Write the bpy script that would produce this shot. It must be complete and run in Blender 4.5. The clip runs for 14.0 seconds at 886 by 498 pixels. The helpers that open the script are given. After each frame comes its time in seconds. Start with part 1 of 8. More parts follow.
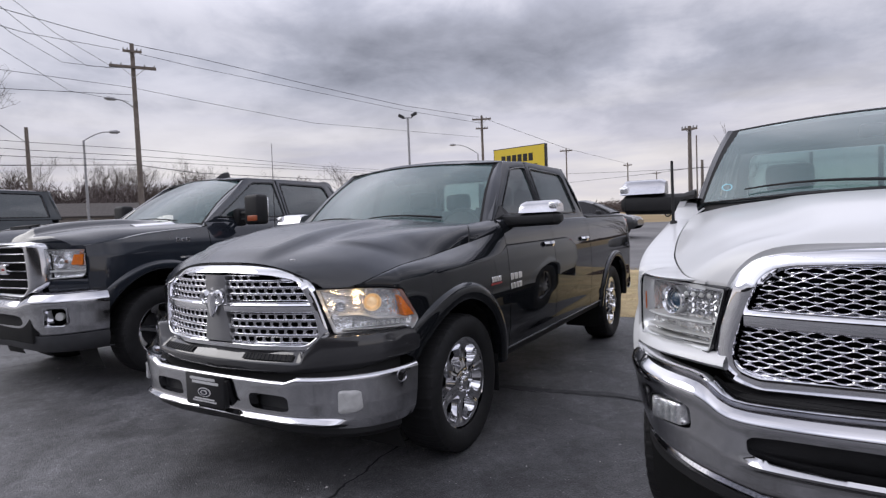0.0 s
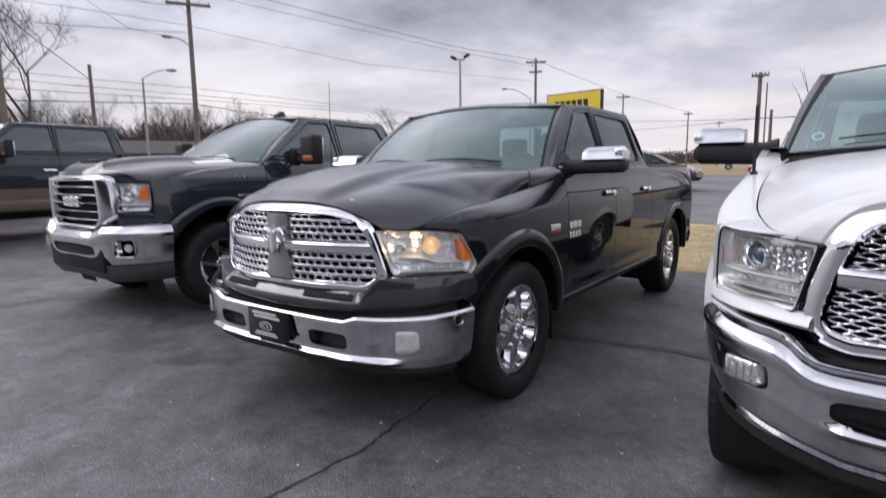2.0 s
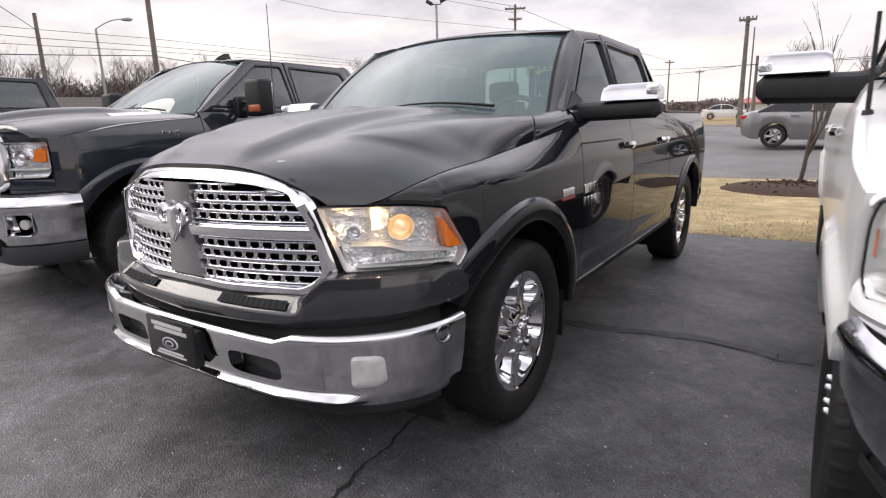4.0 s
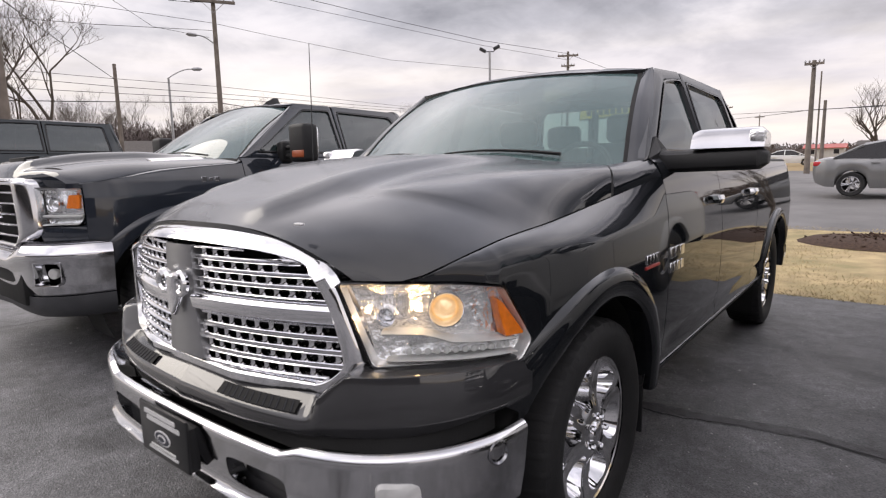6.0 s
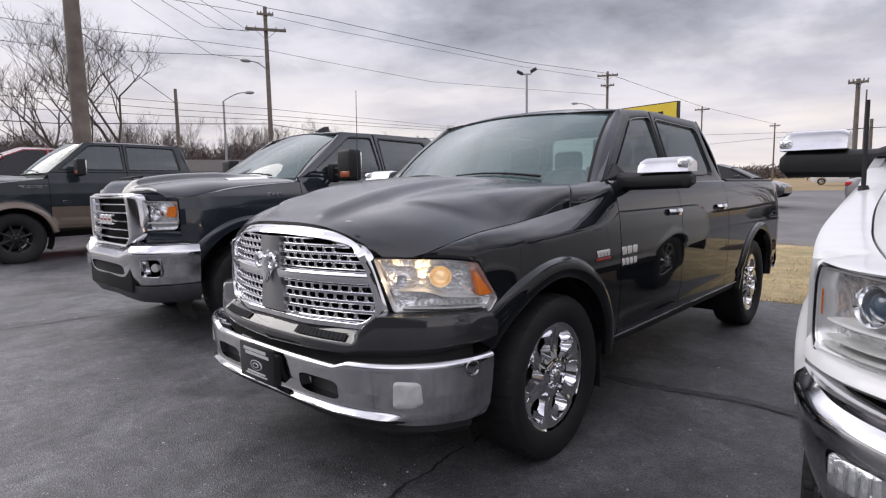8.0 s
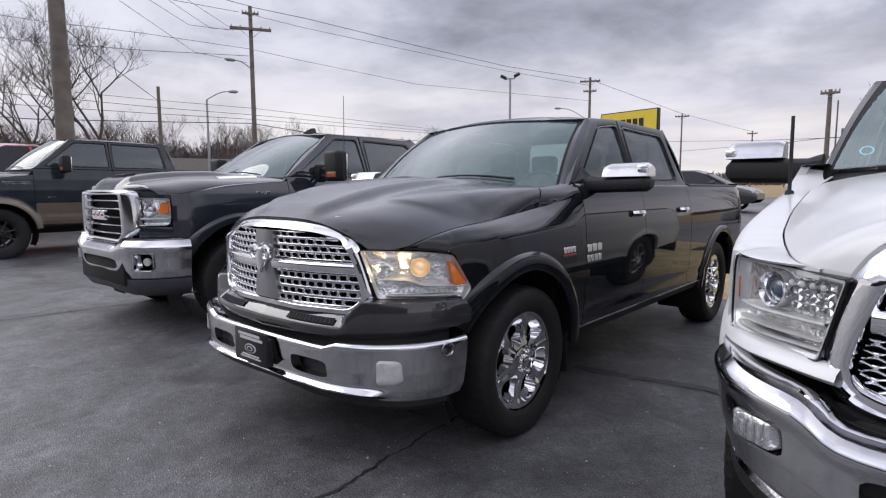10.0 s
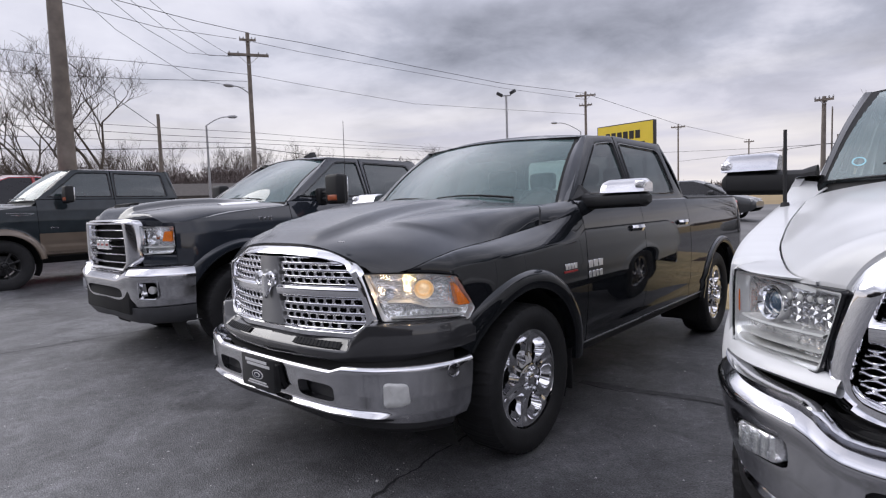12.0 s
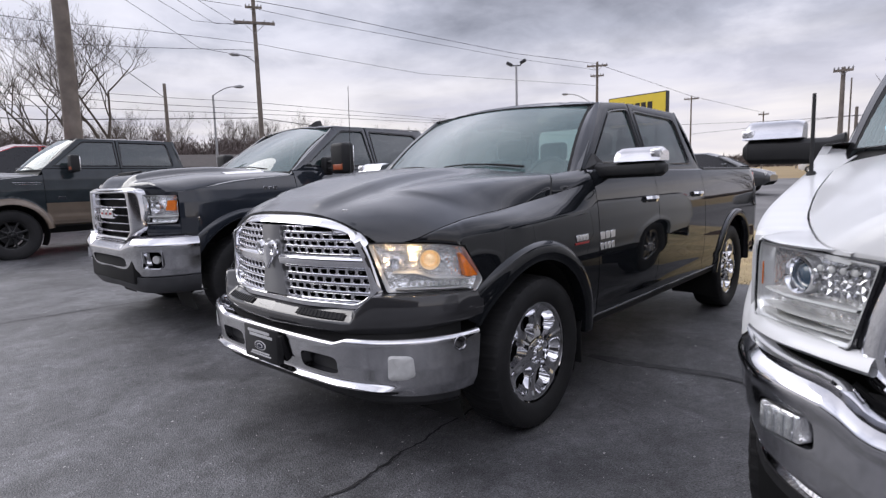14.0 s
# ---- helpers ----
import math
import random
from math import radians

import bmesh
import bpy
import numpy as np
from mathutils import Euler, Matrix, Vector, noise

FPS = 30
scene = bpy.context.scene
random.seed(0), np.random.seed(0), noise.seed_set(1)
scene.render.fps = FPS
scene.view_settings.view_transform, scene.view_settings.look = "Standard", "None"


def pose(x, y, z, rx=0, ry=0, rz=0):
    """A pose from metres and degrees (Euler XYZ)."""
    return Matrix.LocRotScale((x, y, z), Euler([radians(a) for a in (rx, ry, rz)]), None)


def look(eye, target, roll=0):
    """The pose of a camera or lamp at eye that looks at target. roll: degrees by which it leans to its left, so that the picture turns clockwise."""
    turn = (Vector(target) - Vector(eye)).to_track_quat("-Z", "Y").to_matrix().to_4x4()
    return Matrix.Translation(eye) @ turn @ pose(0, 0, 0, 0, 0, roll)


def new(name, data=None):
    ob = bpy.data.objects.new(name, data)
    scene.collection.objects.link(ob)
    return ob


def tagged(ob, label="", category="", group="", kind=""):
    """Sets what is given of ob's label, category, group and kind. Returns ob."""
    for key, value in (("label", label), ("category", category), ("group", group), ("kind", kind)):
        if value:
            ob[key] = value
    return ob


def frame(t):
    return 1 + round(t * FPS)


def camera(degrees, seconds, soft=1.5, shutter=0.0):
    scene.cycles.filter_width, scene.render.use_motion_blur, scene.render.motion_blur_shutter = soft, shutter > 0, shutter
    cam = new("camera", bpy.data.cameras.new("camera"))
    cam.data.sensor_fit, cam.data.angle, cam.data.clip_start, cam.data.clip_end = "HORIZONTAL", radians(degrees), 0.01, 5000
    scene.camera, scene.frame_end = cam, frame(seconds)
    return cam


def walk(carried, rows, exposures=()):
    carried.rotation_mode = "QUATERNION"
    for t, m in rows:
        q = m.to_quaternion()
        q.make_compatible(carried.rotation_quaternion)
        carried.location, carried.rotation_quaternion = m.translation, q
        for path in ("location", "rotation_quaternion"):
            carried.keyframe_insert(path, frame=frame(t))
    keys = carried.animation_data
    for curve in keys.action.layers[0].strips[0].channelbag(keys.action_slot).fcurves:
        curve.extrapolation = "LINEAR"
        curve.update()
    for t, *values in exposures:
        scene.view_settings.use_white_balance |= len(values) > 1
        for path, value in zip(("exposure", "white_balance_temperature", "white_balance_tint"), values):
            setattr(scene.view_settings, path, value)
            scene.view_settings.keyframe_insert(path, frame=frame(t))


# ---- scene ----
cam = camera(77.0, 14.0, soft=1.2, shutter=0.5)
PATH = [
    (0, (2.552, -2.87, 1.369), (1.531, -1.153, 1.278), -2.3),
    (0.5, (2.537, -2.866, 1.376), (1.458, -1.187, 1.246), -2.5),
    (1, (2.528, -2.87, 1.38), (1.38, -1.239, 1.239), -3.5),
    (1.5, (2.5, -2.898, 1.383), (1.326, -1.286, 1.239), -2.3),
    (2, (2.459, -2.863, 1.355), (1.307, -1.252, 1.078), -0.7),
    (2.5, (2.349, -2.669, 1.305), (1.298, -1.021, 0.88), -1.3),
    (5, (1.713, -1.821, 1.34), (0.571, -0.236, 0.909), -0.7),
    (5.5, (1.635, -1.704, 1.346), (0.443, -0.142, 0.975), -0.1),
    (6, (1.697, -1.778, 1.354), (0.463, -0.23, 1.072), -1.1),
    (6.5, (1.835, -1.984, 1.341), (0.604, -0.44, 1.031), -1.3),
    (7, (2.019, -2.121, 1.333), (0.709, -0.637, 1.048), -0.7),
    (7.5, (2.267, -2.193, 1.322), (0.973, -0.715, 0.945), -1.9),
    (8, (2.357, -2.319, 1.35), (1.01, -0.857, 1.134), -0.9),
    (10.5, (2.564, -2.513, 1.338), (1.268, -1.003, 1.136), 0.0),
    (11, (2.565, -2.524, 1.351), (1.268, -1.012, 1.177), -0.5),
    (11.5, (2.553, -2.514, 1.362), (1.255, -1.0, 1.217), -2.6),
    (12, (2.566, -2.531, 1.363), (1.257, -1.027, 1.215), -1.9),
    (12.5, (2.58, -2.529, 1.348), (1.332, -0.976, 1.17), -0.2),
    (13, (2.573, -2.533, 1.351), (1.311, -0.991, 1.182), 0.1),
    (13.5, (2.556, -2.518, 1.357), (1.264, -1.003, 1.169), -0.6),
    (14, (2.508, -2.46, 1.34), (1.182, -0.983, 1.096), -1.6),
]
walk(cam, [(t, look(eye, target, roll)) for t, eye, target, roll in PATH], exposures=((0, 0.12, 6500, 10), (2, 0.32, 6550, 10), (2.7, 0.56, 6800, 10), (5, 0.66, 7200, 10), (6.5, 0.48, 7200, 10), (7.5, 0.45, 6900, 10), (8, 0.32, 6750, 10), (10.5, 0.26, 6500, 10), (13, 0.24, 6500, 10), (14, 0.36, 6500, 10)))


# ---- world, sun ----
world = bpy.data.worlds.new("overcast_sky")
scene.world = world
world.use_nodes = True


def sky_nodes():
    nt = world.node_tree
    nt.nodes.clear()
    N, L = nt.nodes.new, nt.links.new

    def math_node(op, a, b=None, clamp=False):
        n = N("ShaderNodeMath")
        n.operation, n.use_clamp = op, clamp
        for i, v in enumerate((a, b)):
            if v is None:
                continue
            if isinstance(v, (int, float)):
                n.inputs[i].default_value = v
            else:
                L(v, n.inputs[i])
        return n.outputs[0]

    sky = N("ShaderNodeTexSky")
    sky.sky_type, sky.sun_disc = "NISHITA", False
    sky.sun_elevation, sky.sun_rotation = radians(38), radians(249)
    co = N("ShaderNodeTexCoord")
    sep = N("ShaderNodeSeparateXYZ")
    L(co.outputs["Generated"], sep.inputs[0])
    up = math_node("MAXIMUM", sep.outputs[2], 0.0)
    den = math_node("ADD", up, 0.22)
    px, py = math_node("DIVIDE", sep.outputs[0], den), math_node("DIVIDE", sep.outputs[1], den)
    comb = N("ShaderNodeCombineXYZ")
    L(px, comb.inputs[0]), L(py, comb.inputs[1])
    big, small = N("ShaderNodeTexNoise"), N("ShaderNodeTexNoise")
    for n, s, d, r in ((big, 0.95, 6.0, 0.52), (small, 2.6, 9.0, 0.6)):
        n.inputs["Scale"].default_value, n.inputs["Detail"].default_value, n.inputs["Roughness"].default_value = s, d, r
        n.inputs["Distortion"].default_value = 0.35
        L(comb.outputs[0], n.inputs["Vector"])
    mixn = math_node("ADD", math_node("MULTIPLY", big.outputs[0], 0.70), math_node("MULTIPLY", small.outputs[0], 0.30))
    # heavier cloud banks over the road: bearing, height, half width and half height in radians, weight
    az, el = math_node("ARCTAN2", sep.outputs[0], sep.outputs[1]), math_node("ARCSINE", sep.outputs[2])
    edge = N("ShaderNodeTexNoise")
    edge.inputs["Scale"].default_value, edge.inputs["Detail"].default_value, edge.inputs["Roughness"].default_value = 6.0, 5.0, 0.55
    L(co.outputs["Generated"], edge.inputs["Vector"])
    fray = math_node("MULTIPLY", math_node("SUBTRACT", edge.outputs[0], 0.5), 1.9)
    for a0, e0, wa, we, weight in ((-0.36, 0.275, 0.30, 0.062, 0.085), (-0.05, 0.215, 0.17, 0.034, 0.07), (-1.12, 0.20, 0.22, 0.022, 0.04), (-0.98, 0.262, 0.20, 0.03, 0.045), (0.62, 0.30, 0.35, 0.06, 0.06)):
        u, v = math_node("DIVIDE", math_node("SUBTRACT", az, a0), wa), math_node("DIVIDE", math_node("SUBTRACT", el, e0), we)
        d = math_node("SQRT", math_node("ADD", math_node("MULTIPLY", u, u), math_node("MULTIPLY", v, v)))
        bank = N("ShaderNodeMapRange")
        bank.interpolation_type = "SMOOTHSTEP"
        bank.inputs[1].default_value, bank.inputs[2].default_value, bank.inputs[3].default_value, bank.inputs[4].default_value = 0.25, 1.5, weight, 0.0
        L(math_node("ADD", d, fray), bank.inputs[0])
        mixn = math_node("SUBTRACT", mixn, bank.outputs[0])
    mixn = math_node("ADD", mixn, 0.018)
    ramp = N("ShaderNodeValToRGB")
    e = ramp.color_ramp.elements
    e[0].position, e[0].color = 0.30, (0.185, 0.192, 0.235, 1)
    e[1].position, e[1].color = 0.66, (0.70, 0.695, 0.775, 1)
    for p, c in ((0.467, (0.40, 0.41, 0.49, 1)), (0.55, (0.585, 0.585, 0.67, 1))):
        k = e.new(p)
        k.color = c
    L(mixn, ramp.inputs[0])
    # brighter, warmer gap in the clouds low over the land
    low = N("ShaderNodeValToRGB")
    e = low.color_ramp.elements
    e[0].position, e[0].color = 0.0, (1, 1, 1, 1)
    e[1].position, e[1].color = 0.24, (0, 0, 0, 1)
    k = e.new(0.10)
    k.color = (0.72, 0.72, 0.72, 1)
    L(up, low.inputs[0])
    streak = N("ShaderNodeTexNoise")
    mp = N("ShaderNodeMapping")
    mp.inputs["Scale"].default_value = (2.2, 2.2, 22.0)
    L(co.outputs["Generated"], mp.inputs[0]), L(mp.outputs[0], streak.inputs["Vector"])
    streak.inputs["Scale"].default_value, streak.inputs["Detail"].default_value = 1.3, 5.0
    warm = N("ShaderNodeValToRGB")
    e = warm.color_ramp.elements
    e[0].position, e[0].color = 0.36, (0.56, 0.535, 0.61, 1)
    e[1].position, e[1].color = 0.62, (0.755, 0.705, 0.70, 1)
    L(streak.outputs[0], warm.inputs[0])
    mix = N("ShaderNodeMixRGB")
    L(low.outputs[0], mix.inputs[0]), L(ramp.outputs[0], mix.inputs[1]), L(warm.outputs[0], mix.inputs[2])
    bg, bg2, add, out = N("ShaderNodeBackground"), N("ShaderNodeBackground"), N("ShaderNodeAddShader"), N("ShaderNodeOutputWorld")
    # the cloud is brightest well above the horizon
    dome = N("ShaderNodeValToRGB")
    e = dome.color_ramp.elements
    e[0].position, e[0].color = 0.32, (0.333, 0.333, 0.333, 1)
    e[1].position, e[1].color = 1.0, (0.37, 0.37, 0.37, 1)
    for p, c in ((0.56, 0.76), (0.78, 0.64)):
        k = e.new(p)
        k.color = (c, c, c, 1)
    L(up, dome.inputs[0])
    lift = math_node("MULTIPLY", dome.outputs[0], 3.0)
    gain = N("ShaderNodeVectorMath")
    gain.operation = "SCALE"
    L(mix.outputs[0], gain.inputs[0]), L(lift, gain.inputs["Scale"])
    L(gain.outputs[0], bg.inputs[0]), L(sky.outputs[0], bg2.inputs[0])
    bg.inputs[1].default_value, bg2.inputs[1].default_value = 1.0, 0.006
    L(bg.outputs[0], add.inputs[0]), L(bg2.outputs[0], add.inputs[1]), L(add.outputs[0], out.inputs[0])


sky_nodes()
sun = new("sun", bpy.data.lights.new("sun", "SUN"))
sun.data.energy, sun.data.angle, sun.data.color = 0.95, radians(40), (1.0, 0.97, 0.94)
sun.matrix_world = look((0, 0, 30), (26, 10, 8))


# ---- materials ----
def mat(name, color, rough=0.5, metal=0.0, vary=0.08, scale=8.0, bump=0.0, bump_scale=60.0, coat=0.0, spec=0.5, emit=None, emit_strength=0.0,
        trans=0.0, ior=1.45, alpha=1.0, stain=None, stain_scale=1.2, stain_amount=0.0, rand=0.0, rough_vary=0.0):
    m = bpy.data.materials.new(name)
    m.use_nodes = True
    nt = m.node_tree
    b = nt.nodes["Principled BSDF"]
    N, L = nt.nodes.new, nt.links.new
    b.inputs["Roughness"].default_value, b.inputs["Metallic"].default_value = rough, metal
    b.inputs["Coat Weight"].default_value, b.inputs["Coat Roughness"].default_value = coat, 0.03
    b.inputs["Specular IOR Level"].default_value = spec
    b.inputs["Transmission Weight"].default_value, b.inputs["IOR"].default_value = trans, ior
    b.inputs["Alpha"].default_value = alpha
    if emit:
        b.inputs["Emission Color"].default_value, b.inputs["Emission Strength"].default_value = (*emit, 1), emit_strength
    co = N("ShaderNodeTexCoord")
    if vary > 0 or stain_amount > 0 or rand > 0:
        n = N("ShaderNodeTexNoise")
        n.inputs["Scale"].default_value, n.inputs["Detail"].default_value = scale, 6.0
        L(co.outputs["Object"], n.inputs["Vector"])
        ramp = N("ShaderNodeValToRGB")
        ramp.color_ramp.elements[0].position, ramp.color_ramp.elements[1].position = 0.3, 0.7
        ramp.color_ramp.elements[0].color = (*[c * (1 - vary) for c in color], 1)
        ramp.color_ramp.elements[1].color = (*[min(1, c * (1 + vary)) for c in color], 1)
        L(n.outputs[0], ramp.inputs[0])
        src = ramp.outputs[0]
        if stain_amount > 0:
            n2 = N("ShaderNodeTexNoise")
            n2.inputs["Scale"].default_value, n2.inputs["Detail"].default_value, n2.inputs["Roughness"].default_value = stain_scale, 7.0, 0.62
            L(co.outputs["Object"], n2.inputs["Vector"])
            r2 = N("ShaderNodeValToRGB")
            r2.color_ramp.elements[0].position, r2.color_ramp.elements[1].position = 0.46, 0.68
            r2.color_ramp.elements[0].color, r2.color_ramp.elements[1].color = (0, 0, 0, 1), (stain_amount,) * 3 + (1,)
            L(n2.outputs[0], r2.inputs[0])
            mx = N("ShaderNodeMixRGB")
            mx.inputs[2].default_value = (*stain, 1)
            L(r2.outputs[0], mx.inputs[0]), L(src, mx.inputs[1])
            src = mx.outputs[0]
        if rand > 0:
            oi = N("ShaderNodeObjectInfo")
            hsv = N("ShaderNodeHueSaturation")
            mr = N("ShaderNodeMapRange")
            mr.inputs[3].default_value, mr.inputs[4].default_value = 1 - rand, 1 + rand
            L(oi.outputs["Random"], mr.inputs[0]), L(mr.outputs[0], hsv.inputs["Value"]), L(src, hsv.inputs["Color"])
            src = hsv.outputs[0]
        L(src, b.inputs["Base Color"])
        if rough_vary > 0:
            mr = N("ShaderNodeMapRange")
            mr.inputs[3].default_value, mr.inputs[4].default_value = max(0, rough - rough_vary), min(1, rough + rough_vary)
            L(n.outputs[0], mr.inputs[0]), L(mr.outputs[0], b.inputs["Roughness"])
    else:
        b.inputs["Base Color"].default_value = (*color, 1)
    if bump > 0:
        n = N("ShaderNodeTexNoise")
        n.inputs["Scale"].default_value, n.inputs["Detail"].default_value = bump_scale, 5.0
        L(co.outputs["Object"], n.inputs["Vector"])
        bp = N("ShaderNodeBump")
        bp.inputs["Strength"].default_value, bp.inputs["Distance"].default_value = bump, 0.01
        L(n.outputs[0], bp.inputs["Height"]), L(bp.outputs[0], b.inputs["Normal"])
    return m


def glass(name, tint, density, rough=0.0, f0=0.05):
    """A tinted pane: part clear, part teal diffuse, part gloss that grows towards grazing view."""
    m = bpy.data.materials.new(name)
    m.use_nodes = True
    nt = m.node_tree
    nt.nodes.clear()
    N, L = nt.nodes.new, nt.links.new
    out, mix, mix2 = N("ShaderNodeOutputMaterial"), N("ShaderNodeMixShader"), N("ShaderNodeMixShader")
    tr, gl, df = N("ShaderNodeBsdfTransparent"), N("ShaderNodeBsdfGlossy"), N("ShaderNodeBsdfDiffuse")
    tr.inputs[0].default_value = (*tint, 1)
    gl.inputs["Roughness"].default_value = rough
    # teal diffuse share, painted in for the haze of reflected sky
    df.inputs[0].default_value = (0.17, 0.275, 0.28, 1)
    lw = N("ShaderNodeLayerWeight")
    lw.inputs[0].default_value = 0.5
    pw = N("ShaderNodeMath")
    pw.operation = "POWER"
    pw.inputs[1].default_value = 4.5
    ma = N("ShaderNodeMath")
    ma.operation = "MULTIPLY_ADD"
    ma.inputs[1].default_value, ma.inputs[2].default_value = 1 - f0, f0
    L(lw.outputs["Facing"], pw.inputs[0]), L(pw.outputs[0], ma.inputs[0])
    mix2.inputs[0].default_value = density
    L(tr.outputs[0], mix2.inputs[1]), L(df.outputs[0], mix2.inputs[2])
    L(ma.outputs[0], mix.inputs[0]), L(mix2.outputs[0], mix.inputs[1]), L(gl.outputs[0], mix.inputs[2])
    L(mix.outputs[0], out.inputs[0])
    return m


BLACK = mat("black_clearcoat_paint", (0.009, 0.010, 0.012), 0.5, 0.0, 0.25, 3.0, coat=1.0, spec=0.0)
BLACK.node_tree.nodes["Principled BSDF"].inputs["Coat IOR"].default_value = 1.5


def up_face_sheen(m, color, amount):
    """Paler colour on faces that look up, painted in for the sky's sheen."""
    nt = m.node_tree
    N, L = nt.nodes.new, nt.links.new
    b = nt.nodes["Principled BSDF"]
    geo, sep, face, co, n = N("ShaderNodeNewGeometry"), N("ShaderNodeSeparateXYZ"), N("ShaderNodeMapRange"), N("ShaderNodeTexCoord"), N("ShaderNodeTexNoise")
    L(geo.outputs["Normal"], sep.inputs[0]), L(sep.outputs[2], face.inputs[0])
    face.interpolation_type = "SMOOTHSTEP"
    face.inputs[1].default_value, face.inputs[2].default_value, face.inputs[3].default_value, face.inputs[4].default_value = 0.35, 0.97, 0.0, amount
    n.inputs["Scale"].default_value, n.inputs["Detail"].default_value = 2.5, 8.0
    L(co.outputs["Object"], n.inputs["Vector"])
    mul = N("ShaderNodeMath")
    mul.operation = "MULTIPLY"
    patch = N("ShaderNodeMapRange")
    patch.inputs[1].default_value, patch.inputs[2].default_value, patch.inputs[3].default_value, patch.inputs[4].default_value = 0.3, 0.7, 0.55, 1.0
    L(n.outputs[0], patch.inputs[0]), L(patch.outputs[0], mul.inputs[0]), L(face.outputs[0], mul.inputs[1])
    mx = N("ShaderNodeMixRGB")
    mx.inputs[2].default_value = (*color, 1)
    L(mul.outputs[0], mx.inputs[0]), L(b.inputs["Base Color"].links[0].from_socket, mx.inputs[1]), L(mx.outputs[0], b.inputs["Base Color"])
    # the same mask also roughens the clear coat
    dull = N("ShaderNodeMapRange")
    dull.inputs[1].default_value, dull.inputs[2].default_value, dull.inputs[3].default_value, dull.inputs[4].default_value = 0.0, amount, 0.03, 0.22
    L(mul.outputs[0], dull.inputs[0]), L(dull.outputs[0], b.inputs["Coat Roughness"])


# bonnet and other tops made paler in place of reflected sky
up_face_sheen(BLACK, (0.18, 0.19, 0.215), 0.55)
# paint of the nose panel, greyer than the body black
NOSEBLACK = mat("greyer_black_nose_paint", (0.026, 0.026, 0.028), 0.5, 0.0, 0.15, 4.0, coat=1.0, spec=0.1)
NOSEBLACK.node_tree.nodes["Principled BSDF"].inputs["Coat IOR"].default_value = 1.75
BLACK2 = mat("dark_graphite_paint", (0.020, 0.024, 0.032), 0.5, 0.0, 0.2, 3.0, coat=1.0, spec=0.0)
BLACK2.node_tree.nodes["Principled BSDF"].inputs["Coat IOR"].default_value = 1.65
DARKGREEN = mat("dark_green_black_paint", (0.020, 0.026, 0.030), 0.5, 0.0, 0.25, 3.0, coat=1.0, spec=0.0)
TAN = mat("tan_metallic_paint", (0.16, 0.125, 0.095), 0.35, 0.3, 0.1, 3.0, coat=0.8)
WHITE = mat("white_clearcoat_paint", (0.64, 0.645, 0.65), 0.4, 0.0, 0.03, 2.0, coat=0.7)
WHITE.node_tree.nodes["Principled BSDF"].inputs["Coat Roughness"].default_value = 0.12
RED = mat("red_clearcoat_paint", (0.28, 0.012, 0.016), 0.25, 0.0, 0.1, 3.0, coat=1.0)
SILVERPAINT = mat("grey_metallic_paint", (0.21, 0.212, 0.215), 0.3, 0.5, 0.08, 3.0, coat=1.0)
DARKPAINT = mat("charcoal_metallic_paint", (0.035, 0.037, 0.04), 0.3, 0.4, 0.08, 3.0, coat=1.0)
CHROME = mat("polished_chrome", (0.83, 0.83, 0.85), 0.045, 1.0, 0.03, 6.0, rough_vary=0.02)
CHROME_BUMPER = mat("bright_bumper_chrome", (0.62, 0.62, 0.64), 0.10, 1.0, 0.03, 4.0, rough_vary=0.03)
CHROME_DULL = mat("road_dusted_chrome", (0.62, 0.62, 0.64), 0.16, 1.0, 0.08, 5.0, rough_vary=0.06)
SATIN = mat("satin_grey_trim", (0.34, 0.34, 0.345), 0.34, 0.8, 0.06, 8.0)
DARKCHROME = mat("smoked_chrome", (0.30, 0.30, 0.315), 0.10, 1.0, 0.05, 6.0)
GREYPLASTIC = mat("weathered_grey_plastic", (0.045, 0.046, 0.05), 0.55, 0.0, 0.15, 10.0, bump=0.1, bump_scale=200.0)
PLASTIC = mat("black_grained_plastic", (0.010, 0.010, 0.011), 0.58, 0.0, 0.2, 12.0, bump=0.12, bump_scale=260.0)
GLOSSPLASTIC = mat("black_gloss_plastic", (0.012, 0.012, 0.014), 0.16, 0.0, 0.15, 8.0)
RUBBER = mat("tyre_rubber", (0.009, 0.009, 0.010), 0.7, 0.0, 0.25, 14.0, bump=0.15, bump_scale=120.0, stain=(0.022, 0.021, 0.02), stain_amount=0.25, stain_scale=3.0)
DARK = mat("dark_underbody", (0.008, 0.008, 0.008), 0.8, 0.0, 0.3, 6.0, bump=0.2, bump_scale=40.0)
TRIM = mat("black_cloth_trim", (0.045, 0.045, 0.047), 0.75, 0.0, 0.2, 20.0, bump=0.15, bump_scale=200.0)
SEATM = mat("dark_grey_seat_leather", (0.06, 0.06, 0.062), 0.5, 0.0, 0.2, 16.0, bump=0.1, bump_scale=150.0)
WINDSHIELD = glass("sky_hazed_windscreen_glass", (0.66, 0.82, 0.80), 0.42, f0=0.13)
TINT = glass("tinted_side_glass", (0.09, 0.095, 0.10), 0.12, f0=0.10)
LENS = glass("clear_lamp_lens", (0.96, 0.97, 0.97), 0.0, f0=0.035)
REFLECTOR = mat("lamp_reflector", (0.92, 0.92, 0.93), 0.09, 0.85, 0.08, 40.0, bump=0.9, bump_scale=38.0)
LAMPSILVER = mat("silvered_lamp_trim", (0.86, 0.86, 0.86), 0.16, 0.45, 0.04, 20.0)
LAMPWHITE = mat("frosted_lamp_inner", (0.52, 0.52, 0.51), 0.18, 0.0, 0.1, 20.0)
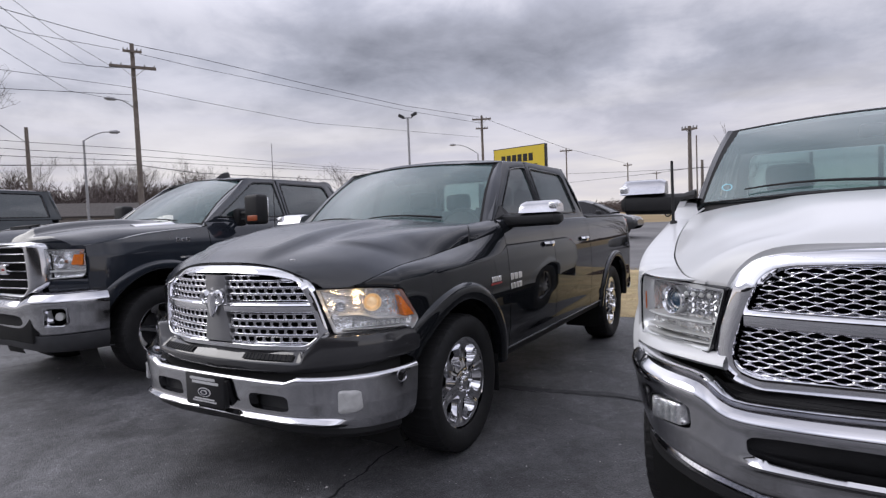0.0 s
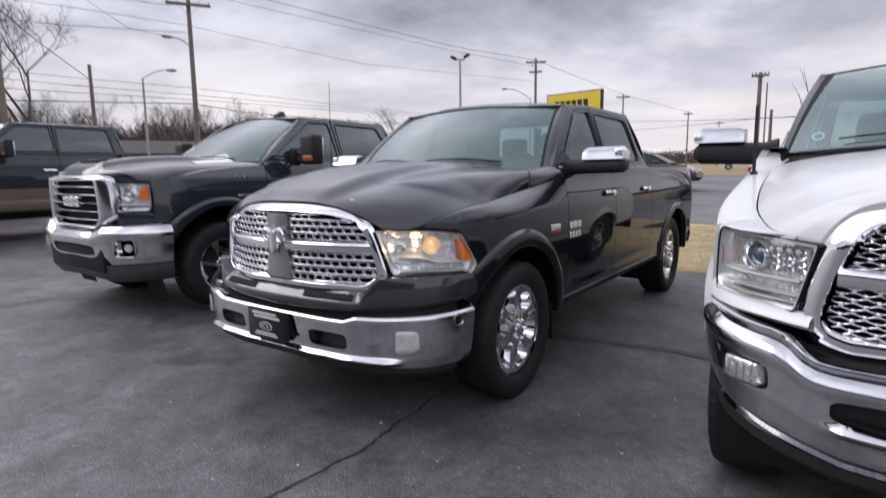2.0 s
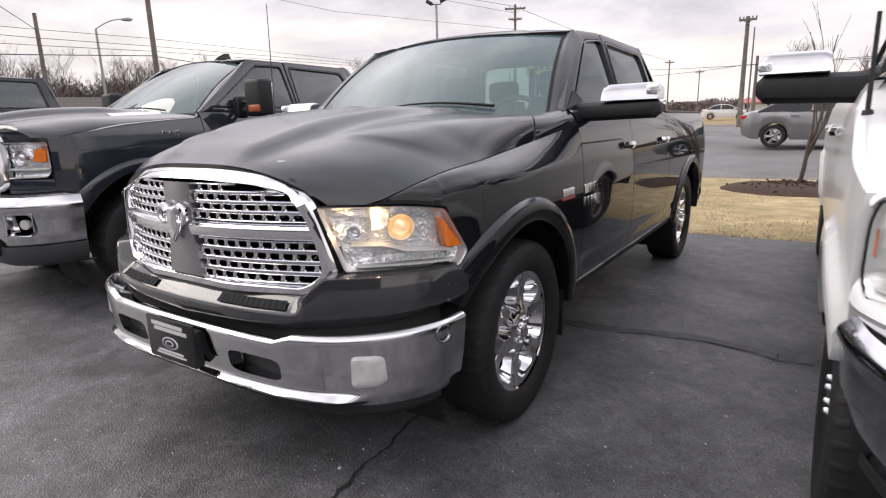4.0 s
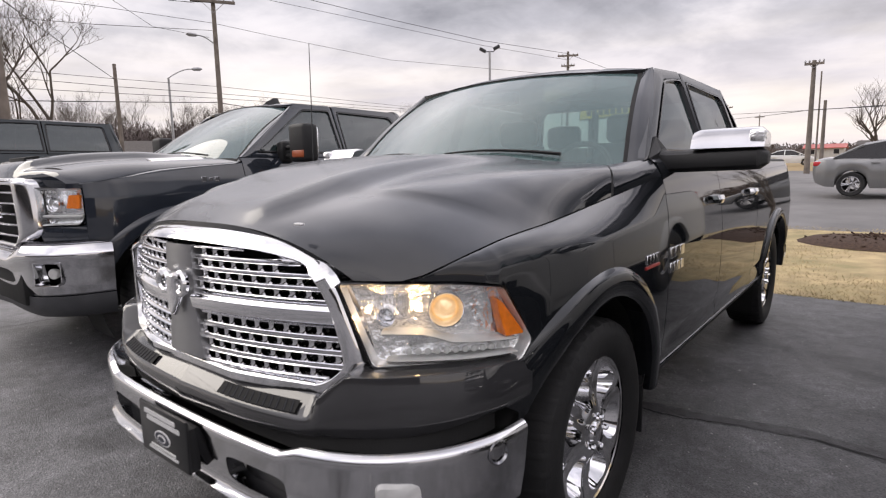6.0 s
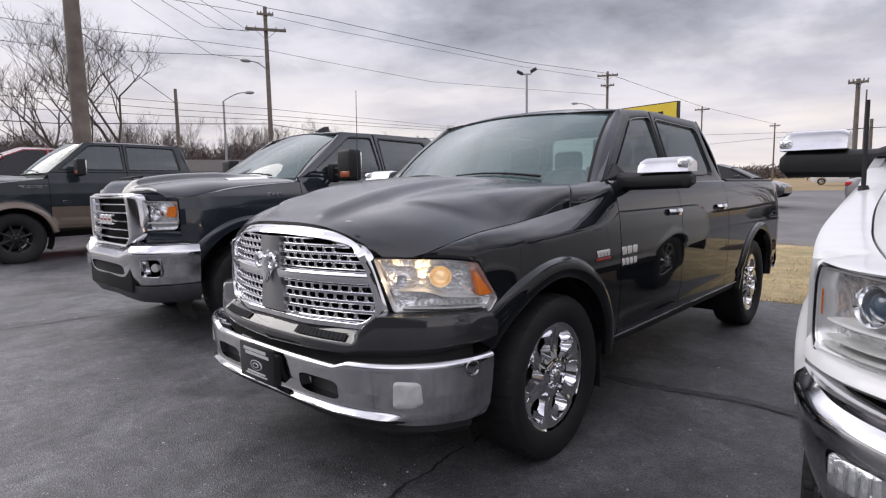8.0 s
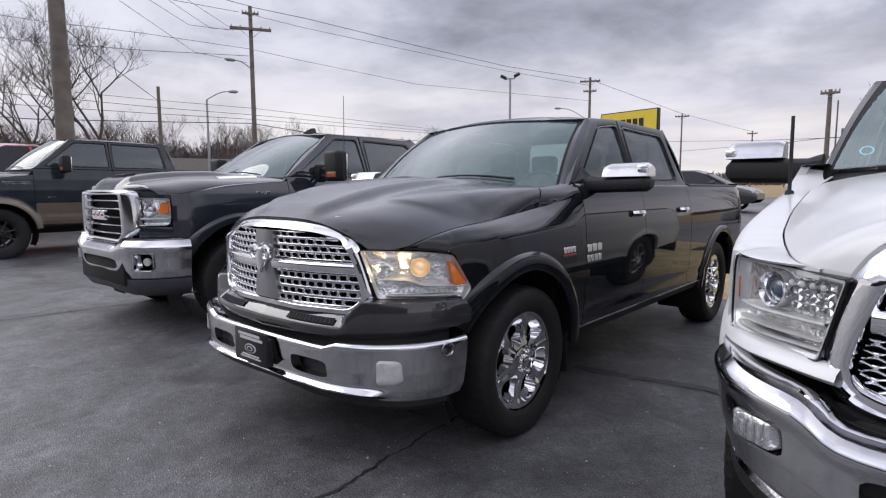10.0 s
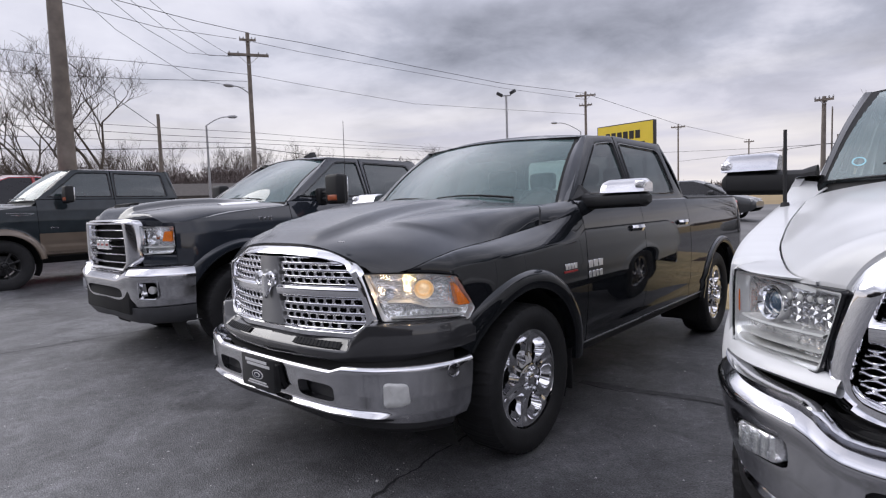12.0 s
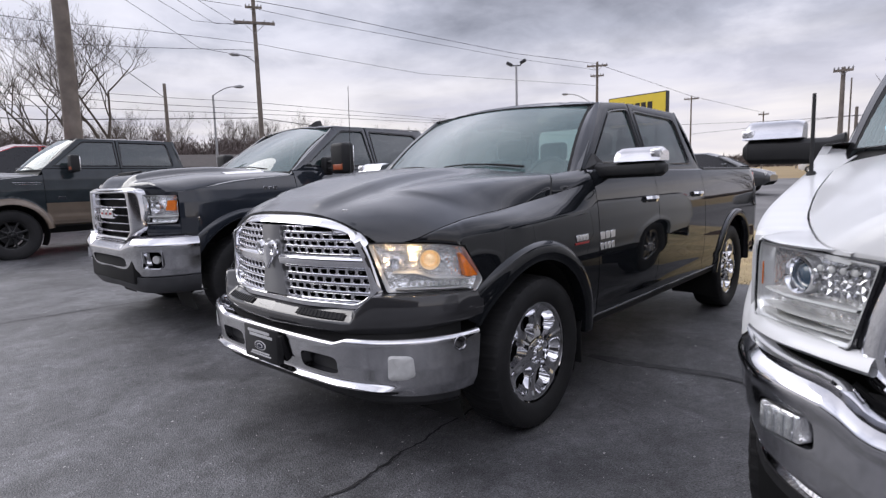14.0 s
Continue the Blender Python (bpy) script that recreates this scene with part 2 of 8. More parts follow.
AMBER = mat("amber_turn_reflector", (0.85, 0.20, 0.015), 0.22, 0.0, 0.15, 60.0, bump=0.3, bump_scale=160.0, coat=0.6)
AMBERDIM = mat("dull_amber_lamp", (0.36, 0.085, 0.03), 0.3, 0.0, 0.15, 60.0, coat=0.5)
GLOW = mat("warm_lit_bulb", (0.9, 0.7, 0.5), 0.12, 0.4, 0.3, 30.0, bump=0.6, bump_scale=40.0, emit=(1.0, 0.55, 0.22), emit_strength=0.42)
LENSBLUE = mat("dark_blue_projector_lens", (0.02, 0.05, 0.09), 0.04, 0.0, 0.0, coat=1.0)
TAILRED = mat("red_tail_lamp", (0.45, 0.012, 0.02), 0.15, 0.0, 0.1, 30.0, coat=1.0)
PLATEBLACK = mat("black_plate", (0.012, 0.012, 0.013), 0.3, 0.0, 0.1, 10.0)
PLATEWHITE = mat("white_plate_print", (0.55, 0.55, 0.55), 0.45, 0.0, 0.05, 30.0)
PLATEBLUE = mat("blue_oval_print", (0.014, 0.018, 0.032), 0.3, 0.0, 0.05, 30.0)
REDPRINT = mat("red_badge_print", (0.32, 0.02, 0.02), 0.3, 0.0, 0.05, 30.0)
ALLOY = mat("cast_alloy_wheel", (0.58, 0.58, 0.60), 0.22, 1.0, 0.06, 10.0)
BLACKALLOY = mat("black_alloy_wheel", (0.02, 0.02, 0.021), 0.3, 0.2, 0.1, 10.0)
WOODPOLE = mat("weathered_pole_wood", (0.17, 0.145, 0.125), 0.85, 0.0, 0.25, 3.0, bump=0.5, bump_scale=25.0, stain=(0.09, 0.075, 0.065), stain_amount=0.5, stain_scale=0.9)
GALV = mat("galvanised_steel", (0.34, 0.34, 0.35), 0.5, 0.7, 0.1, 5.0)
DARKSTEEL = mat("dark_painted_steel", (0.03, 0.03, 0.032), 0.5, 0.2, 0.15, 5.0)
WIRE = mat("black_cable", (0.02, 0.02, 0.022), 0.6, 0.0, 0.1, 3.0)
SIGNYELLOW = mat("yellow_sign_face", (0.70, 0.53, 0.05), 0.4, 0.0, 0.04, 1.0)
SIGNBLACK = mat("black_sign_print", (0.015, 0.014, 0.012), 0.4, 0.0, 0.05, 3.0)
BARK = mat("grey_brown_bark", (0.085, 0.070, 0.060), 0.9, 0.0, 0.25, 6.0, bump=0.5, bump_scale=20.0)
BRUSH = mat("winter_brush", (0.105, 0.085, 0.080), 0.95, 0.0, 0.35, 0.15)
SIDING = mat("tan_house_siding", (0.30, 0.27, 0.24), 0.8, 0.0, 0.08, 2.0, bump=0.15, bump_scale=8.0)
FACADE = mat("dark_brown_brick_facade", (0.085, 0.068, 0.06), 0.85, 0.0, 0.2, 4.0, bump=0.3, bump_scale=18.0)
SHINGLE = mat("grey_brown_roof_shingles", (0.075, 0.066, 0.062), 0.9, 0.0, 0.2, 5.0, bump=0.3, bump_scale=14.0)
CONCRETE = mat("pale_concrete", (0.42, 0.41, 0.39), 0.8, 0.0, 0.12, 2.0, bump=0.2, bump_scale=30.0)
MULCH = mat("brown_bark_mulch", (0.055, 0.032, 0.022), 0.95, 0.0, 0.4, 25.0, bump=0.9, bump_scale=60.0)


# ---- mesh helpers ----
def part(name, bm, material, parent=None, label="", smooth=True):
    """One mesh object under a thing or a part."""
    me = bpy.data.meshes.new(name)
    bm.normal_update()
    bm.to_mesh(me)
    bm.free()
    mats = material if isinstance(material, (list, tuple)) else [material]
    for q in mats:
        me.materials.append(q)
    if smooth:
        me.polygons.foreach_set("use_smooth", [True] * len(me.polygons))
        me.set_sharp_from_angle(angle=radians(38))
    ob = new(name, me)
    if parent is not None:
        ob.parent = parent
    if label:
        ob["label"] = label
    return ob


def thing(name, at=(0, 0, 0), turn=0.0, label="", category="", group="", kind=""):
    ob = new(name)
    ob.empty_display_size = 0.2
    ob.matrix_basis = pose(*at, 0, 0, turn)
    return tagged(ob, label, category, group, kind)


def grid(bm, rows, close=False, mi=0):
    """Faces over rows of points (all rows the same length)."""
    vs = [[bm.verts.new(p) for p in r] for r in rows]
    n = len(rows[0])
    fs = []
    for a, b in zip(vs, vs[1:]):
        for i in range(n if close else n - 1):
            j = (i + 1) % n
            try:
                f = bm.faces.new((a[i], a[j], b[j], b[i]))
                f.material_index = mi
                fs.append(f)
            except ValueError:
                pass
    return vs


def thick(bm, d):
    """Gives an open sheet a thickness d."""
    bmesh.ops.recalc_face_normals(bm, faces=bm.faces[:])
    bmesh.ops.solidify(bm, geom=bm.faces[:], thickness=d)


def mirror(bm):
    bmesh.ops.scale(bm, vec=(-1, 1, 1), verts=bm.verts[:])
    bmesh.ops.reverse_faces(bm, faces=bm.faces[:])


def both_sides(bm):
    geo = bmesh.ops.duplicate(bm, geom=bm.verts[:] + bm.edges[:] + bm.faces[:])["geom"]
    vs = [g for g in geo if isinstance(g, bmesh.types.BMVert)]
    bmesh.ops.scale(bm, vec=(-1, 1, 1), verts=vs)
    bmesh.ops.reverse_faces(bm, faces=[g for g in geo if isinstance(g, bmesh.types.BMFace)])


def box(bm, x0, x1, y0, y1, z0, z1, bevel=0.0, seg=2):
    r = bmesh.ops.create_cube(bm, size=1.0)
    m = Matrix.Translation(((x0 + x1) / 2, (y0 + y1) / 2, (z0 + z1) / 2)) @ Matrix.Diagonal((abs(x1 - x0), abs(y1 - y0), abs(z1 - z0), 1))
    bmesh.ops.transform(bm, matrix=m, verts=r["verts"])
    if bevel > 0:
        es = list({e for v in r["verts"] for e in v.link_edges})
        bmesh.ops.bevel(bm, geom=es, offset=bevel, segments=seg, affect="EDGES", profile=0.5)


def boxes(*specs, bevel=0.0):
    bm = bmesh.new()
    for s in specs:
        box(bm, *s, bevel=bevel)
    return bm


def tube(bm, pts, radii, seg=8, caps=True):
    """A round bar along points."""
    pts = [Vector(p) for p in pts]
    if isinstance(radii, (int, float)):
        radii = [radii] * len(pts)
    rings, up = [], None
    for i, p in enumerate(pts):
        d = (pts[min(i + 1, len(pts) - 1)] - pts[max(i - 1, 0)]).normalized()
        if up is None:
            up = d.orthogonal().normalized()
        up = (up - d * up.dot(d)).normalized()
        s = d.cross(up)
        rings.append([p + (up * math.cos(a) + s * math.sin(a)) * radii[i] for a in (2 * math.pi * k / seg for k in range(seg))])
    vs = grid(bm, rings, close=True)
    if caps and seg > 2:
        bm.faces.new(list(reversed(vs[0])))
        bm.faces.new(vs[-1])


def lathe(bm, prof, seg=40, axis="x", mi=0):
    """Turns a profile of (along, radius) round the x axis."""
    rings = []
    for k in range(seg):
        a = 2 * math.pi * k / seg
        if axis == "x":
            rings.append([(u, r * math.cos(a), r * math.sin(a)) for u, r in prof])
        elif axis == "y":
            rings.append([(r * math.cos(a), u, r * math.sin(a)) for u, r in prof])
        else:
            rings.append([(r * math.cos(a), r * math.sin(a), u) for u, r in prof])
    rings.append(rings[0])
    grid(bm, rings, mi=mi)
    bmesh.ops.remove_doubles(bm, verts=bm.verts[:], dist=1e-5)
    bmesh.ops.recalc_face_normals(bm, faces=bm.faces[:])


def lerp(a, b, t):
    return a + (b - a) * t


def table(tab, x):
    """Piecewise straight look-up in (x, y) pairs."""
    if x <= tab[0][0]:
        return tab[0][1]
    for (x0, y0), (x1, y1) in zip(tab, tab[1:]):
        if x <= x1:
            return lerp(y0, y1, (x - x0) / (x1 - x0))
    return tab[-1][1]


def glide(tab, x):
    """Look-up in (x, y) pairs along a smooth line that does not overshoot."""
    if x <= tab[0][0]:
        return tab[0][1]
    if x >= tab[-1][0]:
        return tab[-1][1]
    slope = [(d[1] - c[1]) / (d[0] - c[0]) for c, d in zip(tab, tab[1:])]
    i = next(k for k in range(len(slope)) if x <= tab[k + 1][0])

    def tangent(k):
        if k == 0 or k == len(slope):
            return slope[min(k, len(slope) - 1)]
        p, q = slope[k - 1], slope[k]
        return 2 * p * q / (p + q) if p * q > 0 else 0.0
    (x0, y0), (x1, y1) = tab[i], tab[i + 1]
    d, t = x1 - x0, (x - x0) / (x1 - x0)
    return y0 * (1 + 2 * t) * (1 - t) ** 2 + y1 * t * t * (3 - 2 * t) + d * tangent(i) * t * (1 - t) ** 2 - d * tangent(i + 1) * t * t * (1 - t)


def smooth(a, b, x):
    t = max(0.0, min(1.0, (x - a) / (b - a)))
    return t * t * (3 - 2 * t)


def rounded(pts, r, n=5):
    """A closed outline with rounded corners. r: one radius or one for each corner."""
    out = []
    k = len(pts)
    rs = [r] * k if isinstance(r, (int, float)) else r
    for i in range(k):
        p, a, b = Vector(pts[i]), Vector(pts[i - 1]), Vector(pts[(i + 1) % k])
        da, db = (a - p), (b - p)
        ra = min(rs[i], da.length * 0.48, db.length * 0.48)
        s, e = p + da.normalized() * ra, p + db.normalized() * ra
        for j in range(n + 1):
            t = j / n
            out.append(tuple((1 - t) ** 2 * s + 2 * t * (1 - t) * p + t * t * e))
    return out


def band(bm, outer, inner, place, prof):
    """A closed frame between two outlines with the same number of points. prof: rows of (share from outer to inner, height)."""
    rows = []
    for s, h in prof:
        rows.append([place(lerp(a[0], b[0], s), lerp(a[1], b[1], s), h) for a, b in zip(outer, inner)])
    grid(bm, [list(r) + [r[0]] for r in rows])
    bmesh.ops.remove_doubles(bm, verts=bm.verts[:], dist=1e-5)


def fill(bm, outline, place, n=6):
    """A pane inside an outline, in rings towards its middle."""
    cx, cy = sum(p[0] for p in outline) / len(outline), sum(p[1] for p in outline) / len(outline)
    rows = [[place(lerp(p[0], cx, s), lerp(p[1], cy, s), 0) for p in outline] for s in [k / n for k in range(n)] + [0.999]]
    grid(bm, [list(r) + [r[0]] for r in rows])
    bmesh.ops.remove_doubles(bm, verts=bm.verts[:], dist=1e-5)


# ---- lie of the land ----
LAND = [(0, 0.0), (5.5, 0.0), (10.0, 0.07), (13.0, 0.20), (17.0, 0.45), (41.0, 0.85), (120.0, 1.85), (400.0, 5.8), (3000.0, 42.0)]


def land(x, y):
    r = math.hypot(x, y)
    return (table(LAND, r * 0.96) + table(LAND, r * 1.04)) / 2 + 0.08 * smooth(1.3, 2.9, -x) * (1 - smooth(25, 60, r))


def far(az, r, el=None):
    """A place at a bearing and distance seen from the car park; with el, at that angle of height."""
    x, y = 2.5 + r * math.sin(radians(az)), -2.5 + r * math.cos(radians(az))
    return (x, y, land(x, y) if el is None else 1.35 + r * math.tan(radians(el)))


# ---- ground ----
def asphalt_material():
    m = mat("worn_asphalt", (0.112, 0.112, 0.117), 0.50, 0.0, 0.30, 2.2, spec=0.6, stain=(0.030, 0.030, 0.032), stain_amount=0.8, stain_scale=1.1, rough_vary=0.16)
    nt = m.node_tree
    b = nt.nodes["Principled BSDF"]
    N, L = nt.nodes.new, nt.links.new
    co = N("ShaderNodeTexCoord")
    base = b.inputs["Base Color"].links[0].from_socket
    vor = N("ShaderNodeTexVoronoi")
    vor.inputs["Scale"].default_value = 75.0
    L(co.outputs["Object"], vor.inputs["Vector"])
    dot = N("ShaderNodeValToRGB")
    dot.color_ramp.elements[0].position, dot.color_ramp.elements[0].color = 0.10, (1, 1, 1, 1)
    dot.color_ramp.elements[1].position, dot.color_ramp.elements[1].color = 0.22, (0, 0, 0, 1)
    L(vor.outputs["Distance"], dot.inputs[0])
    pick = N("ShaderNodeValToRGB")
    pick.color_ramp.elements[0].position, pick.color_ramp.elements[1].position = 0.76, 0.82
    L(vor.outputs["Color"], pick.inputs[0])
    mul = N("ShaderNodeMath")
    mul.operation = "MULTIPLY"
    L(dot.outputs[0], mul.inputs[0]), L(pick.outputs[0], mul.inputs[1])
    # aggregate: mottling of a hand's and of a finger's width
    for sc, lo, hi in ((1.3, 0.62, 1.20), (4.5, 0.70, 1.25), (17.0, 0.78, 1.20), (110.0, 0.30, 1.95)):
        tone = N("ShaderNodeTexNoise")
        tone.inputs["Distortion"].default_value = 0.6
        tone.inputs["Scale"].default_value, tone.inputs["Detail"].default_value, tone.inputs["Roughness"].default_value = sc, 6.0, 0.7
        L(co.outputs["Object"], tone.inputs["Vector"])
        rng_ = N("ShaderNodeMapRange")
        rng_.inputs[1].default_value, rng_.inputs[2].default_value, rng_.inputs[3].default_value, rng_.inputs[4].default_value = 0.36, 0.64, lo, hi
        L(tone.outputs[0], rng_.inputs[0])
        sca = N("ShaderNodeVectorMath")
        sca.operation = "SCALE"
        L(base, sca.inputs[0]), L(rng_.outputs[0], sca.inputs["Scale"])
        base = sca.outputs[0]
    mx = N("ShaderNodeMixRGB")
    mx.inputs[2].default_value = (0.34, 0.335, 0.33, 1)
    L(mul.outputs[0], mx.inputs[0]), L(base, mx.inputs[1]), L(mx.outputs[0], b.inputs["Base Color"])
    v2 = N("ShaderNodeTexVoronoi")
    v2.inputs["Scale"].default_value = 130.0
    L(co.outputs["Object"], v2.inputs["Vector"])
    n = N("ShaderNodeTexNoise")
    n.inputs["Scale"].default_value, n.inputs["Detail"].default_value = 95.0, 6.0
    L(co.outputs["Object"], n.inputs["Vector"])
    add = N("ShaderNodeMath")
    L(v2.outputs["Distance"], add.inputs[0]), L(n.outputs[0], add.inputs[1])
    bp = N("ShaderNodeBump")
    bp.inputs["Strength"].default_value, bp.inputs["Distance"].default_value = 0.6, 0.004
    L(add.outputs[0], bp.inputs["Height"]), L(bp.outputs[0], b.inputs["Normal"])
    return m


ASPHALT = asphalt_material()
ROADM = mat("pale_worn_road_asphalt", (0.175, 0.170, 0.170), 0.8, 0.0, 0.16, 0.8, bump=0.3, bump_scale=40.0, stain=(0.06, 0.06, 0.062), stain_amount=0.6, stain_scale=0.25)
GRASSM = mat("dormant_winter_turf", (0.40, 0.31, 0.175), 0.95, 0.0, 0.3, 3.0, bump=0.6, bump_scale=30.0, stain=(0.20, 0.19, 0.09), stain_amount=0.7, stain_scale=0.8)
FIELDM = mat("dry_field", (0.30, 0.22, 0.115), 0.95, 0.0, 0.18, 0.08, bump=0.4, bump_scale=2.0, stain=(0.15, 0.125, 0.06), stain_amount=0.6, stain_scale=0.02)
SEEPM = mat("tarry_asphalt", (0.052, 0.052, 0.055), 0.55, 0.0, 0.5, 14.0, bump=0.5, bump_scale=110.0, spec=0.6)
CRACKM = mat("dark_crack_sealant", (0.020, 0.020, 0.021), 0.7, 0.0, 0.3, 9.0, bump=0.4, bump_scale=60.0)


def spaced(a, b, fine, growth=1.25):
    """Steps from a to b, growing with the distance from zero."""
    out, x = [a], a
    while x < b - 1e-6:
        x = min(b, x + max(fine, abs(x) * (growth - 1)))
        out.append(x)
    return out


def sheet(name, x0, x1, y0, y1, lift, material, fine, label, category):
    bm = bmesh.new()
    xs = sorted({*[-v for v in spaced(0, max(0, -x0), fine)], *spaced(0, max(0, x1), fine)})
    xs = [x for x in xs if x0 <= x <= x1]
    ys = sorted({*[-v for v in spaced(0, max(0, -y0), fine)], *spaced(0, max(0, y1), fine), y0, y1})
    ys = [y for y in ys if y0 <= y <= y1]
    sink = lambda y: 0.5 * (1 - smooth(44, 60, y)) if name == "ground" else 0.0
    grid(bm, [[(x, y, land(x, y) + lift - sink(y)) for x in xs] for y in ys])
    bmesh.ops.recalc_face_normals(bm, faces=bm.faces[:])
    ob = part(name, bm, material)
    return tagged(ob, label, category, kind="structure")


sheet("ground", -2600, 2600, -2600, 2600, -0.05, FIELDM, 3.0, "dry tan winter field reaching the horizon", "ground")
sheet("car_park", -60, 40, -40, 4.86, 0.0, ASPHALT, 0.5, "dark worn asphalt car park with cracks", "asphalt")
sheet("grass_verge", -60, 40, 4.80, 10.7, -0.004, GRASSM, 0.5, "dormant yellow-green grass verge beside the lot", "grass")
sheet("road", -300, 300, 10.6, 40.0, -0.02, ROADM, 1.5, "pale grey worn asphalt road beyond the verge", "road")


def crack(pts, width, seed):
    rng = random.Random(seed)
    bm = bmesh.new()
    rows, wob, wide = [], 0.0, 0.7
    for (ax, ay), (bx, by) in zip(pts, pts[1:]):
        L = math.hypot(bx - ax, by - ay)
        nx, ny = -(by - ay) / L, (bx - ax) / L
        n = max(2, int(L / 0.025))
        for i in range(n):
            t = i / n
            wob = wob * 0.90 + rng.uniform(-0.010, 0.010)
            wide = max(0.12, min(1.3, wide + rng.uniform(-0.22, 0.22)))
            w = width * wide * rng.uniform(0.8, 1.2) / 2
            row = []
            for o in (wob - w, wob + w):
                x, y = lerp(ax, bx, t) + nx * o, lerp(ay, by, t) + ny * o
                row.append((x, y, land(x, y) + 0.005))
            rows.append(row)
    grid(bm, rows)
    bmesh.ops.recalc_face_normals(bm, faces=bm.faces[:])
    return tagged(part("pavement_crack", bm, CRACKM), "dark open crack running across the asphalt", "crack", "cracks in the asphalt", "structure")


crack([(0.60, -4.5), (0.60, -1.64), (0.595, -1.22), (0.615, -0.94), (0.585, -0.66), (0.545, -0.17), (0.50, 1.21)], 0.013, 1)
crack([(-1.0, 1.2), (0.92, 1.26), (1.5, 1.36), (1.9, 1.27), (4.5, 1.33)], 0.018, 2)
crack([(-4.45, -4.0), (-4.22, -1.06), (-4.11, -0.08), (-4.15, 4.6)], 0.015, 3)


def seep(pts, width, shift, seed):
    """A damp, tarry smear along one side of a crack, with frayed edges."""
    rng = random.Random(seed)
    bm = bmesh.new()
    rows, a, b = [], 0.0, 1.0
    for (ax, ay), (bx, by) in zip(pts, pts[1:]):
        L = math.hypot(bx - ax, by - ay)
        nx, ny = -(by - ay) / L, (bx - ax) / L
        n = max(2, int(L / 0.02))
        for i in range(n):
            a, b = a * 0.85 + rng.uniform(-0.05, 0.05), max(0.25, min(1.2, b + rng.uniform(-0.13, 0.13)))
            row = []
            for o in (shift + a * width, shift + b * width):
                x, y = lerp(ax, bx, i / n) + nx * o, lerp(ay, by, i / n) + ny * o
                row.append((x, y, land(x, y) + 0.0022))
            rows.append(row)
    grid(bm, rows)
    bmesh.ops.recalc_face_normals(bm, faces=bm.faces[:])
    return tagged(part("tar_smear", bm, SEEPM), "dark tarry smear along a crack in the asphalt", "stain", "tar smears", "structure")


seep([(0.6, 1.23), (0.92, 1.26), (1.5, 1.36), (1.9, 1.27), (3.4, 1.31)], 0.085, 0.012, 12)


# ---- pick-up trucks ----
def side_x(P, y, z):
    """Half-width of the body skin at a length and height."""
    x = table(P["side"], z)
    d = P["taper_y"] - y
    if d > 0:
        x -= P["taper"] * (d / 0.5) ** 2
    d = y - (P["y_end"] - 0.25)
    if d > 0:
        x -= 0.03 * (d / 0.25) ** 2
    for yc in (P.get("y0", 0.0), P["wb"]):
        r = math.hypot(y - yc, z - P["rw"])
        x += P["flare"] * (1 - smooth(P["arch"] + P["flare_w"] - 0.035, P["arch"] + P["flare_w"], r)) * (1 if z > 0.3 else 0)
    # crease above the door sills
    x -= 0.012 * math.exp(-((z - P["crease"]) / 0.03) ** 2) * smooth(0.55, 0.75, y)
    return x


def side_panel(P, y0, y1, zlo, zhi, step=0.03, gap=0.0035):
    """A panel of the +x side between two lengths; zlo, zhi: heights as functions of y."""
    bm = bmesh.new()
    y0, y1 = y0 + gap, y1 - gap
    ny, nz = max(2, round((y1 - y0) / step)), max(4, round((zhi((y0 + y1) / 2) - zlo((y0 + y1) / 2)) / step))
    rows, inside = [], []
    for i in range(ny + 1):
        y = lerp(y0, y1, i / ny)
        row, mark = [], []
        for k in range(nz + 1):
            z = lerp(zlo(y), zhi(y), k / nz)
            yy, zz, cut = y, z, False
            for yc in (P.get("y0", 0.0), P["wb"]):
                dy, dz = yy - yc, zz - P["rw"]
                r = math.hypot(dy, dz)
                if r < P["arch"]:
                    cut = True
                    s = P["arch"] / max(r, 1e-3)
                    yy, zz = yc + dy * s, P["rw"] + dz * s
            row.append((side_x(P, yy, zz), yy, zz))
            mark.append(cut)
        rows.append(row)
        inside.append(mark)
    vs = [[bm.verts.new(p) for p in r] for r in rows]
    for i in range(ny):
        for k in range(nz):
            if inside[i][k] and inside[i + 1][k] and inside[i][k + 1] and inside[i + 1][k + 1]:
                continue
            bm.faces.new((vs[i][k], vs[i + 1][k], vs[i + 1][k + 1], vs[i][k + 1]))
    for v in [v for v in bm.verts if not v.link_faces]:
        bm.verts.remove(v)
    bmesh.ops.dissolve_degenerate(bm, dist=1e-4, edges=bm.edges[:])
    hem(bm, (-0.035, 0, 0))
    return bm


def hem(bm, by):
    """Turns the open edges of a sheet inwards."""
    es = [e for e in bm.edges if e.is_boundary]
    made = bmesh.ops.extrude_edge_only(bm, edges=es)["geom"]
    bmesh.ops.translate(bm, vec=by, verts=[g for g in made if isinstance(g, bmesh.types.BMVert)])
    bmesh.ops.recalc_face_normals(bm, faces=bm.faces[:])


def on_both(name, build, material, parent, label=""):
    """The same part on the left and the right side."""
    out = []
    for s in (1, -1):
        bm = build()
        if s < 0:
            mirror(bm)
        out.append(part(name, bm, material, parent, label))
    return out


def cab_x(P, z):
    t = (z - P["belt"]) / (P["roof"] - P["belt"])
    return lerp(P["xb"], P["xr"], t) + 0.018 * math.sin(math.pi * max(0, min(1, t)))


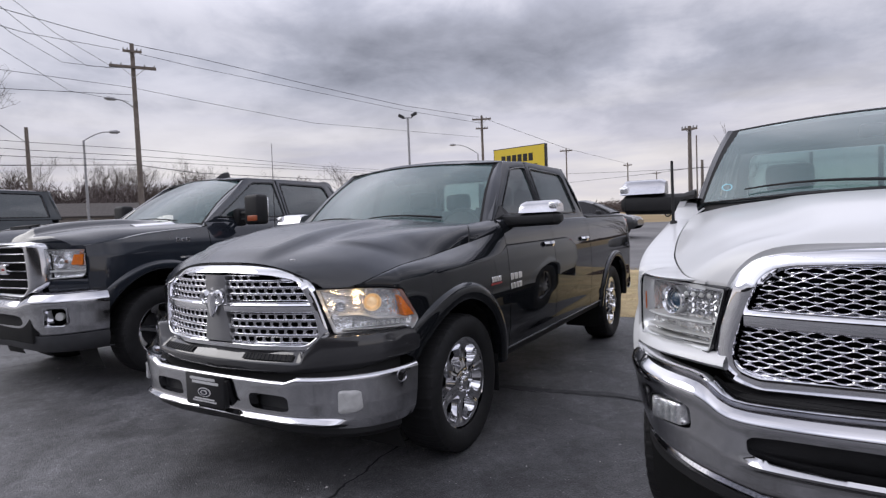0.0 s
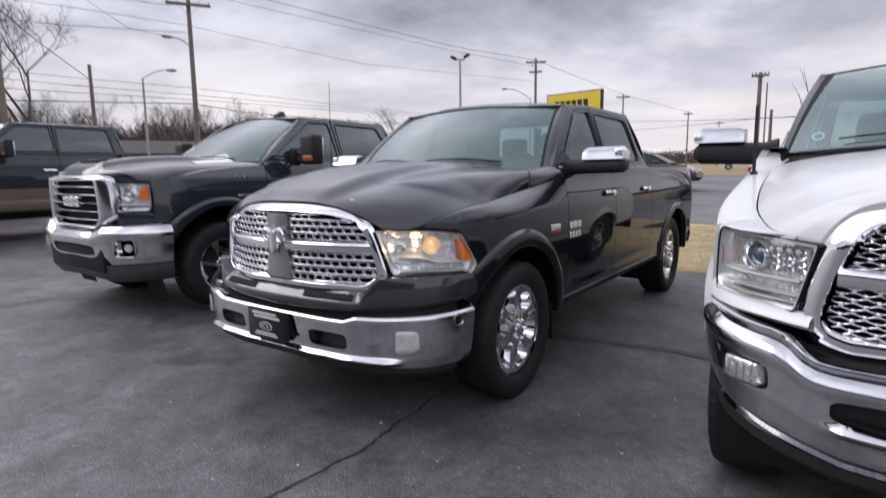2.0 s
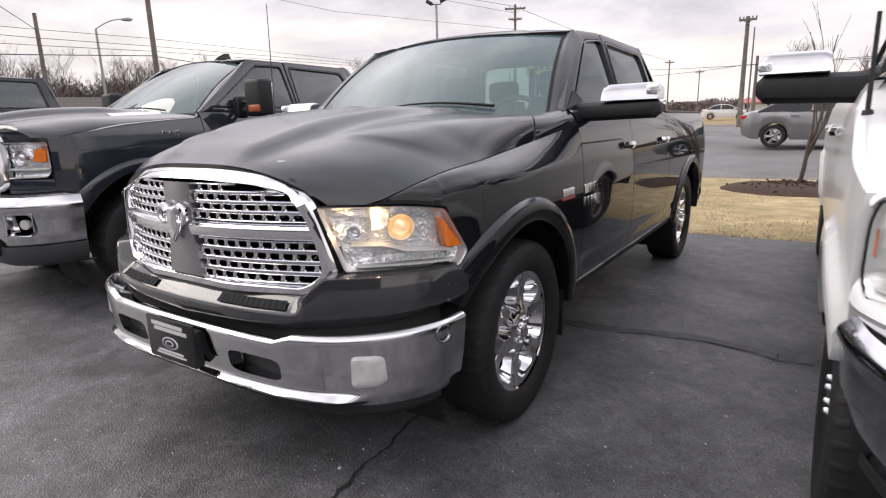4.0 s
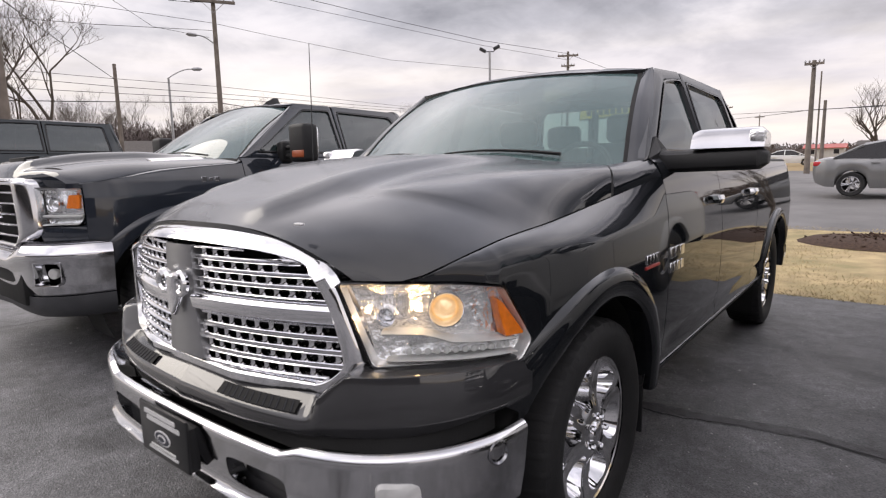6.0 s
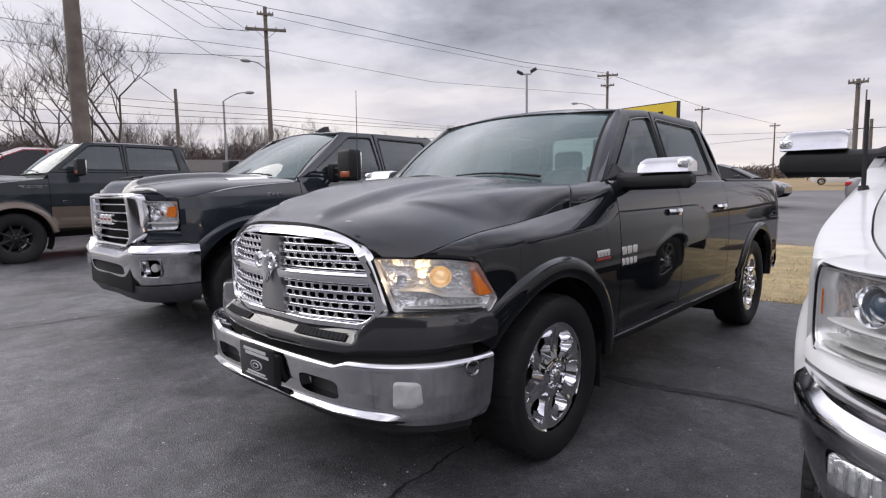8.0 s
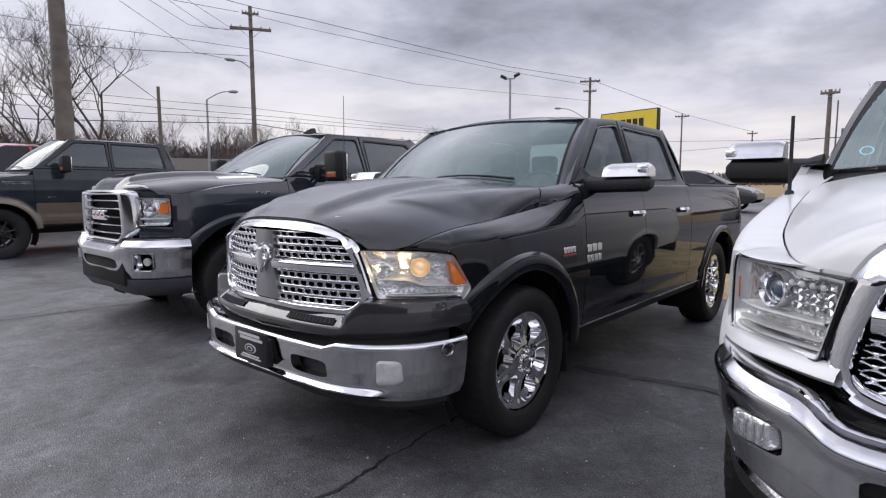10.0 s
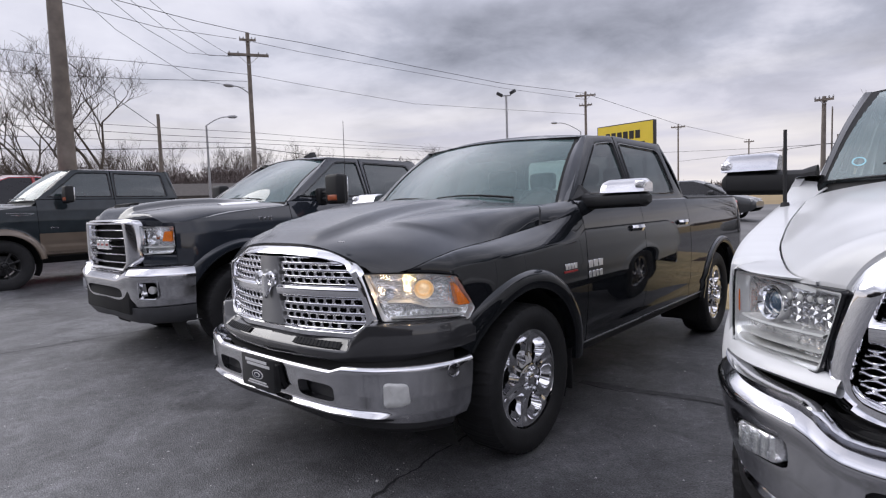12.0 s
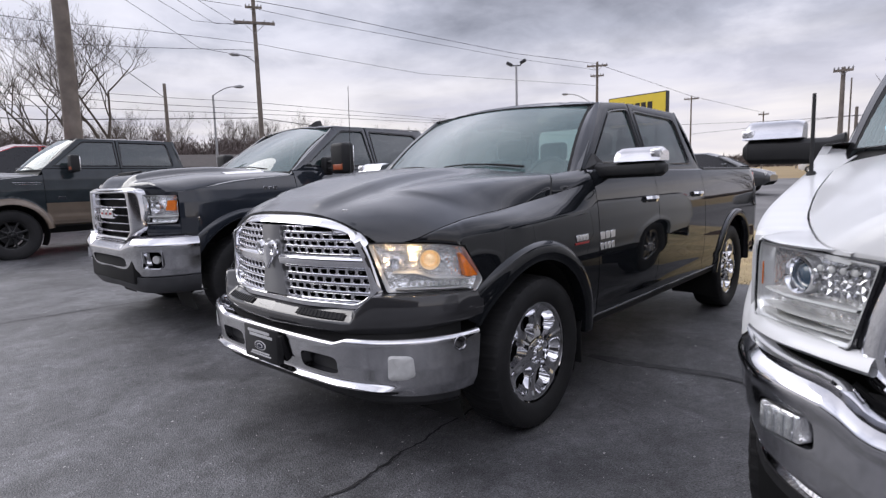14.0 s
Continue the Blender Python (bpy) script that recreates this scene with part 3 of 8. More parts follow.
def cab(P, T, paint):
    b, r = P["belt"], P["roof"]
    yA0, yA1, yM, yR1, yR0 = P["yA0"], P["yA1"], P["y_m"], P["yC1"], P["yC0"]
    nose = P.get("nose", 0.0)

    def place(y, z, h):
        return (cab_x(P, z) + h, y, z)

    frames = ((P["y_f"] + 0.03, yA0, yA1, yM - 0.012, yM - 0.004, "front"), (yM + 0.012, yM + 0.008, yM + 0.012, yR1, yR0, "rear"))
    for which in (0, 1):
        if which == 0:
            outer = [(yA0, b), (yA1, r - nose), (yA1 + 0.25, r - 0.35 * nose), (yM - 0.01, r + 0.005), (yM - 0.01, b)]
            inner = [(yA0 + 0.18, b + 0.05), (yA1 + 0.075, r - 0.052 - nose), (yA1 + 0.27, r - 0.045 - 0.35 * nose), (yM - 0.045, r - 0.045), (yM - 0.035, b + 0.05)]
            ri = [0.02, 0.05, 0.1, 0.03, 0.02]
        else:
            outer = [(yM + 0.01, b), (yM + 0.01, r + 0.005), (yR1, r), (yR0, b)]
            inner = [(yM + 0.03, b + 0.05), (yM + 0.05, r - 0.045), (yR1 - 0.10, r - 0.06), (yR0 - 0.20, b + 0.05)]
            ri = [0.02, 0.03, 0.06, 0.04]
        oo, ii = rounded(outer, 0.03, 5), rounded(inner, ri, 5)

        def frame_mesh():
            bm = bmesh.new()
            band(bm, oo, ii, place, [(0, -0.03), (0, 0.0), (0.5, 0.004), (0.9, 0.0), (1.0, -0.02)])
            bmesh.ops.recalc_face_normals(bm, faces=bm.faces[:])
            return bm

        def seal_mesh():
            bm = bmesh.new()
            i2 = [(lerp(p[0], sum(q[0] for q in ii) / len(ii), 0.05), lerp(p[1], sum(q[1] for q in ii) / len(ii), 0.07)) for p in ii]
            band(bm, ii, i2, place, [(0, 0.004), (0.5, 0.006), (1.0, -0.012)])
            bmesh.ops.recalc_face_normals(bm, faces=bm.faces[:])
            return bm

        def pane_mesh():
            bm = bmesh.new()
            fill(bm, ii, lambda y, z, h: place(y, z, -0.012))
            bmesh.ops.recalc_face_normals(bm, faces=bm.faces[:])
            return bm

        nm = "front" if which == 0 else "rear"
        on_both(nm + "_window_frame", frame_mesh, paint, T)
        on_both("window_seal", seal_mesh, GLOSSPLASTIC, T, "black rubber window seal")
        for o in on_both(nm + "_side_window", pane_mesh, TINT, T, "dark tinted side window"):
            o.visible_shadow = False
    # roof
    bm = bmesh.new()
    rows = []
    for i in range(25):
        v = i / 24
        row = []
        for k in range(33):
            u = k / 32 * 2 - 1
            x = P["xr"] * u
            yf = lerp(P["ws_tc"][0], yA1, u * u) - 0.02
            yb = lerp(yR1 + 0.10, yR1 + 0.02, u * u)
            y = lerp(yf, yb, v)
            z = r + P["crown"] * (1 - abs(u) ** 2.6) * (0.75 + 0.25 * math.sin(math.pi * min(1, v * 1.1)))
            z -= 0.03 * (1 - 0.75 * u ** 4) * (1 - smooth(0, 0.10, v)) + 0.035 * smooth(0.9, 1, v) + nose * (1 - smooth(-0.1, 0.42, v))
            z -= 0.006 * math.exp(-((abs(u) - 0.62) / 0.04) ** 2)
            row.append((x, y, z))
        rows.append(row)
    grid(bm, rows)
    thick(bm, 0.02)
    part("roof", bm, paint, T)
    # windscreen and its pillars
    def ws(u, v, lift=0.0):
        lo = (P["ws_be"][2] * u, lerp(P["ws_bc"][0], P["ws_be"][0], u * u), lerp(P["ws_bc"][1], P["ws_be"][1], u * u))
        hi = (P["ws_te"][2] * u, lerp(P["ws_tc"][0], P["ws_te"][0], u * u), lerp(P["ws_tc"][1], P["ws_te"][1], u * u))
        p = [lerp(a, c, v) for a, c in zip(lo, hi)]
        bow = 0.035 * math.sin(math.pi * v) + lift
        return (p[0], p[1] - bow * 0.6, p[2] + bow * 0.8)
    bm = bmesh.new()
    grid(bm, [[ws(k / 12 - 1, i / 12) for k in range(25)] for i in range(13)])
    bmesh.ops.recalc_face_normals(bm, faces=bm.faces[:])
    o = part("windscreen", bm, WINDSHIELD, T, "clear raked windscreen")
    o.visible_shadow = False
    bm = bmesh.new()
    loop = [ws(k / 10 - 1, 0, 0.004) for k in range(21)] + [ws(1, i / 10, 0.004) for i in range(1, 11)] + [ws(1 - k / 10, 1, 0.004) for k in range(1, 21)] + [ws(-1, 1 - i / 10, 0.004) for i in range(1, 10)]
    inner = []
    for p in loop:
        c = ws(0, 0.5)
        inner.append(tuple(lerp(a, q, s) for a, q, s in zip(p, c, (P.get("seal", 0.022), 0.05, 0.05))))
    grid(bm, [loop + [loop[0]], inner + [inner[0]]])
    thick(bm, 0.004)
    part("windscreen_seal", bm, RUBBER, T, "black border of the windscreen")

    def pillar():
        bm = bmesh.new()
        rows = []
        for i in range(13):
            v = lerp(P.get("pillar_foot", -0.22), 1, i / 12)
            a = Vector(ws(1, v, 0.006))
            zz = lerp(b - 0.02, r - nose + 0.004, v)
            c = Vector((cab_x(P, zz) - 0.004, lerp(yA0 + 0.01, yA1, v), zz))
            m = a.lerp(c, 0.35) + Vector((0.012, -0.008, 0.004))
            rows.append([tuple(q) for q in (a - Vector((0.03, -0.03, 0.02)), a, a.lerp(m, 0.6), m, m.lerp(c, 0.6), c, c - Vector((0.04, -0.01, 0)))])
        grid(bm, rows)
        bmesh.ops.recalc_face_normals(bm, faces=bm.faces[:])
        return bm
    on_both("windscreen_pillar", pillar, P.get("pillar_mat", paint), T)
    # back of the cab with the rear window
    yb, zb = P["y_cab"], b - 0.05
    place_b = lambda x, z, h: (x, lerp(yb, yR1 + 0.08, max(0, (z - b) / (r - b))) + h, z)
    oo = rounded([(-P["xb"] + 0.02, zb - 0.4), (P["xb"] - 0.02, zb - 0.4), (P["xr"], r + 0.02), (-P["xr"], r + 0.02)], 0.08)
    ii = rounded([(-P["xb"] + 0.17, b + 0.05), (P["xb"] - 0.17, b + 0.05), (P["xr"] - 0.08, r - 0.06), (-P["xr"] + 0.08, r - 0.06)], 0.06)
    bm = bmesh.new()
    band(bm, oo, ii, place_b, [(0, -0.03), (0.05, 0.0), (0.95, 0.0), (1, -0.03)])
    bmesh.ops.recalc_face_normals(bm, faces=bm.faces[:])
    part("cab_back", bm, paint, T)
    bm = bmesh.new()
    fill(bm, ii, lambda x, z, h: place_b(x, z, -0.02))
    bmesh.ops.recalc_face_normals(bm, faces=bm.faces[:])
    o = part("rear_window", bm, WINDSHIELD, T, "clear sliding rear window")
    o.visible_shadow = False
    on_both("rear_window_bar", lambda: boxes((0.215, 0.24, yb - 0.10, yb - 0.02, b + 0.05, r - 0.07)), PLASTIC, T)

    def pillar_c():
        bm = bmesh.new()
        rows = []
        for i in range(9):
            z = lerp(b, r + 0.005, i / 8)
            y0, y1 = lerp(yR0, yR1, i / 8), lerp(yb, yR1 + 0.08, i / 8)
            x = cab_x(P, z)
            rows.append([(x, y0, z), (x, lerp(y0, y1, 0.5), z), (x - 0.02, y1 - 0.012, z), (x - 0.06, y1, z)])
        grid(bm, rows)
        bmesh.ops.recalc_face_normals(bm, faces=bm.faces[:])
        return bm
    on_both("rear_pillar", pillar_c, paint, T)


def interior(P, T):
    b = P["belt"]
    bm = bmesh.new()
    rows = []
    for i in range(9):
        t = i / 8
        y, z = lerp(P["ws_bc"][0] + 0.05, P["ws_bc"][0] + 0.62, t), b - 0.06 + 0.05 * math.sin(math.pi * t) - 0.30 * smooth(0.8, 1.0, t)
        rows.append([(x, y + 0.28 * (x / 0.8) ** 2 * (1 - t), z) for x in (-0.8, -0.5, -0.2, 0.2, 0.5, 0.8)])
    grid(bm, rows)
    thick(bm, 0.03)
    part("dashboard", bm, TRIM, T, "dark dashboard")
    for sx in (0.40, -0.40):
        for y in (P["y_f"] + 0.85, P["y_m"] + 0.62):
            bm = bmesh.new()
            box(bm, sx - 0.25, sx + 0.25, y - 0.5, y + 0.02, 0.78, 0.98, 0.05, 3)
            rows = []
            for i in range(9):
                t = i / 8
                w = lerp(0.26, 0.20, t)
                yy = y + 0.24 * t
                zz = lerp(0.94, 1.50, t)
                rows.append([(sx - w, yy + 0.05, zz), (sx - w * 0.85, yy - 0.06, zz), (sx, yy - 0.04, zz), (sx + w * 0.85, yy - 0.06, zz), (sx + w, yy + 0.05, zz), (sx, yy + 0.10, zz)])
            vs = grid(bm, rows, close=True)
            bm.faces.new(vs[-1])
            bmesh.ops.recalc_face_normals(bm, faces=bm.faces[:])
            s = part("seat", bm, SEATM, T, "dark leather seat")
            bm = bmesh.new()
            box(bm, sx - 0.14, sx + 0.14, y + 0.22, y + 0.33, 1.50, 1.68, 0.045, 3)
            part("headrest", bm, SEATM, s)
    bm = bmesh.new()
    ring = [(0.40 + 0.185 * math.cos(a), 0.185 * math.sin(a)) for a in (2 * math.pi * k / 28 for k in range(29))]
    ty = P["ws_bc"][0] + 0.72
    tube(bm, [(x, ty + 0.42 * z, b - 0.06 + z * 0.9) for x, z in ring], 0.016, 6, caps=False)
    tube(bm, [(0.40 - 0.17, ty, b - 0.06), (0.40, ty - 0.03, b - 0.07), (0.40 + 0.17, ty, b - 0.06)], 0.02, 6)
    tube(bm, [(0.40, ty - 0.03, b - 0.07), (0.40, ty - 0.08, b - 0.22)], 0.025, 6)
    part("steering_wheel", bm, TRIM, T, "dark steering wheel")
    bm = bmesh.new()
    box(bm, -0.11, 0.11, P["ws_tc"][0] - 0.12, P["ws_tc"][0] - 0.07, P["roof"] - 0.17, P["roof"] - 0.10, 0.02)
    part("interior_mirror", bm, PLASTIC, T)
    box_bm = boxes((-0.9, 0.9, P["y_f"], P["y_cab"] - 0.03, 0.55, 0.80))
    part("cabin_floor", box_bm, DARK, T)


def underbody(P, T):
    bm = boxes((-0.55, 0.55, -0.72, P["y_end"] - 0.15, 0.42, 0.72), (-0.50, 0.50, -0.50, 0.45, 0.70, 1.02), (-0.80, 0.80, P["wb"] - 0.85, P["y_end"] - 0.1, 0.85, P["belt"] - 0.08), bevel=0.02)
    part("chassis", bm, DARK, T)
    for yc in (P.get("y0", 0.0), P["wb"]):
        def liner():
            bm = bmesh.new()
            rows = []
            for i in range(23):
                a = radians(lerp(-25, 205, i / 22))
                R = P["arch"] + 0.004
                y, z = yc + R * math.cos(a), P["rw"] + R * math.sin(a)
                rows.append([(side_x(P, y, z) - 0.03, y, z), (0.56, y, z)])
            grid(bm, rows)
            bmesh.ops.recalc_face_normals(bm, faces=bm.faces[:])
            return bm
        on_both("wheel_arch_liner", liner, DARK, T)
    for yc in (P.get("y0", 0.0), P["wb"]):
        bm = bmesh.new()
        tube(bm, [(-0.8, yc, P["rw"]), (0.8, yc, P["rw"])], 0.05, 8)
        part("axle", bm, DARK, T)


def wheel(P, T, sx, yc, tyre_w, rim_r, style, material, steer=0.0):
    R = P["rw"]
    out = P["hub_x"]
    at = Matrix.Translation((sx * (out - tyre_w / 2), yc, R)) @ Matrix.Rotation(radians(steer), 4, "Z")
    if sx < 0:
        at = at @ Matrix.Rotation(math.pi, 4, "Z")
    h = tyre_w / 2
    bm = bmesh.new()
    lathe(bm, [(h * 0.55, rim_r * 0.945), (h * 0.62, rim_r * 0.95), (h * 0.72, rim_r + 0.004), (h * 0.78, rim_r + 0.012), (h * 0.80, rim_r + 0.004), (h * 0.74, rim_r - 0.012)], 48)
    w = W0 = part("wheel", bm, material, T, "bright alloy wheel" if material is CHROME else "")
    w.matrix_basis = at
    bm = bmesh.new()
    s = R - rim_r
    # tread as a ribbed outer band
    tread = []
    for k in range(132):
        a = 2 * math.pi * k / 132
        rr = R - (0.011 if k % 3 == 0 else 0.0)
        tread.append([(u * h, (rr - d) * math.cos(a + sk), (rr - d) * math.sin(a + sk)) for u, d, sk in ((-0.97, 0.03, 0), (-0.90, 0.010, 0), (-0.72, 0.0, 0.01), (-0.3, -0.002, 0.03), (0.3, -0.002, 0.05), (0.72, 0.0, 0.03), (0.90, 0.010, 0.02), (0.97, 0.03, 0.02))])
    tread.append(tread[0])
    grid(bm, tread)
    lathe(bm, [(-h * 0.8, rim_r), (-h, rim_r + s * 0.35), (-h * 1.02, rim_r + s * 0.6), (-h * 0.9, R - 0.012), (-h * 0.7, R), (h * 0.7, R), (h * 0.9, R - 0.012),
               (h * 1.0, rim_r + s * 0.72), (h * 1.02, rim_r + s * 0.55), (h * 0.985, rim_r + s * 0.34), (h * 0.93, rim_r + s * 0.12), (h * 0.80, rim_r - 0.004)], 64)
    part("tyre", bm, RUBBER, w, "black treaded tyre")
    bm = bmesh.new()
    lathe(bm, [(-h * 0.8, rim_r * 0.90), (-h * 0.8, rim_r * 0.86), (h * 0.4, rim_r * 0.86), (h * 0.56, rim_r * 0.946), (h * 0.4, rim_r * 0.90)], 48)
    part("barrel", bm, DARK, w, "dark inner barrel")
    # brake disc behind the spokes
    bm = bmesh.new()
    lathe(bm, [(h * 0.10, 0.02), (h * 0.10, rim_r * 0.66), (h * 0.0, rim_r * 0.66), (0, 0.02)], 32)
    part("brake_disc", bm, DARKSTEEL, w)
    n = 6 if style == "six" else 8
    mesh = None
    if style == "windows":
        n = 0
        bm = bmesh.new()
        na, rs = 180, [0.055, 0.07, 0.085, 0.095, 0.105, 0.115, 0.125, 0.14, 0.155, 0.17, 0.185, 0.20, 0.215, 0.226, 0.236, 0.246, 0.256, rim_r - 0.008]
        f = h * 0.70
        rows, marks = [], []
        for a in range(na):
            t = 2 * math.pi * a / na
            k = (t / (math.pi / 3)) % 1.0
            groove = 0.004 * math.exp(-((min(k, 1 - k)) / 0.07) ** 2)
            row, mark = [], []
            for r in rs:
                # points inside a window move out to its edge
                mid = (math.floor(t / (math.pi / 3)) + 0.5) * math.pi / 3
                d, r2, t2 = (t - mid) * r, r, t
                ww = lerp(0.022, 0.082, smooth(0.09, 0.24, r))
                val = (abs(d) / ww) ** 4 + (abs(r - 0.170) / 0.076) ** 4
                if val < 1:
                    k2 = 1 / max(val, 1e-4) ** 0.25
                    r2 = 0.170 + (r - 0.170) * min(k2, 50)
                    r2 = max(0.094, min(0.246, r2))
                    t2 = mid + max(-1.0, min(1.0, d / ww * min(k2, 50))) * lerp(0.022, 0.082, smooth(0.09, 0.24, r2)) / r2
                mark.append(val < 1)
                row.append(bm.verts.new((f + 0.012 - 0.022 * smooth(0.06, 0.15, r2) + 0.016 * smooth(0.18, rim_r, r2) - groove * smooth(0.08, 0.14, r2), r2 * math.cos(t2), r2 * math.sin(t2))))
            rows.append(row)
            marks.append(mark)
        for a in range(na):
            A, B = rows[a], rows[(a + 1) % na]
            for k in range(len(rs) - 1):
                ma, mb = marks[a], marks[(a + 1) % na]
                if ma[k] and ma[k + 1] and mb[k] and mb[k + 1]:
                    continue
                bm.faces.new((A[k], A[k + 1], B[k + 1], B[k]))
        for v in [v for v in bm.verts if not v.link_faces]:
            bm.verts.remove(v)
        bmesh.ops.dissolve_degenerate(bm, dist=2e-4, edges=bm.edges[:])
        es = [e for e in bm.edges if e.is_boundary and 0.08 < e.verts[0].co.yz.length < 0.25]
        made = bmesh.ops.extrude_edge_only(bm, edges=es)["geom"]
        for depth, share in ((0.010, 0.03), (0.045, 0.26)):
            for g in made:
                if isinstance(g, bmesh.types.BMVert):
                    c = round(math.atan2(g.co.z, g.co.y) / (math.pi / 3) - 0.5) * math.pi / 3 + math.pi / 6
                    m = Vector((0, 0.155 * math.cos(c), 0.155 * math.sin(c)))
                    g.co.x -= depth
                    g.co.y, g.co.z = lerp(g.co.y, m.y, share), lerp(g.co.z, m.z, share)
            if depth < 0.02:
                made = bmesh.ops.extrude_edge_only(bm, edges=[g for g in made if isinstance(g, bmesh.types.BMEdge) and g.is_boundary])["geom"]
        bmesh.ops.recalc_face_normals(bm, faces=bm.faces[:])
        part("wheel_face", bm, material, W0, "chrome six-window wheel face").matrix_basis = Matrix.Rotation(0.35, 4, "X")
    for k in range(n):
        a = 2 * math.pi * k / n + 0.3
        if mesh is None:
            bm = bmesh.new()
            f = h * 0.70
            if True:
                wide = 0.036 if style == "six" else 0.022
                rows = []
                for r0, hw, dx in ((0.05, wide, 0.0), (0.12, wide * 0.8, -0.008), (0.2, wide * 0.75, -0.010), (rim_r - 0.004, wide * 1.15, 0.0)):
                    x = f + dx
                    rows.append([(x - 0.04, -hw, r0), (x - 0.004, -hw * 0.9, r0), (x, -hw * 0.4, r0), (x, hw * 0.4, r0), (x - 0.004, hw * 0.9, r0), (x - 0.04, hw, r0)])
                grid(bm, rows)
            bmesh.ops.recalc_face_normals(bm, faces=bm.faces[:])
            sp = part("spoke", bm, material, w)
            mesh = sp.data
        else:
            sp = new("spoke", mesh)
            sp.parent = w
        sp.matrix_basis = Matrix.Rotation(a, 4, "X")
    bm = bmesh.new()
    f = h * 0.70
    lathe(bm, [(f - 0.05, 0.085), (f + 0.006, 0.080), (f + 0.012, 0.070), (f + 0.012, 0.045), (f + 0.024, 0.040), (f + 0.030, 0.030), (f + 0.032, 0.001)], 28)
    part("hub_cap", bm, material, w)
    nut = None
    for k in range(5 if style == "windows" else 8):
        a = 2 * math.pi * k / (5 if style == "windows" else 8)
        if nut is None:
            bm = bmesh.new()
            lathe(bm, [(f, 0.012), (f + 0.032, 0.011), (f + 0.038, 0.007), (f + 0.039, 0.0005)], 8)
            o = part("lug_nut", bm, CHROME if material is not BLACKALLOY else BLACKALLOY, w)
            nut = o.data
        else:
            o = new("lug_nut", nut)
            o.parent = w
        o.matrix_basis = Matrix.Translation((0, 0.058 * math.cos(a), 0.058 * math.sin(a)))
    return w


def door_handle(P, T, y, z, material):
    def build():
        bm = bmesh.new()
        x = side_x(P, y, z)
        rows = []
        for i in range(9):
            t = i / 8
            yy = y + lerp(-0.105, 0.105, t)
            hh = 0.020 + 0.004 * math.sin(math.pi * t)
            o = 0.012 + 0.030 * math.sin(math.pi * min(1, max(0, t))) ** 0.5
            rows.append([(x - 0.005, yy, z - hh), (x + o, yy, z - hh * 0.9), (x + o + 0.008, yy, z), (x + o, yy, z + hh * 0.9), (x - 0.005, yy, z + hh)])
        grid(bm, rows)
        bmesh.ops.recalc_face_normals(bm, faces=bm.faces[:])
        return bm
    return on_both("door_handle", build, material, T, "chrome door handle" if material is CHROME else "black door handle")


def bed(P, T, paint):
    b, y0, y1 = P["bed_z"], P["y_cab"] + 0.01, P["y_end"]
    on_both("bed_side", lambda: side_panel(P, P["y_r"] if P["bed_from"] is None else P["bed_from"], y1, lambda y: P["sill"] + 0.04 * smooth(P["wb"], y1, y), lambda y: b), paint, T)

    def rail():
        bm = bmesh.new()
        rows = []
        for i in range(13):
            y = lerp(y0, y1, i / 12)
            x = side_x(P, y, b)
            rows.append([(x + 0.001, y, b - 0.004), (x - 0.004, y, b + 0.014), (x - 0.02, y, b + 0.022), (x - 0.09, y, b + 0.022), (x - 0.10, y, b - 0.05)])
        grid(bm, rows)
        bmesh.ops.recalc_face_normals(bm, faces=bm.faces[:])
        return bm
    on_both("bed_rail", rail, PLASTIC, T, "black plastic bed rail")
    bm = bmesh.new()
    w = side_x(P, 3.2, b) - 0.09
    box(bm, -w, w, y0 + 0.02, y1 - 0.03, b - 0.03, b + 0.028, 0.012)
    part("bed_cover", bm, TRIM, T, "black soft bed cover")
    bm = bmesh.new()
    box(bm, -0.86, 0.86, y1 - 0.05, y1, P["sill"] + 0.15, b, 0.02)
    part("tailgate", bm, paint, T)
    on_both("tail_lamp", lambda: boxes((0.84, side_x(P, y1 - 0.08, 1.1) - 0.045, y1 - 0.05, y1 + 0.012, b - 0.42, b - 0.03), bevel=0.012), TAILRED, T, "red tail lamp")
    bm = bmesh.new()
    rows = []
    for i in range(13):
        x = lerp(-0.97, 0.97, i / 12)
        yy = y1 + 0.16 - 0.18 * (abs(x) / 0.97) ** 4
        rows.append([(x, yy - 0.12, 0.66), (x, yy, 0.655), (x, yy + 0.012, 0.60), (x, yy, 0.50), (x, yy - 0.05, 0.46)])
    grid(bm, rows)
    thick(bm, 0.01)
    part("rear_bumper", bm, CHROME, T, "chrome rear bumper")


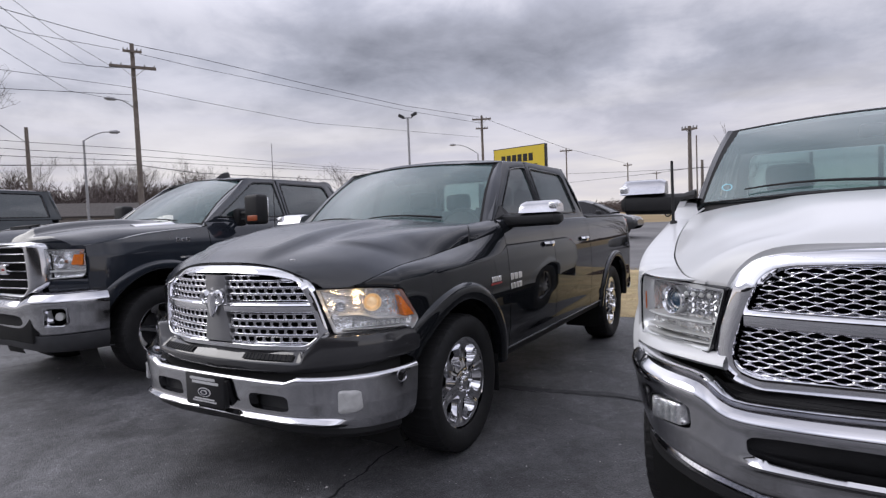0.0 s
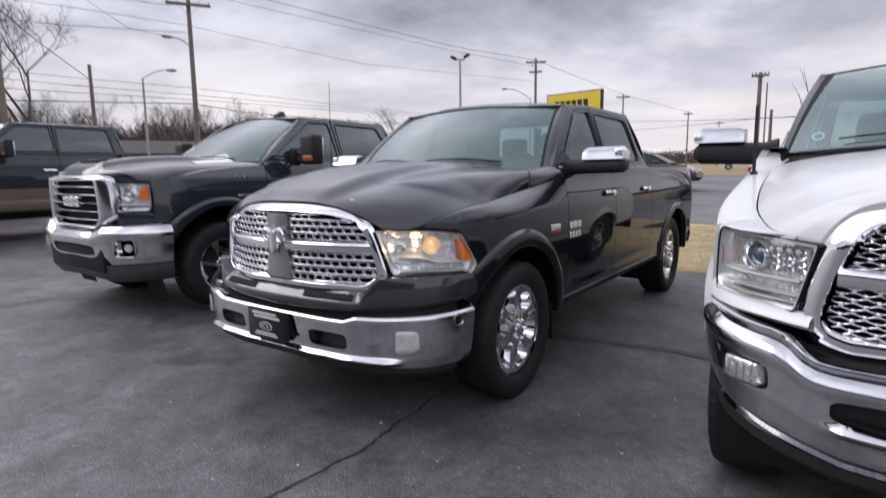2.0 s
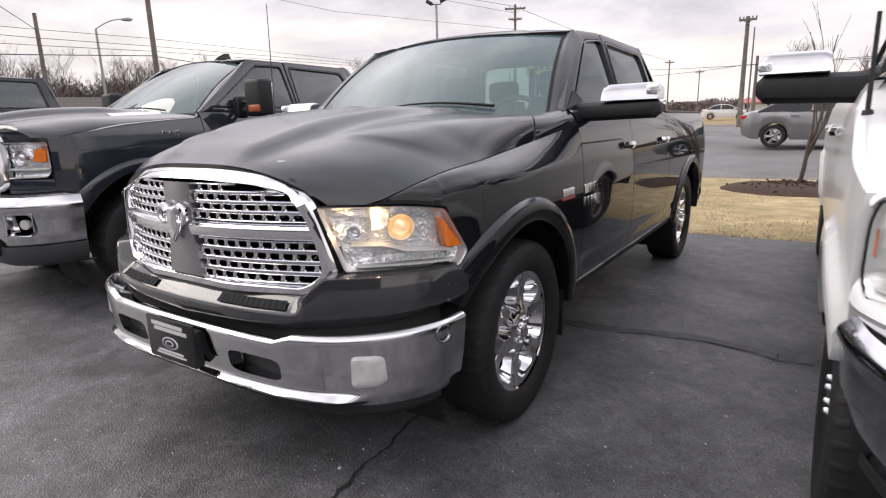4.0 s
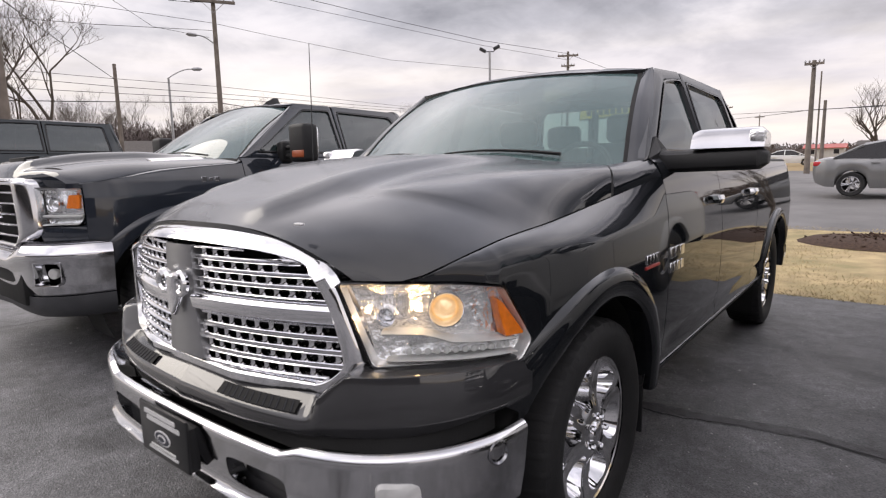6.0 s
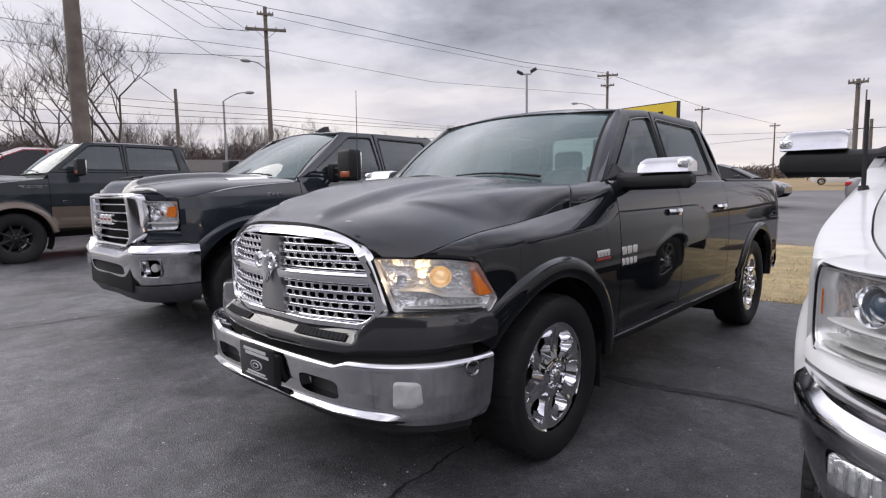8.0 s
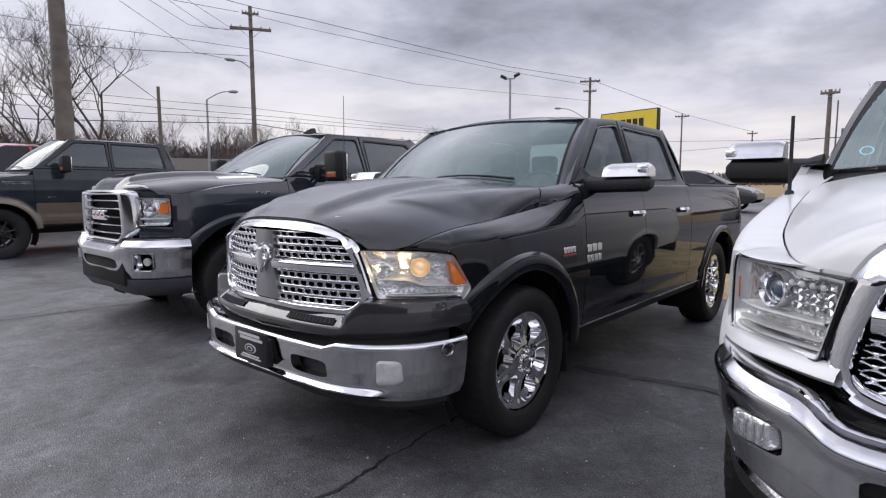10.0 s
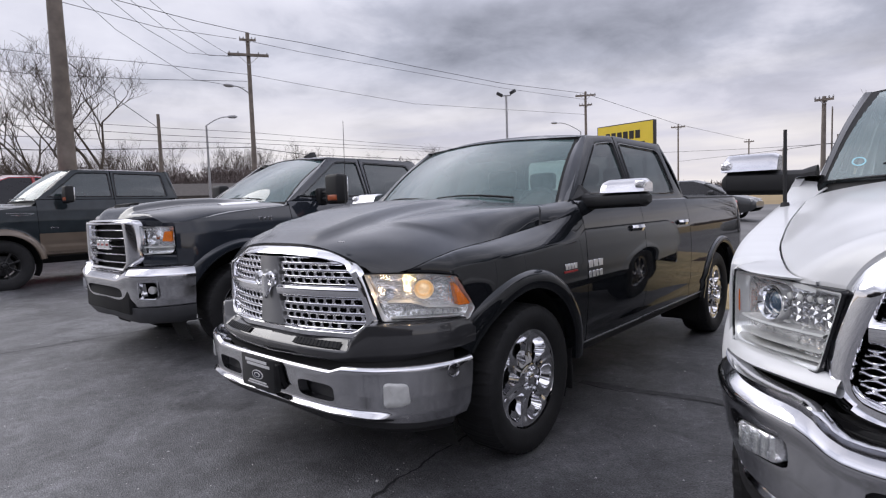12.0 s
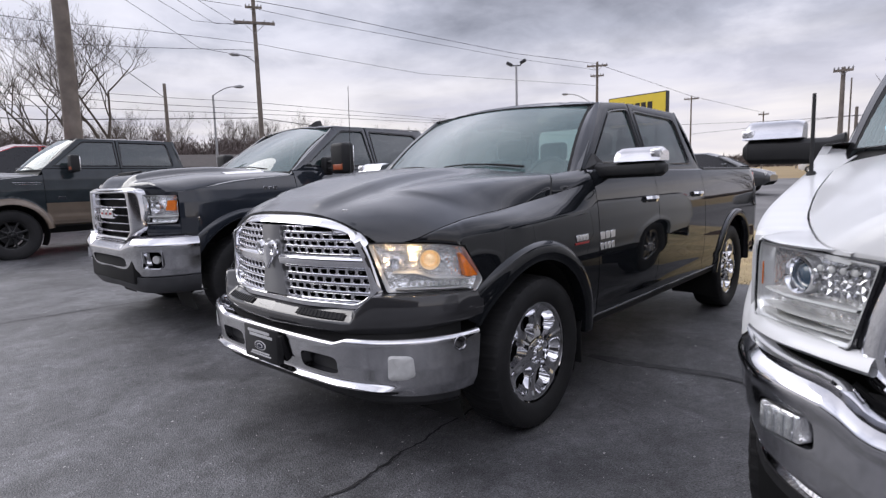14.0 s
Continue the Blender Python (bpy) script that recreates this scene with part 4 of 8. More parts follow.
def mirror_arm(P, T, kind, cap):
    """Door mirrors: a wide black foot with a cap above (kind "flip"), or upright tow mirrors (kind "tow")."""
    y, z, x0, x1 = P["mir"]
    def foot():
        bm = bmesh.new()
        rows = []
        for i in range(15):
            t = i / 14
            x = lerp(x0, x1, t)
            hh = P.get("foot_h", 0.056) * (1 - 0.5 * smooth(0.95, 1.0, t)) * (1 + 0.35 * (1 - smooth(0.0, 0.16, t)))
            dd = lerp(0.085, 0.088, smooth(0.1, 0.5, t)) * (1 - 0.5 * smooth(0.93, 1.0, t))
            rows.append([(x, y + dd * math.cos(a) * (1 if math.cos(a) < 0 else 0.8), z + lerp(-0.010, 0.002, t) + hh * math.copysign(abs(math.sin(a)) ** 0.6, math.sin(a))) for a in (2 * math.pi * k / 14 for k in range(14))])
        vs = grid(bm, rows, close=True)
        bm.faces.new(vs[-1]), bm.faces.new(list(reversed(vs[0])))
        bmesh.ops.recalc_face_normals(bm, faces=bm.faces[:])
        return bm
    def cap_mesh():
        bm = bmesh.new()
        rows = []
        xa, xb = lerp(x0, x1, 0.38), x1 - 0.006
        for i in range(13):
            t = i / 12
            x = lerp(xa, xb, t)
            e = 1 - 0.30 * smooth(0.90, 1.0, t) - 0.12 * (1 - smooth(0, 0.06, t)) - 0.02 * (1 - t)
            zc = z + P.get("foot_h", 0.056) - 0.003
            top = z + 0.045 + P.get("cap_h", 0.105) * e
            hh = top - zc
            rows.append([(x, y - 0.088, zc), (x, y - 0.082, zc + 0.20 * hh), (x, y - 0.070, zc + 0.50 * hh), (x, y - 0.054, zc + 0.76 * hh), (x, y - 0.030, zc + 0.94 * hh), (x, y, top), (x, y + 0.035, zc + 0.98 * hh), (x, y + 0.055, zc + 0.85 * hh), (x, y + 0.06, zc)])
        vs = grid(bm, rows)
        for r in (vs[0], vs[-1]):
            bm.faces.new(r)
        bmesh.ops.recalc_face_normals(bm, faces=bm.faces[:])
        return bm
    def lamp():
        return boxes((x1 - 0.062, x1 - 0.004, y - 0.088, y - 0.03, z + 0.066, z + 0.112), bevel=0.012)
    def tow():
        bm = bmesh.new()
        box(bm, x1 - 0.22, x1, y - 0.07, y + 0.08, z - 0.02, z + 0.29, 0.035, 3)
        return bm
    def arms():
        bm = bmesh.new()
        for dz in (0.03, 0.10):
            tube(bm, [(x0 - 0.02, y + 0.02, z + dz + 0.01), (x1 - 0.12, y, z + dz)], 0.019, 8)
        box(bm, x0 - 0.05, x0 + 0.05, y - 0.03, y + 0.10, z - 0.02, z + 0.16, 0.03)
        return bm
    def sail():
        b = P["belt"]
        bm = bmesh.new()
        pts = [(P["yA0"] + 0.05, b + 0.012), (P["yA0"] + 0.34, b + 0.012), (P["yA0"] + 0.32, b + 0.06), (P["yA0"] + 0.21, b + 0.115)]
        o = rounded(pts, 0.012, 3)
        rows = [[(cab_x(P, q[1]) + h, lerp(q[0], P["yA0"] + 0.22, k), lerp(q[1], b + 0.05, k)) for q in o] for k, h in ((0, -0.02), (0, 0.005), (0.12, 0.008), (0.999, 0.008))]
        grid(bm, [r + [r[0]] for r in rows])
        bmesh.ops.remove_doubles(bm, verts=bm.verts[:], dist=1e-4)
        bmesh.ops.recalc_face_normals(bm, faces=bm.faces[:])
        return bm
    if kind == "flip":
        on_both("mirror_sail", sail, PLASTIC, T, "black triangular panel at the mirror foot")
        ms = on_both("door_mirror", foot, PLASTIC, T, "wide black door mirror with a chrome cap")
        for s, m in zip((1, -1), ms):
            for nm, fn, mt, lab in (("mirror_cap", cap_mesh, cap, "chrome mirror cap"), ("mirror_lamp", lamp, REFLECTOR, "clear lamp in the mirror")):
                bm = fn()
                if s < 0:
                    mirror(bm)
                part(nm, bm, mt, m, lab)
    else:
        ms = on_both("tow_mirror", arms, PLASTIC, T, "black telescopic tow mirror")
        for s, m in zip((1, -1), ms):
            bm = tow()
            if s < 0:
                mirror(bm)
            part("mirror_housing", bm, PLASTIC if cap is None else cap, m)
            bm = boxes((x1 - 0.165, x1 - 0.02, y - 0.078, y - 0.05, z + 0.015, z + 0.075), bevel=0.01)
            if s < 0:
                mirror(bm)
            part("mirror_turn_lamp", bm, AMBERDIM, m, "amber turn lamp")
            bm = boxes((x1 - 0.20, x1 - 0.02, y + 0.079, y + 0.085, z + 0.01, z + 0.26), bevel=0.01)
            if s < 0:
                mirror(bm)
            part("mirror_glass", bm, REFLECTOR, m)


def wipers(P, T):
    for x0, x1 in ((0.58, 0.02), (-0.02, -0.62)):
        bm = bmesh.new()
        pts = []
        for i in range(7):
            t = i / 6
            x = lerp(x0, x1, t)
            u = x / P["ws_be"][2]
            v = P.get("wiper_v", 0.05) + 0.05 * math.sin(math.pi * t * 0.8)
            lo = (lerp(P["ws_bc"][0], P["ws_be"][0], u * u), lerp(P["ws_bc"][1], P["ws_be"][1], u * u))
            hi = (lerp(P["ws_tc"][0], P["ws_te"][0], u * u), lerp(P["ws_tc"][1], P["ws_te"][1], u * u))
            pts.append((x, lerp(lo[0], hi[0], v) - 0.022, lerp(lo[1], hi[1], v) + 0.018))
        tube(bm, pts, [lerp(0.008, 0.004, k / 6) for k in range(7)], 6)
        part("wiper", bm, PLASTIC, T, "black wiper resting on the windscreen")


def hood_mesh(P):
    """The bonnet, from the middle line to its edge, with a raised centre."""
    H = P["hood"]
    bm = bmesh.new()
    rows = []
    nv, nu = 30, 36
    for i in range(nv + 1):
        v = i / nv
        yc, zc = glide(H["yc"], v), glide(H["zc"], v)
        xe, ye, ze = glide(H["xe"], v), glide(H["ye"], v), glide(H["ze"], v)
        p = table(H["p"], v)
        half = []
        for k in range(nu + 1):
            u = 1 - (1 - k / nu) ** 1.7
            x = xe * u
            y = lerp(yc, ye, u ** (table(H["bend"], v) if isinstance(H["bend"], list) else H["bend"]))
            roll = glide(H["roll"], v) if "roll" in H else 0.0
            z = zc - roll * u * u - (zc - roll - ze) * u ** p
            w = H["bulge_w"] * (1 - H.get("bulge_taper", 0.10) * (1 - v))
            z += H["bulge"] * smooth(0.0, 0.16, v) * (1 - smooth(w - 0.06, w + 0.06, x)) * (1 - 0.50 * smooth(0.70, 1.0, v))
            z -= H.get("valley", 0) * math.exp(-((x - w - 0.10) / 0.07) ** 2) * smooth(0.1, 0.4, v) * (1 - smooth(0.75, 1.0, v))
            half.append((x, y, z))
        rows.append([(-a, b, c) for a, b, c in reversed(half[1:])] + half)
    grid(bm, rows)
    bmesh.ops.recalc_face_normals(bm, faces=bm.faces[:])
    if sum(f.normal.z for f in bm.faces) < 0:
        bmesh.ops.reverse_faces(bm, faces=bm.faces[:])
    if P.get("clam"):
        es = [e for e in bm.edges if e.is_boundary]
        made = bmesh.ops.extrude_edge_only(bm, edges=es)["geom"]
        for w in [g for g in made if isinstance(g, bmesh.types.BMVert)]:
            if w.co.y < -0.70:
                w.co += Vector((0, 0.03, -0.003)).lerp(Vector((0, 0.008, -0.032)), 1 - smooth(0.52, 0.62, abs(w.co.x)))
            else:
                w.co = Vector((w.co.x * 0.978, w.co.y - 0.012, w.co.z - 0.022))
        bmesh.ops.recalc_face_normals(bm, faces=bm.faces[:])
    else:
        hem(bm, (0, 0.008, -0.03))
    return bm


def clam_fender(P):
    """Front fender in one skin: from the bonnet seam over the shoulder down to the arch, and back to pillar and door."""
    H, b = P["hood"], P["belt"]
    yc1, y1 = glide(H["ye"], 1) + 0.004, P["y_f"] - 0.0035
    xe, ze, zc = glide(H["xe"], 1) + 0.006, glide(H["ze"], 1) - 0.002, glide(H["zc"], 1)
    top = lambda y: glide(P["fender_top"], y)
    bm = bmesh.new()

    def shoulder(y):
        v = min((k / 300 for k in range(301)), key=lambda q: abs(glide(H["ye"], q) - min(y, yc1 - 0.004)))
        xi, zi = glide(H["xe"], v) + 0.006, glide(H["ze"], v) - 0.002
        if y >= P["fender_y0"]:
            zo = top(y)
            xo = side_x(P, y, zo)
        else:
            xo, zo = glide(P["lamp_top"], y), glide(P["lamp_top_z"], y)
        row = [Vector((lerp(xi, xo, math.sin(math.pi * k / 20)), y, lerp(zi, zo, 1 - math.cos(math.pi * k / 20)))) for k in range(11)]
        flat = 0.75 * smooth(-0.55, 0.15, y)
        row = [p.lerp(row[0].lerp(row[-1], k / 10), flat) for k, p in enumerate(row)]
        if y > yc1:
            t = (y - yc1) / (y1 - yc1)
            for k in range(11):
                z = lerp(b - 0.06, zo, k / 10)
                row[k] = row[k].lerp(Vector((side_x(P, y, z), y, z)), lerp(t, smooth(0, 1, t), k / 10))
        return row
    # over the lamp
    rows = []
    for i in range(19):
        y = lerp(P["shoulder_y0"], P["fender_y0"], i / 18)
        r = shoulder(y)
        d = 0.005 if y < -0.60 else 0.015
        rows.append([r[0] + Vector((-0.004, 0, -d))] + r + [r[-1] + Vector((-0.012, 0.008, -0.004))])
    grid(bm, [[tuple(p) for p in r] for r in rows])
    # over the wheel
    ny, nz = 62, 26
    rows, inside = [], []
    for i in range(ny + 1):
        y = lerp(P["fender_y0"], y1, i / ny)
        r = shoulder(y)
        row = [r[0] + Vector((-0.004, 0, -0.025))] + r
        mark = [False] * len(row)
        for k in range(1, nz + 1):
            z = lerp(top(y), table(P["fender_low"], y), k / nz)
            yy, zz, cut = lerp(P["fender_front"](z), y1, i / ny), z, False
            dy, dz = yy - P["y0"], zz - P["rw"]
            q = math.hypot(dy, dz)
            if q < P["arch"]:
                cut = True
                yy, zz = P["y0"] + dy * P["arch"] / q, P["rw"] + dz * P["arch"] / q
            row.append(Vector((side_x(P, yy, zz), yy, zz)))
            mark.append(cut)
        rows.append(row)
        inside.append(mark)
    vs = [[bm.verts.new(p) for p in r] for r in rows]
    for i in range(ny):
        for k in range(len(vs[0]) - 1):
            if not (inside[i][k] and inside[i + 1][k] and inside[i][k + 1] and inside[i + 1][k + 1]):
                bm.faces.new((vs[i][k], vs[i + 1][k], vs[i + 1][k + 1], vs[i][k + 1]))
    # behind the bonnet, up to the pillar
    rows = []
    for i in range(25):
        t = i / 24
        row = []
        for k in range(11):
            q = lerp(0.93, 1.0, k / 10)
            y = lerp(lerp(glide(H["yc"], 1), yc1, q ** 30) + 0.005, y1, t)
            p = Vector(((xe - 0.006) * q + 0.006 * k / 10, y, zc - 0.046 * q * q - (zc - 0.046 - ze) * q ** 60 - 0.001))
            z = lerp(b + 0.012, b - 0.06, k / 10)
            row.append(tuple(p.lerp(Vector((lerp(P["xb"] - 0.002, side_x(P, y, b - 0.06), (k / 10) ** 0.7), y, z)), t)))
        rows.append(row)
    grid(bm, rows)
    bmesh.ops.remove_doubles(bm, verts=bm.verts[:], dist=0.0012)
    for v in [v for v in bm.verts if not v.link_faces]:
        bm.verts.remove(v)
    bmesh.ops.dissolve_degenerate(bm, dist=1e-4, edges=bm.edges[:])
    bmesh.ops.recalc_face_normals(bm, faces=bm.faces[:])
    return bm


def truck(P, at, paint, label, wheels, mir_kind, mir_cap, lower=None, handle=CHROME, turn=0.0):
    T = thing("pickup_truck", at, turn, label, "pickup truck", "pick-up trucks parked in a row")
    b = P["belt"]
    fender_top = lambda y: glide(P["fender_top"], y)
    if P.get("clam"):
        on_both("front_fender", lambda: clam_fender(P), paint, T)
    else:
        on_both("front_fender", lambda: side_panel(P, P["fender_y0"], P["y_f"], lambda y: table(P["fender_low"], y), fender_top, step=0.02), paint, T)

    def shoulder():
        H = P["hood"]
        bm = bmesh.new()
        rows = []
        for i in range(57):
            y = lerp(P["shoulder_y0"], P["y_f"] - 0.003, i / 56)
            v = min((k / 200 for k in range(201)), key=lambda q: abs(glide(H["ye"], q) - y))
            xi, zi = glide(H["xe"], v) + 0.006, glide(H["ze"], v) - 0.002
            if y >= P["fender_y0"]:
                xo, zo = side_x(P, y, fender_top(y)), fender_top(y) + 0.002
            else:
                xo, zo = glide(P["lamp_top"], y), glide(P["lamp_top_z"], y)
            row = [(xi, y, zi - 0.03), (xi, y, zi)]
            for s in (0.2, 0.4, 0.6, 0.8, 1.0):
                b2 = math.sin(math.pi * s * 0.5)
                row.append((lerp(xi, xo, b2), y, lerp(zi, zo, 1 - math.cos(math.pi * s * 0.5))))
            row.append((xo - 0.01, y, zo - (0.03 if y >= P["fender_y0"] else 0.006)))
            rows.append(row)
        grid(bm, rows)
        bmesh.ops.recalc_face_normals(bm, faces=bm.faces[:])
        return bm
    if not P.get("clam"):
        on_both("fender_shoulder", shoulder, paint, T)
    on_both("front_door", lambda: side_panel(P, P["y_f"], P["y_m"], lambda y: P["sill"], lambda y: b), paint, T)
    on_both("rear_door", lambda: side_panel(P, P["y_m"], P["y_r"], lambda y: P["sill"], lambda y: b), paint, T)

    def belt():
        bm = bmesh.new()
        rows = []
        for i in range(31):
            y = lerp(P["y_f"] - 0.02, P["y_cab"], i / 30)
            x = side_x(P, y, b)
            rows.append([(x, y, b - 0.001), (x - 0.01, y, b + 0.008), (cab_x(P, b) + 0.008, y, b + 0.012), (cab_x(P, b) - 0.03, y, b + 0.012)])
        grid(bm, rows)
        bmesh.ops.recalc_face_normals(bm, faces=bm.faces[:])
        return bm
    on_both("belt_moulding", belt, paint if lower is None else GLOSSPLASTIC, T)

    def rocker():
        bm = bmesh.new()
        rows = []
        for i in range(21):
            y = lerp(P.get("y0", 0.0) + P["arch"] - 0.02, P["wb"] - P["arch"] + 0.02, i / 20)
            x = side_x(P, y, P["sill"])
            rows.append([(x - 0.012, y, P["sill"] - 0.003), (x - 0.02, y, P["sill"] - 0.05), (x - 0.07, y, P["sill"] - 0.085), (x - 0.3, y, P["sill"] - 0.08)])
        grid(bm, rows)
        bmesh.ops.recalc_face_normals(bm, faces=bm.faces[:])
        return bm
    on_both("rocker_panel", rocker, PLASTIC if lower is None else lower, T, "black sill below the doors" if lower is None else "")
    part("hood", hood_mesh(P), paint, T)
    # cowl between bonnet and windscreen
    bm = bmesh.new()
    rows = []
    for k in range(21):
        u = k / 10 - 1
        x = P["ws_be"][2] * u * (0.97 if P.get("clam") else 1.0)
        y0 = lerp(P["ws_bc"][0], P["ws_be"][0], u * u)
        z0 = lerp(P["ws_bc"][1], P["ws_be"][1], u * u)
        rows.append([(x, y0 - 0.13, z0 - 0.130), (x, y0 - 0.06, z0 - 0.095), (x, y0 + 0.02, z0 - 0.008)])
    grid(bm, rows)
    thick(bm, 0.006)
    part("cowl", bm, PLASTIC, T, "black cowl below the windscreen")

    def corner():
        """Painted corner between bonnet, windscreen and door."""
        H = P["hood"]
        wx, wy, wz = P["ws_be"][2], P["ws_be"][0], P["ws_be"][1]
        xe, ye, ze = table(H["xe"], 1), table(H["ye"], 1), table(H["ze"], 1)
        yf = P["y_f"]
        xs, zs = side_x(P, yf - 0.1, fender_top(yf - 0.1)), fender_top(yf - 0.1)
        inner = [(xe - 0.02, yf - 0.22, table(H["ze"], 0.78) + 0.0), (xe - 0.02, min(ye, yf) - 0.04, ze + 0.002), (lerp(xe, wx, 0.6) - 0.03, lerp(ye, wy, 0.6), lerp(ze, wz, 0.6) - 0.004), (wx - 0.05, wy + 0.03, wz - 0.015)]
        outer = [(xs - 0.004, yf - 0.16, zs - 0.012), (side_x(P, yf - 0.06, zs) - 0.002, yf - 0.06, zs + 0.010), (side_x(P, yf, lerp(zs, b, 0.6)) - 0.002, yf - 0.006, lerp(zs, b, 0.6)), (side_x(P, yf, b) - 0.004, yf + 0.03, b - 0.006)]
        bm = bmesh.new()
        rows = []
        for a, c in zip(inner, outer):
            a, c = Vector(a), Vector(c)
            row = []
            for k in range(9):
                t = k / 8
                q = a.lerp(c, t)
                row.append((q.x, q.y, q.z + 0.004 * math.sin(math.pi * t)))
            rows.append(row)
        grid(bm, rows)
        bmesh.ops.recalc_face_normals(bm, faces=bm.faces[:])
        thick(bm, 0.004)
        return bm
    if not P.get("clam"):
        on_both("cowl_corner", corner, paint, T)
    cab(P, T, paint)
    interior(P, T)
    underbody(P, T)
    bed(P, T, paint)
    mirror_arm(P, T, mir_kind, mir_cap)
    wipers(P, T)
    for y in P["handles"]:
        door_handle(P, T, y, P["handle_z"], handle)
    for sx in (1, -1):
        for yc in (P.get("y0", 0.0), P["wb"]):
            wheel(P, T, sx, yc if yc > 1 else P.get("y_wheel", P.get("y0", 0.0)), *wheels, steer=P.get("steer", 0) if yc < 1 else 0)
    return T


RAM = dict(
    side=[(0.30, 0.955), (0.50, 0.975), (0.62, 0.99), (0.80, 1.0), (1.00, 1.002), (1.15, 0.99), (1.26, 0.972), (1.33, 0.952), (1.38, 0.925)],
    taper_y=-0.12, taper=0.097, flare=0.0, flare_w=0.092, crease=0.60, sill=0.50, belt=1.37, roof=1.862, nose=0.028, crown=0.05, xb=0.905, xr=0.735,
    clam=True, pillar_foot=-0.04, wiper_v=0.10, y_f=0.62, y_m=1.57, y_r=2.61, y_cab=2.74, y_end=4.47, bed_z=1.37, bed_from=None, wb=3.57, y0=-0.03, y_wheel=0.032, rw=0.41, arch=0.515, hub_x=0.965,
    yA0=0.55, yA1=1.12, yC1=2.52, yC0=2.70, ws_bc=(0.28, 1.345), ws_be=(0.55, 1.345, 0.835), ws_tc=(0.98, 1.848), ws_te=(1.11, 1.818, 0.70),
    fender_y0=-0.55, shoulder_y0=-0.742, fender_front=lambda z: table([(0.66, -0.50), (0.835, -0.496), (0.889, -0.463), (1.050, -0.55)], z), lamp_top=[(-0.742, 0.764), (-0.712, 0.803), (-0.615, 0.893), (-0.55, 0.932)], lamp_top_z=[(-0.742, 1.074), (-0.67, 1.071), (-0.55, 1.051)], fender_top=[(-0.55, 1.051), (-0.435, 1.072), (-0.15, 1.108), (0.28, 1.140), (0.64, 1.150)],
    fender_low=[(-0.56, 0.66), (-0.40, 0.62), (0.45, 0.50), (0.6, 0.50)],
    mir=(0.80, 1.376, 0.87, 1.318), foot_h=0.047, cap_h=0.082, handles=(1.42, 2.40), handle_z=1.175,
    hood=dict(yc=[(0, -0.885), (0.12, -0.785), (1, 0.30)], zc=[(0, 1.207), (0.05, 1.222), (0.12, 1.240), (0.3, 1.300), (0.5, 1.352), (0.75, 1.388), (1, 1.402)],
              xe=[(0, 0.632), (0.10, 0.745), (0.18, 0.842), (0.25, 0.882), (0.5, 0.897), (1, 0.905)], ye=[(0, -0.815), (0.10, -0.755), (0.18, -0.645), (0.25, -0.49), (0.5, -0.24), (1, 0.21)],
              ze=[(0, 1.073), (0.10, 1.075), (0.18, 1.126), (0.25, 1.166), (0.5, 1.192), (1, 1.246)], roll=[(0, 0), (0.2, 0.025), (0.5, 0.048), (1, 0.046)], p=[(0, 3.0), (0.2, 4.0), (0.5, 10.0), (0.8, 30.0), (1, 60.0)], bend=[(0, 2.2), (0.3, 2.2), (1, 30.0)], bulge_w=0.44, bulge_taper=0.42, bulge=0.034, valley=0.008),
)
HD = dict(RAM, clam=False, pillar_foot=-0.08, wiper_v=0.05, taper=0.07, seal=0.05, pillar_mat=GLOSSPLASTIC, y0=0.0, y_wheel=0.0, flare=0.030, y_f=0.51, foot_h=0.064, fender_y0=-0.44, cap_h=0.110, wb=4.28, y_end=5.62, sill=0.56, rw=0.43, arch=0.50, flare_w=0.092, hub_x=0.985, bed_z=1.45,
          side=[(z + 0.07, x + 0.01) for z, x in RAM["side"]], belt=1.44, roof=1.90, nose=0.04,
          ws_bc=(0.20, 1.44), ws_be=(0.52, 1.42, 0.835), xb=0.868, ws_tc=(0.93, 1.885), ws_te=(1.05, 1.86, 0.705), yA0=0.62, yA1=1.12,
          fender_top=[(-0.60, 1.105), (-0.46, 1.135), (-0.30, 1.175), (0.0, 1.245), (0.3, 1.305), (0.56, 1.35)], fender_low=[(-0.44, 0.74), (-0.40, 0.68), (0.45, 0.56), (0.6, 0.56)], shoulder_y0=-0.730, lamp_top=[(-0.745, 0.668), (-0.715, 0.72), (-0.69, 0.785), (-0.62, 0.875), (-0.52, 0.935), (-0.43, 0.97)], lamp_top_z=[(-0.68, 1.138), (-0.5, 1.140), (-0.43, 1.10)],
          mir=(0.88, 1.440, 0.90, 1.335), handle_z=1.24,
          hood=dict(RAM["hood"], roll=[(0, 0), (1, 0)], yc=[(0, -0.846), (0.12, -0.75), (1, 0.22)], xe=[(0, 0.632), (0.10, 0.745), (0.25, 0.81), (0.45, 0.865), (0.7, 0.885), (1, 0.875)], ye=[(0, -0.765), (0.10, -0.69), (0.25, -0.50), (0.5, -0.16), (1, 0.48)], p=[(0, 9.5), (0.06, 6.5), (0.15, 4.2), (0.3, 3.4), (1, 3.4)], zc=[(0, 1.266), (0.05, 1.285), (0.12, 1.305), (0.4, 1.38), (0.75, 1.42), (1, 1.43)], ze=[(0, 1.131), (0.10, 1.142), (0.25, 1.16), (0.5, 1.22), (0.75, 1.29), (1, 1.36)], bend=2.2, bulge=0.016, bulge_w=0.46, bulge_taper=0.10, valley=0.004))
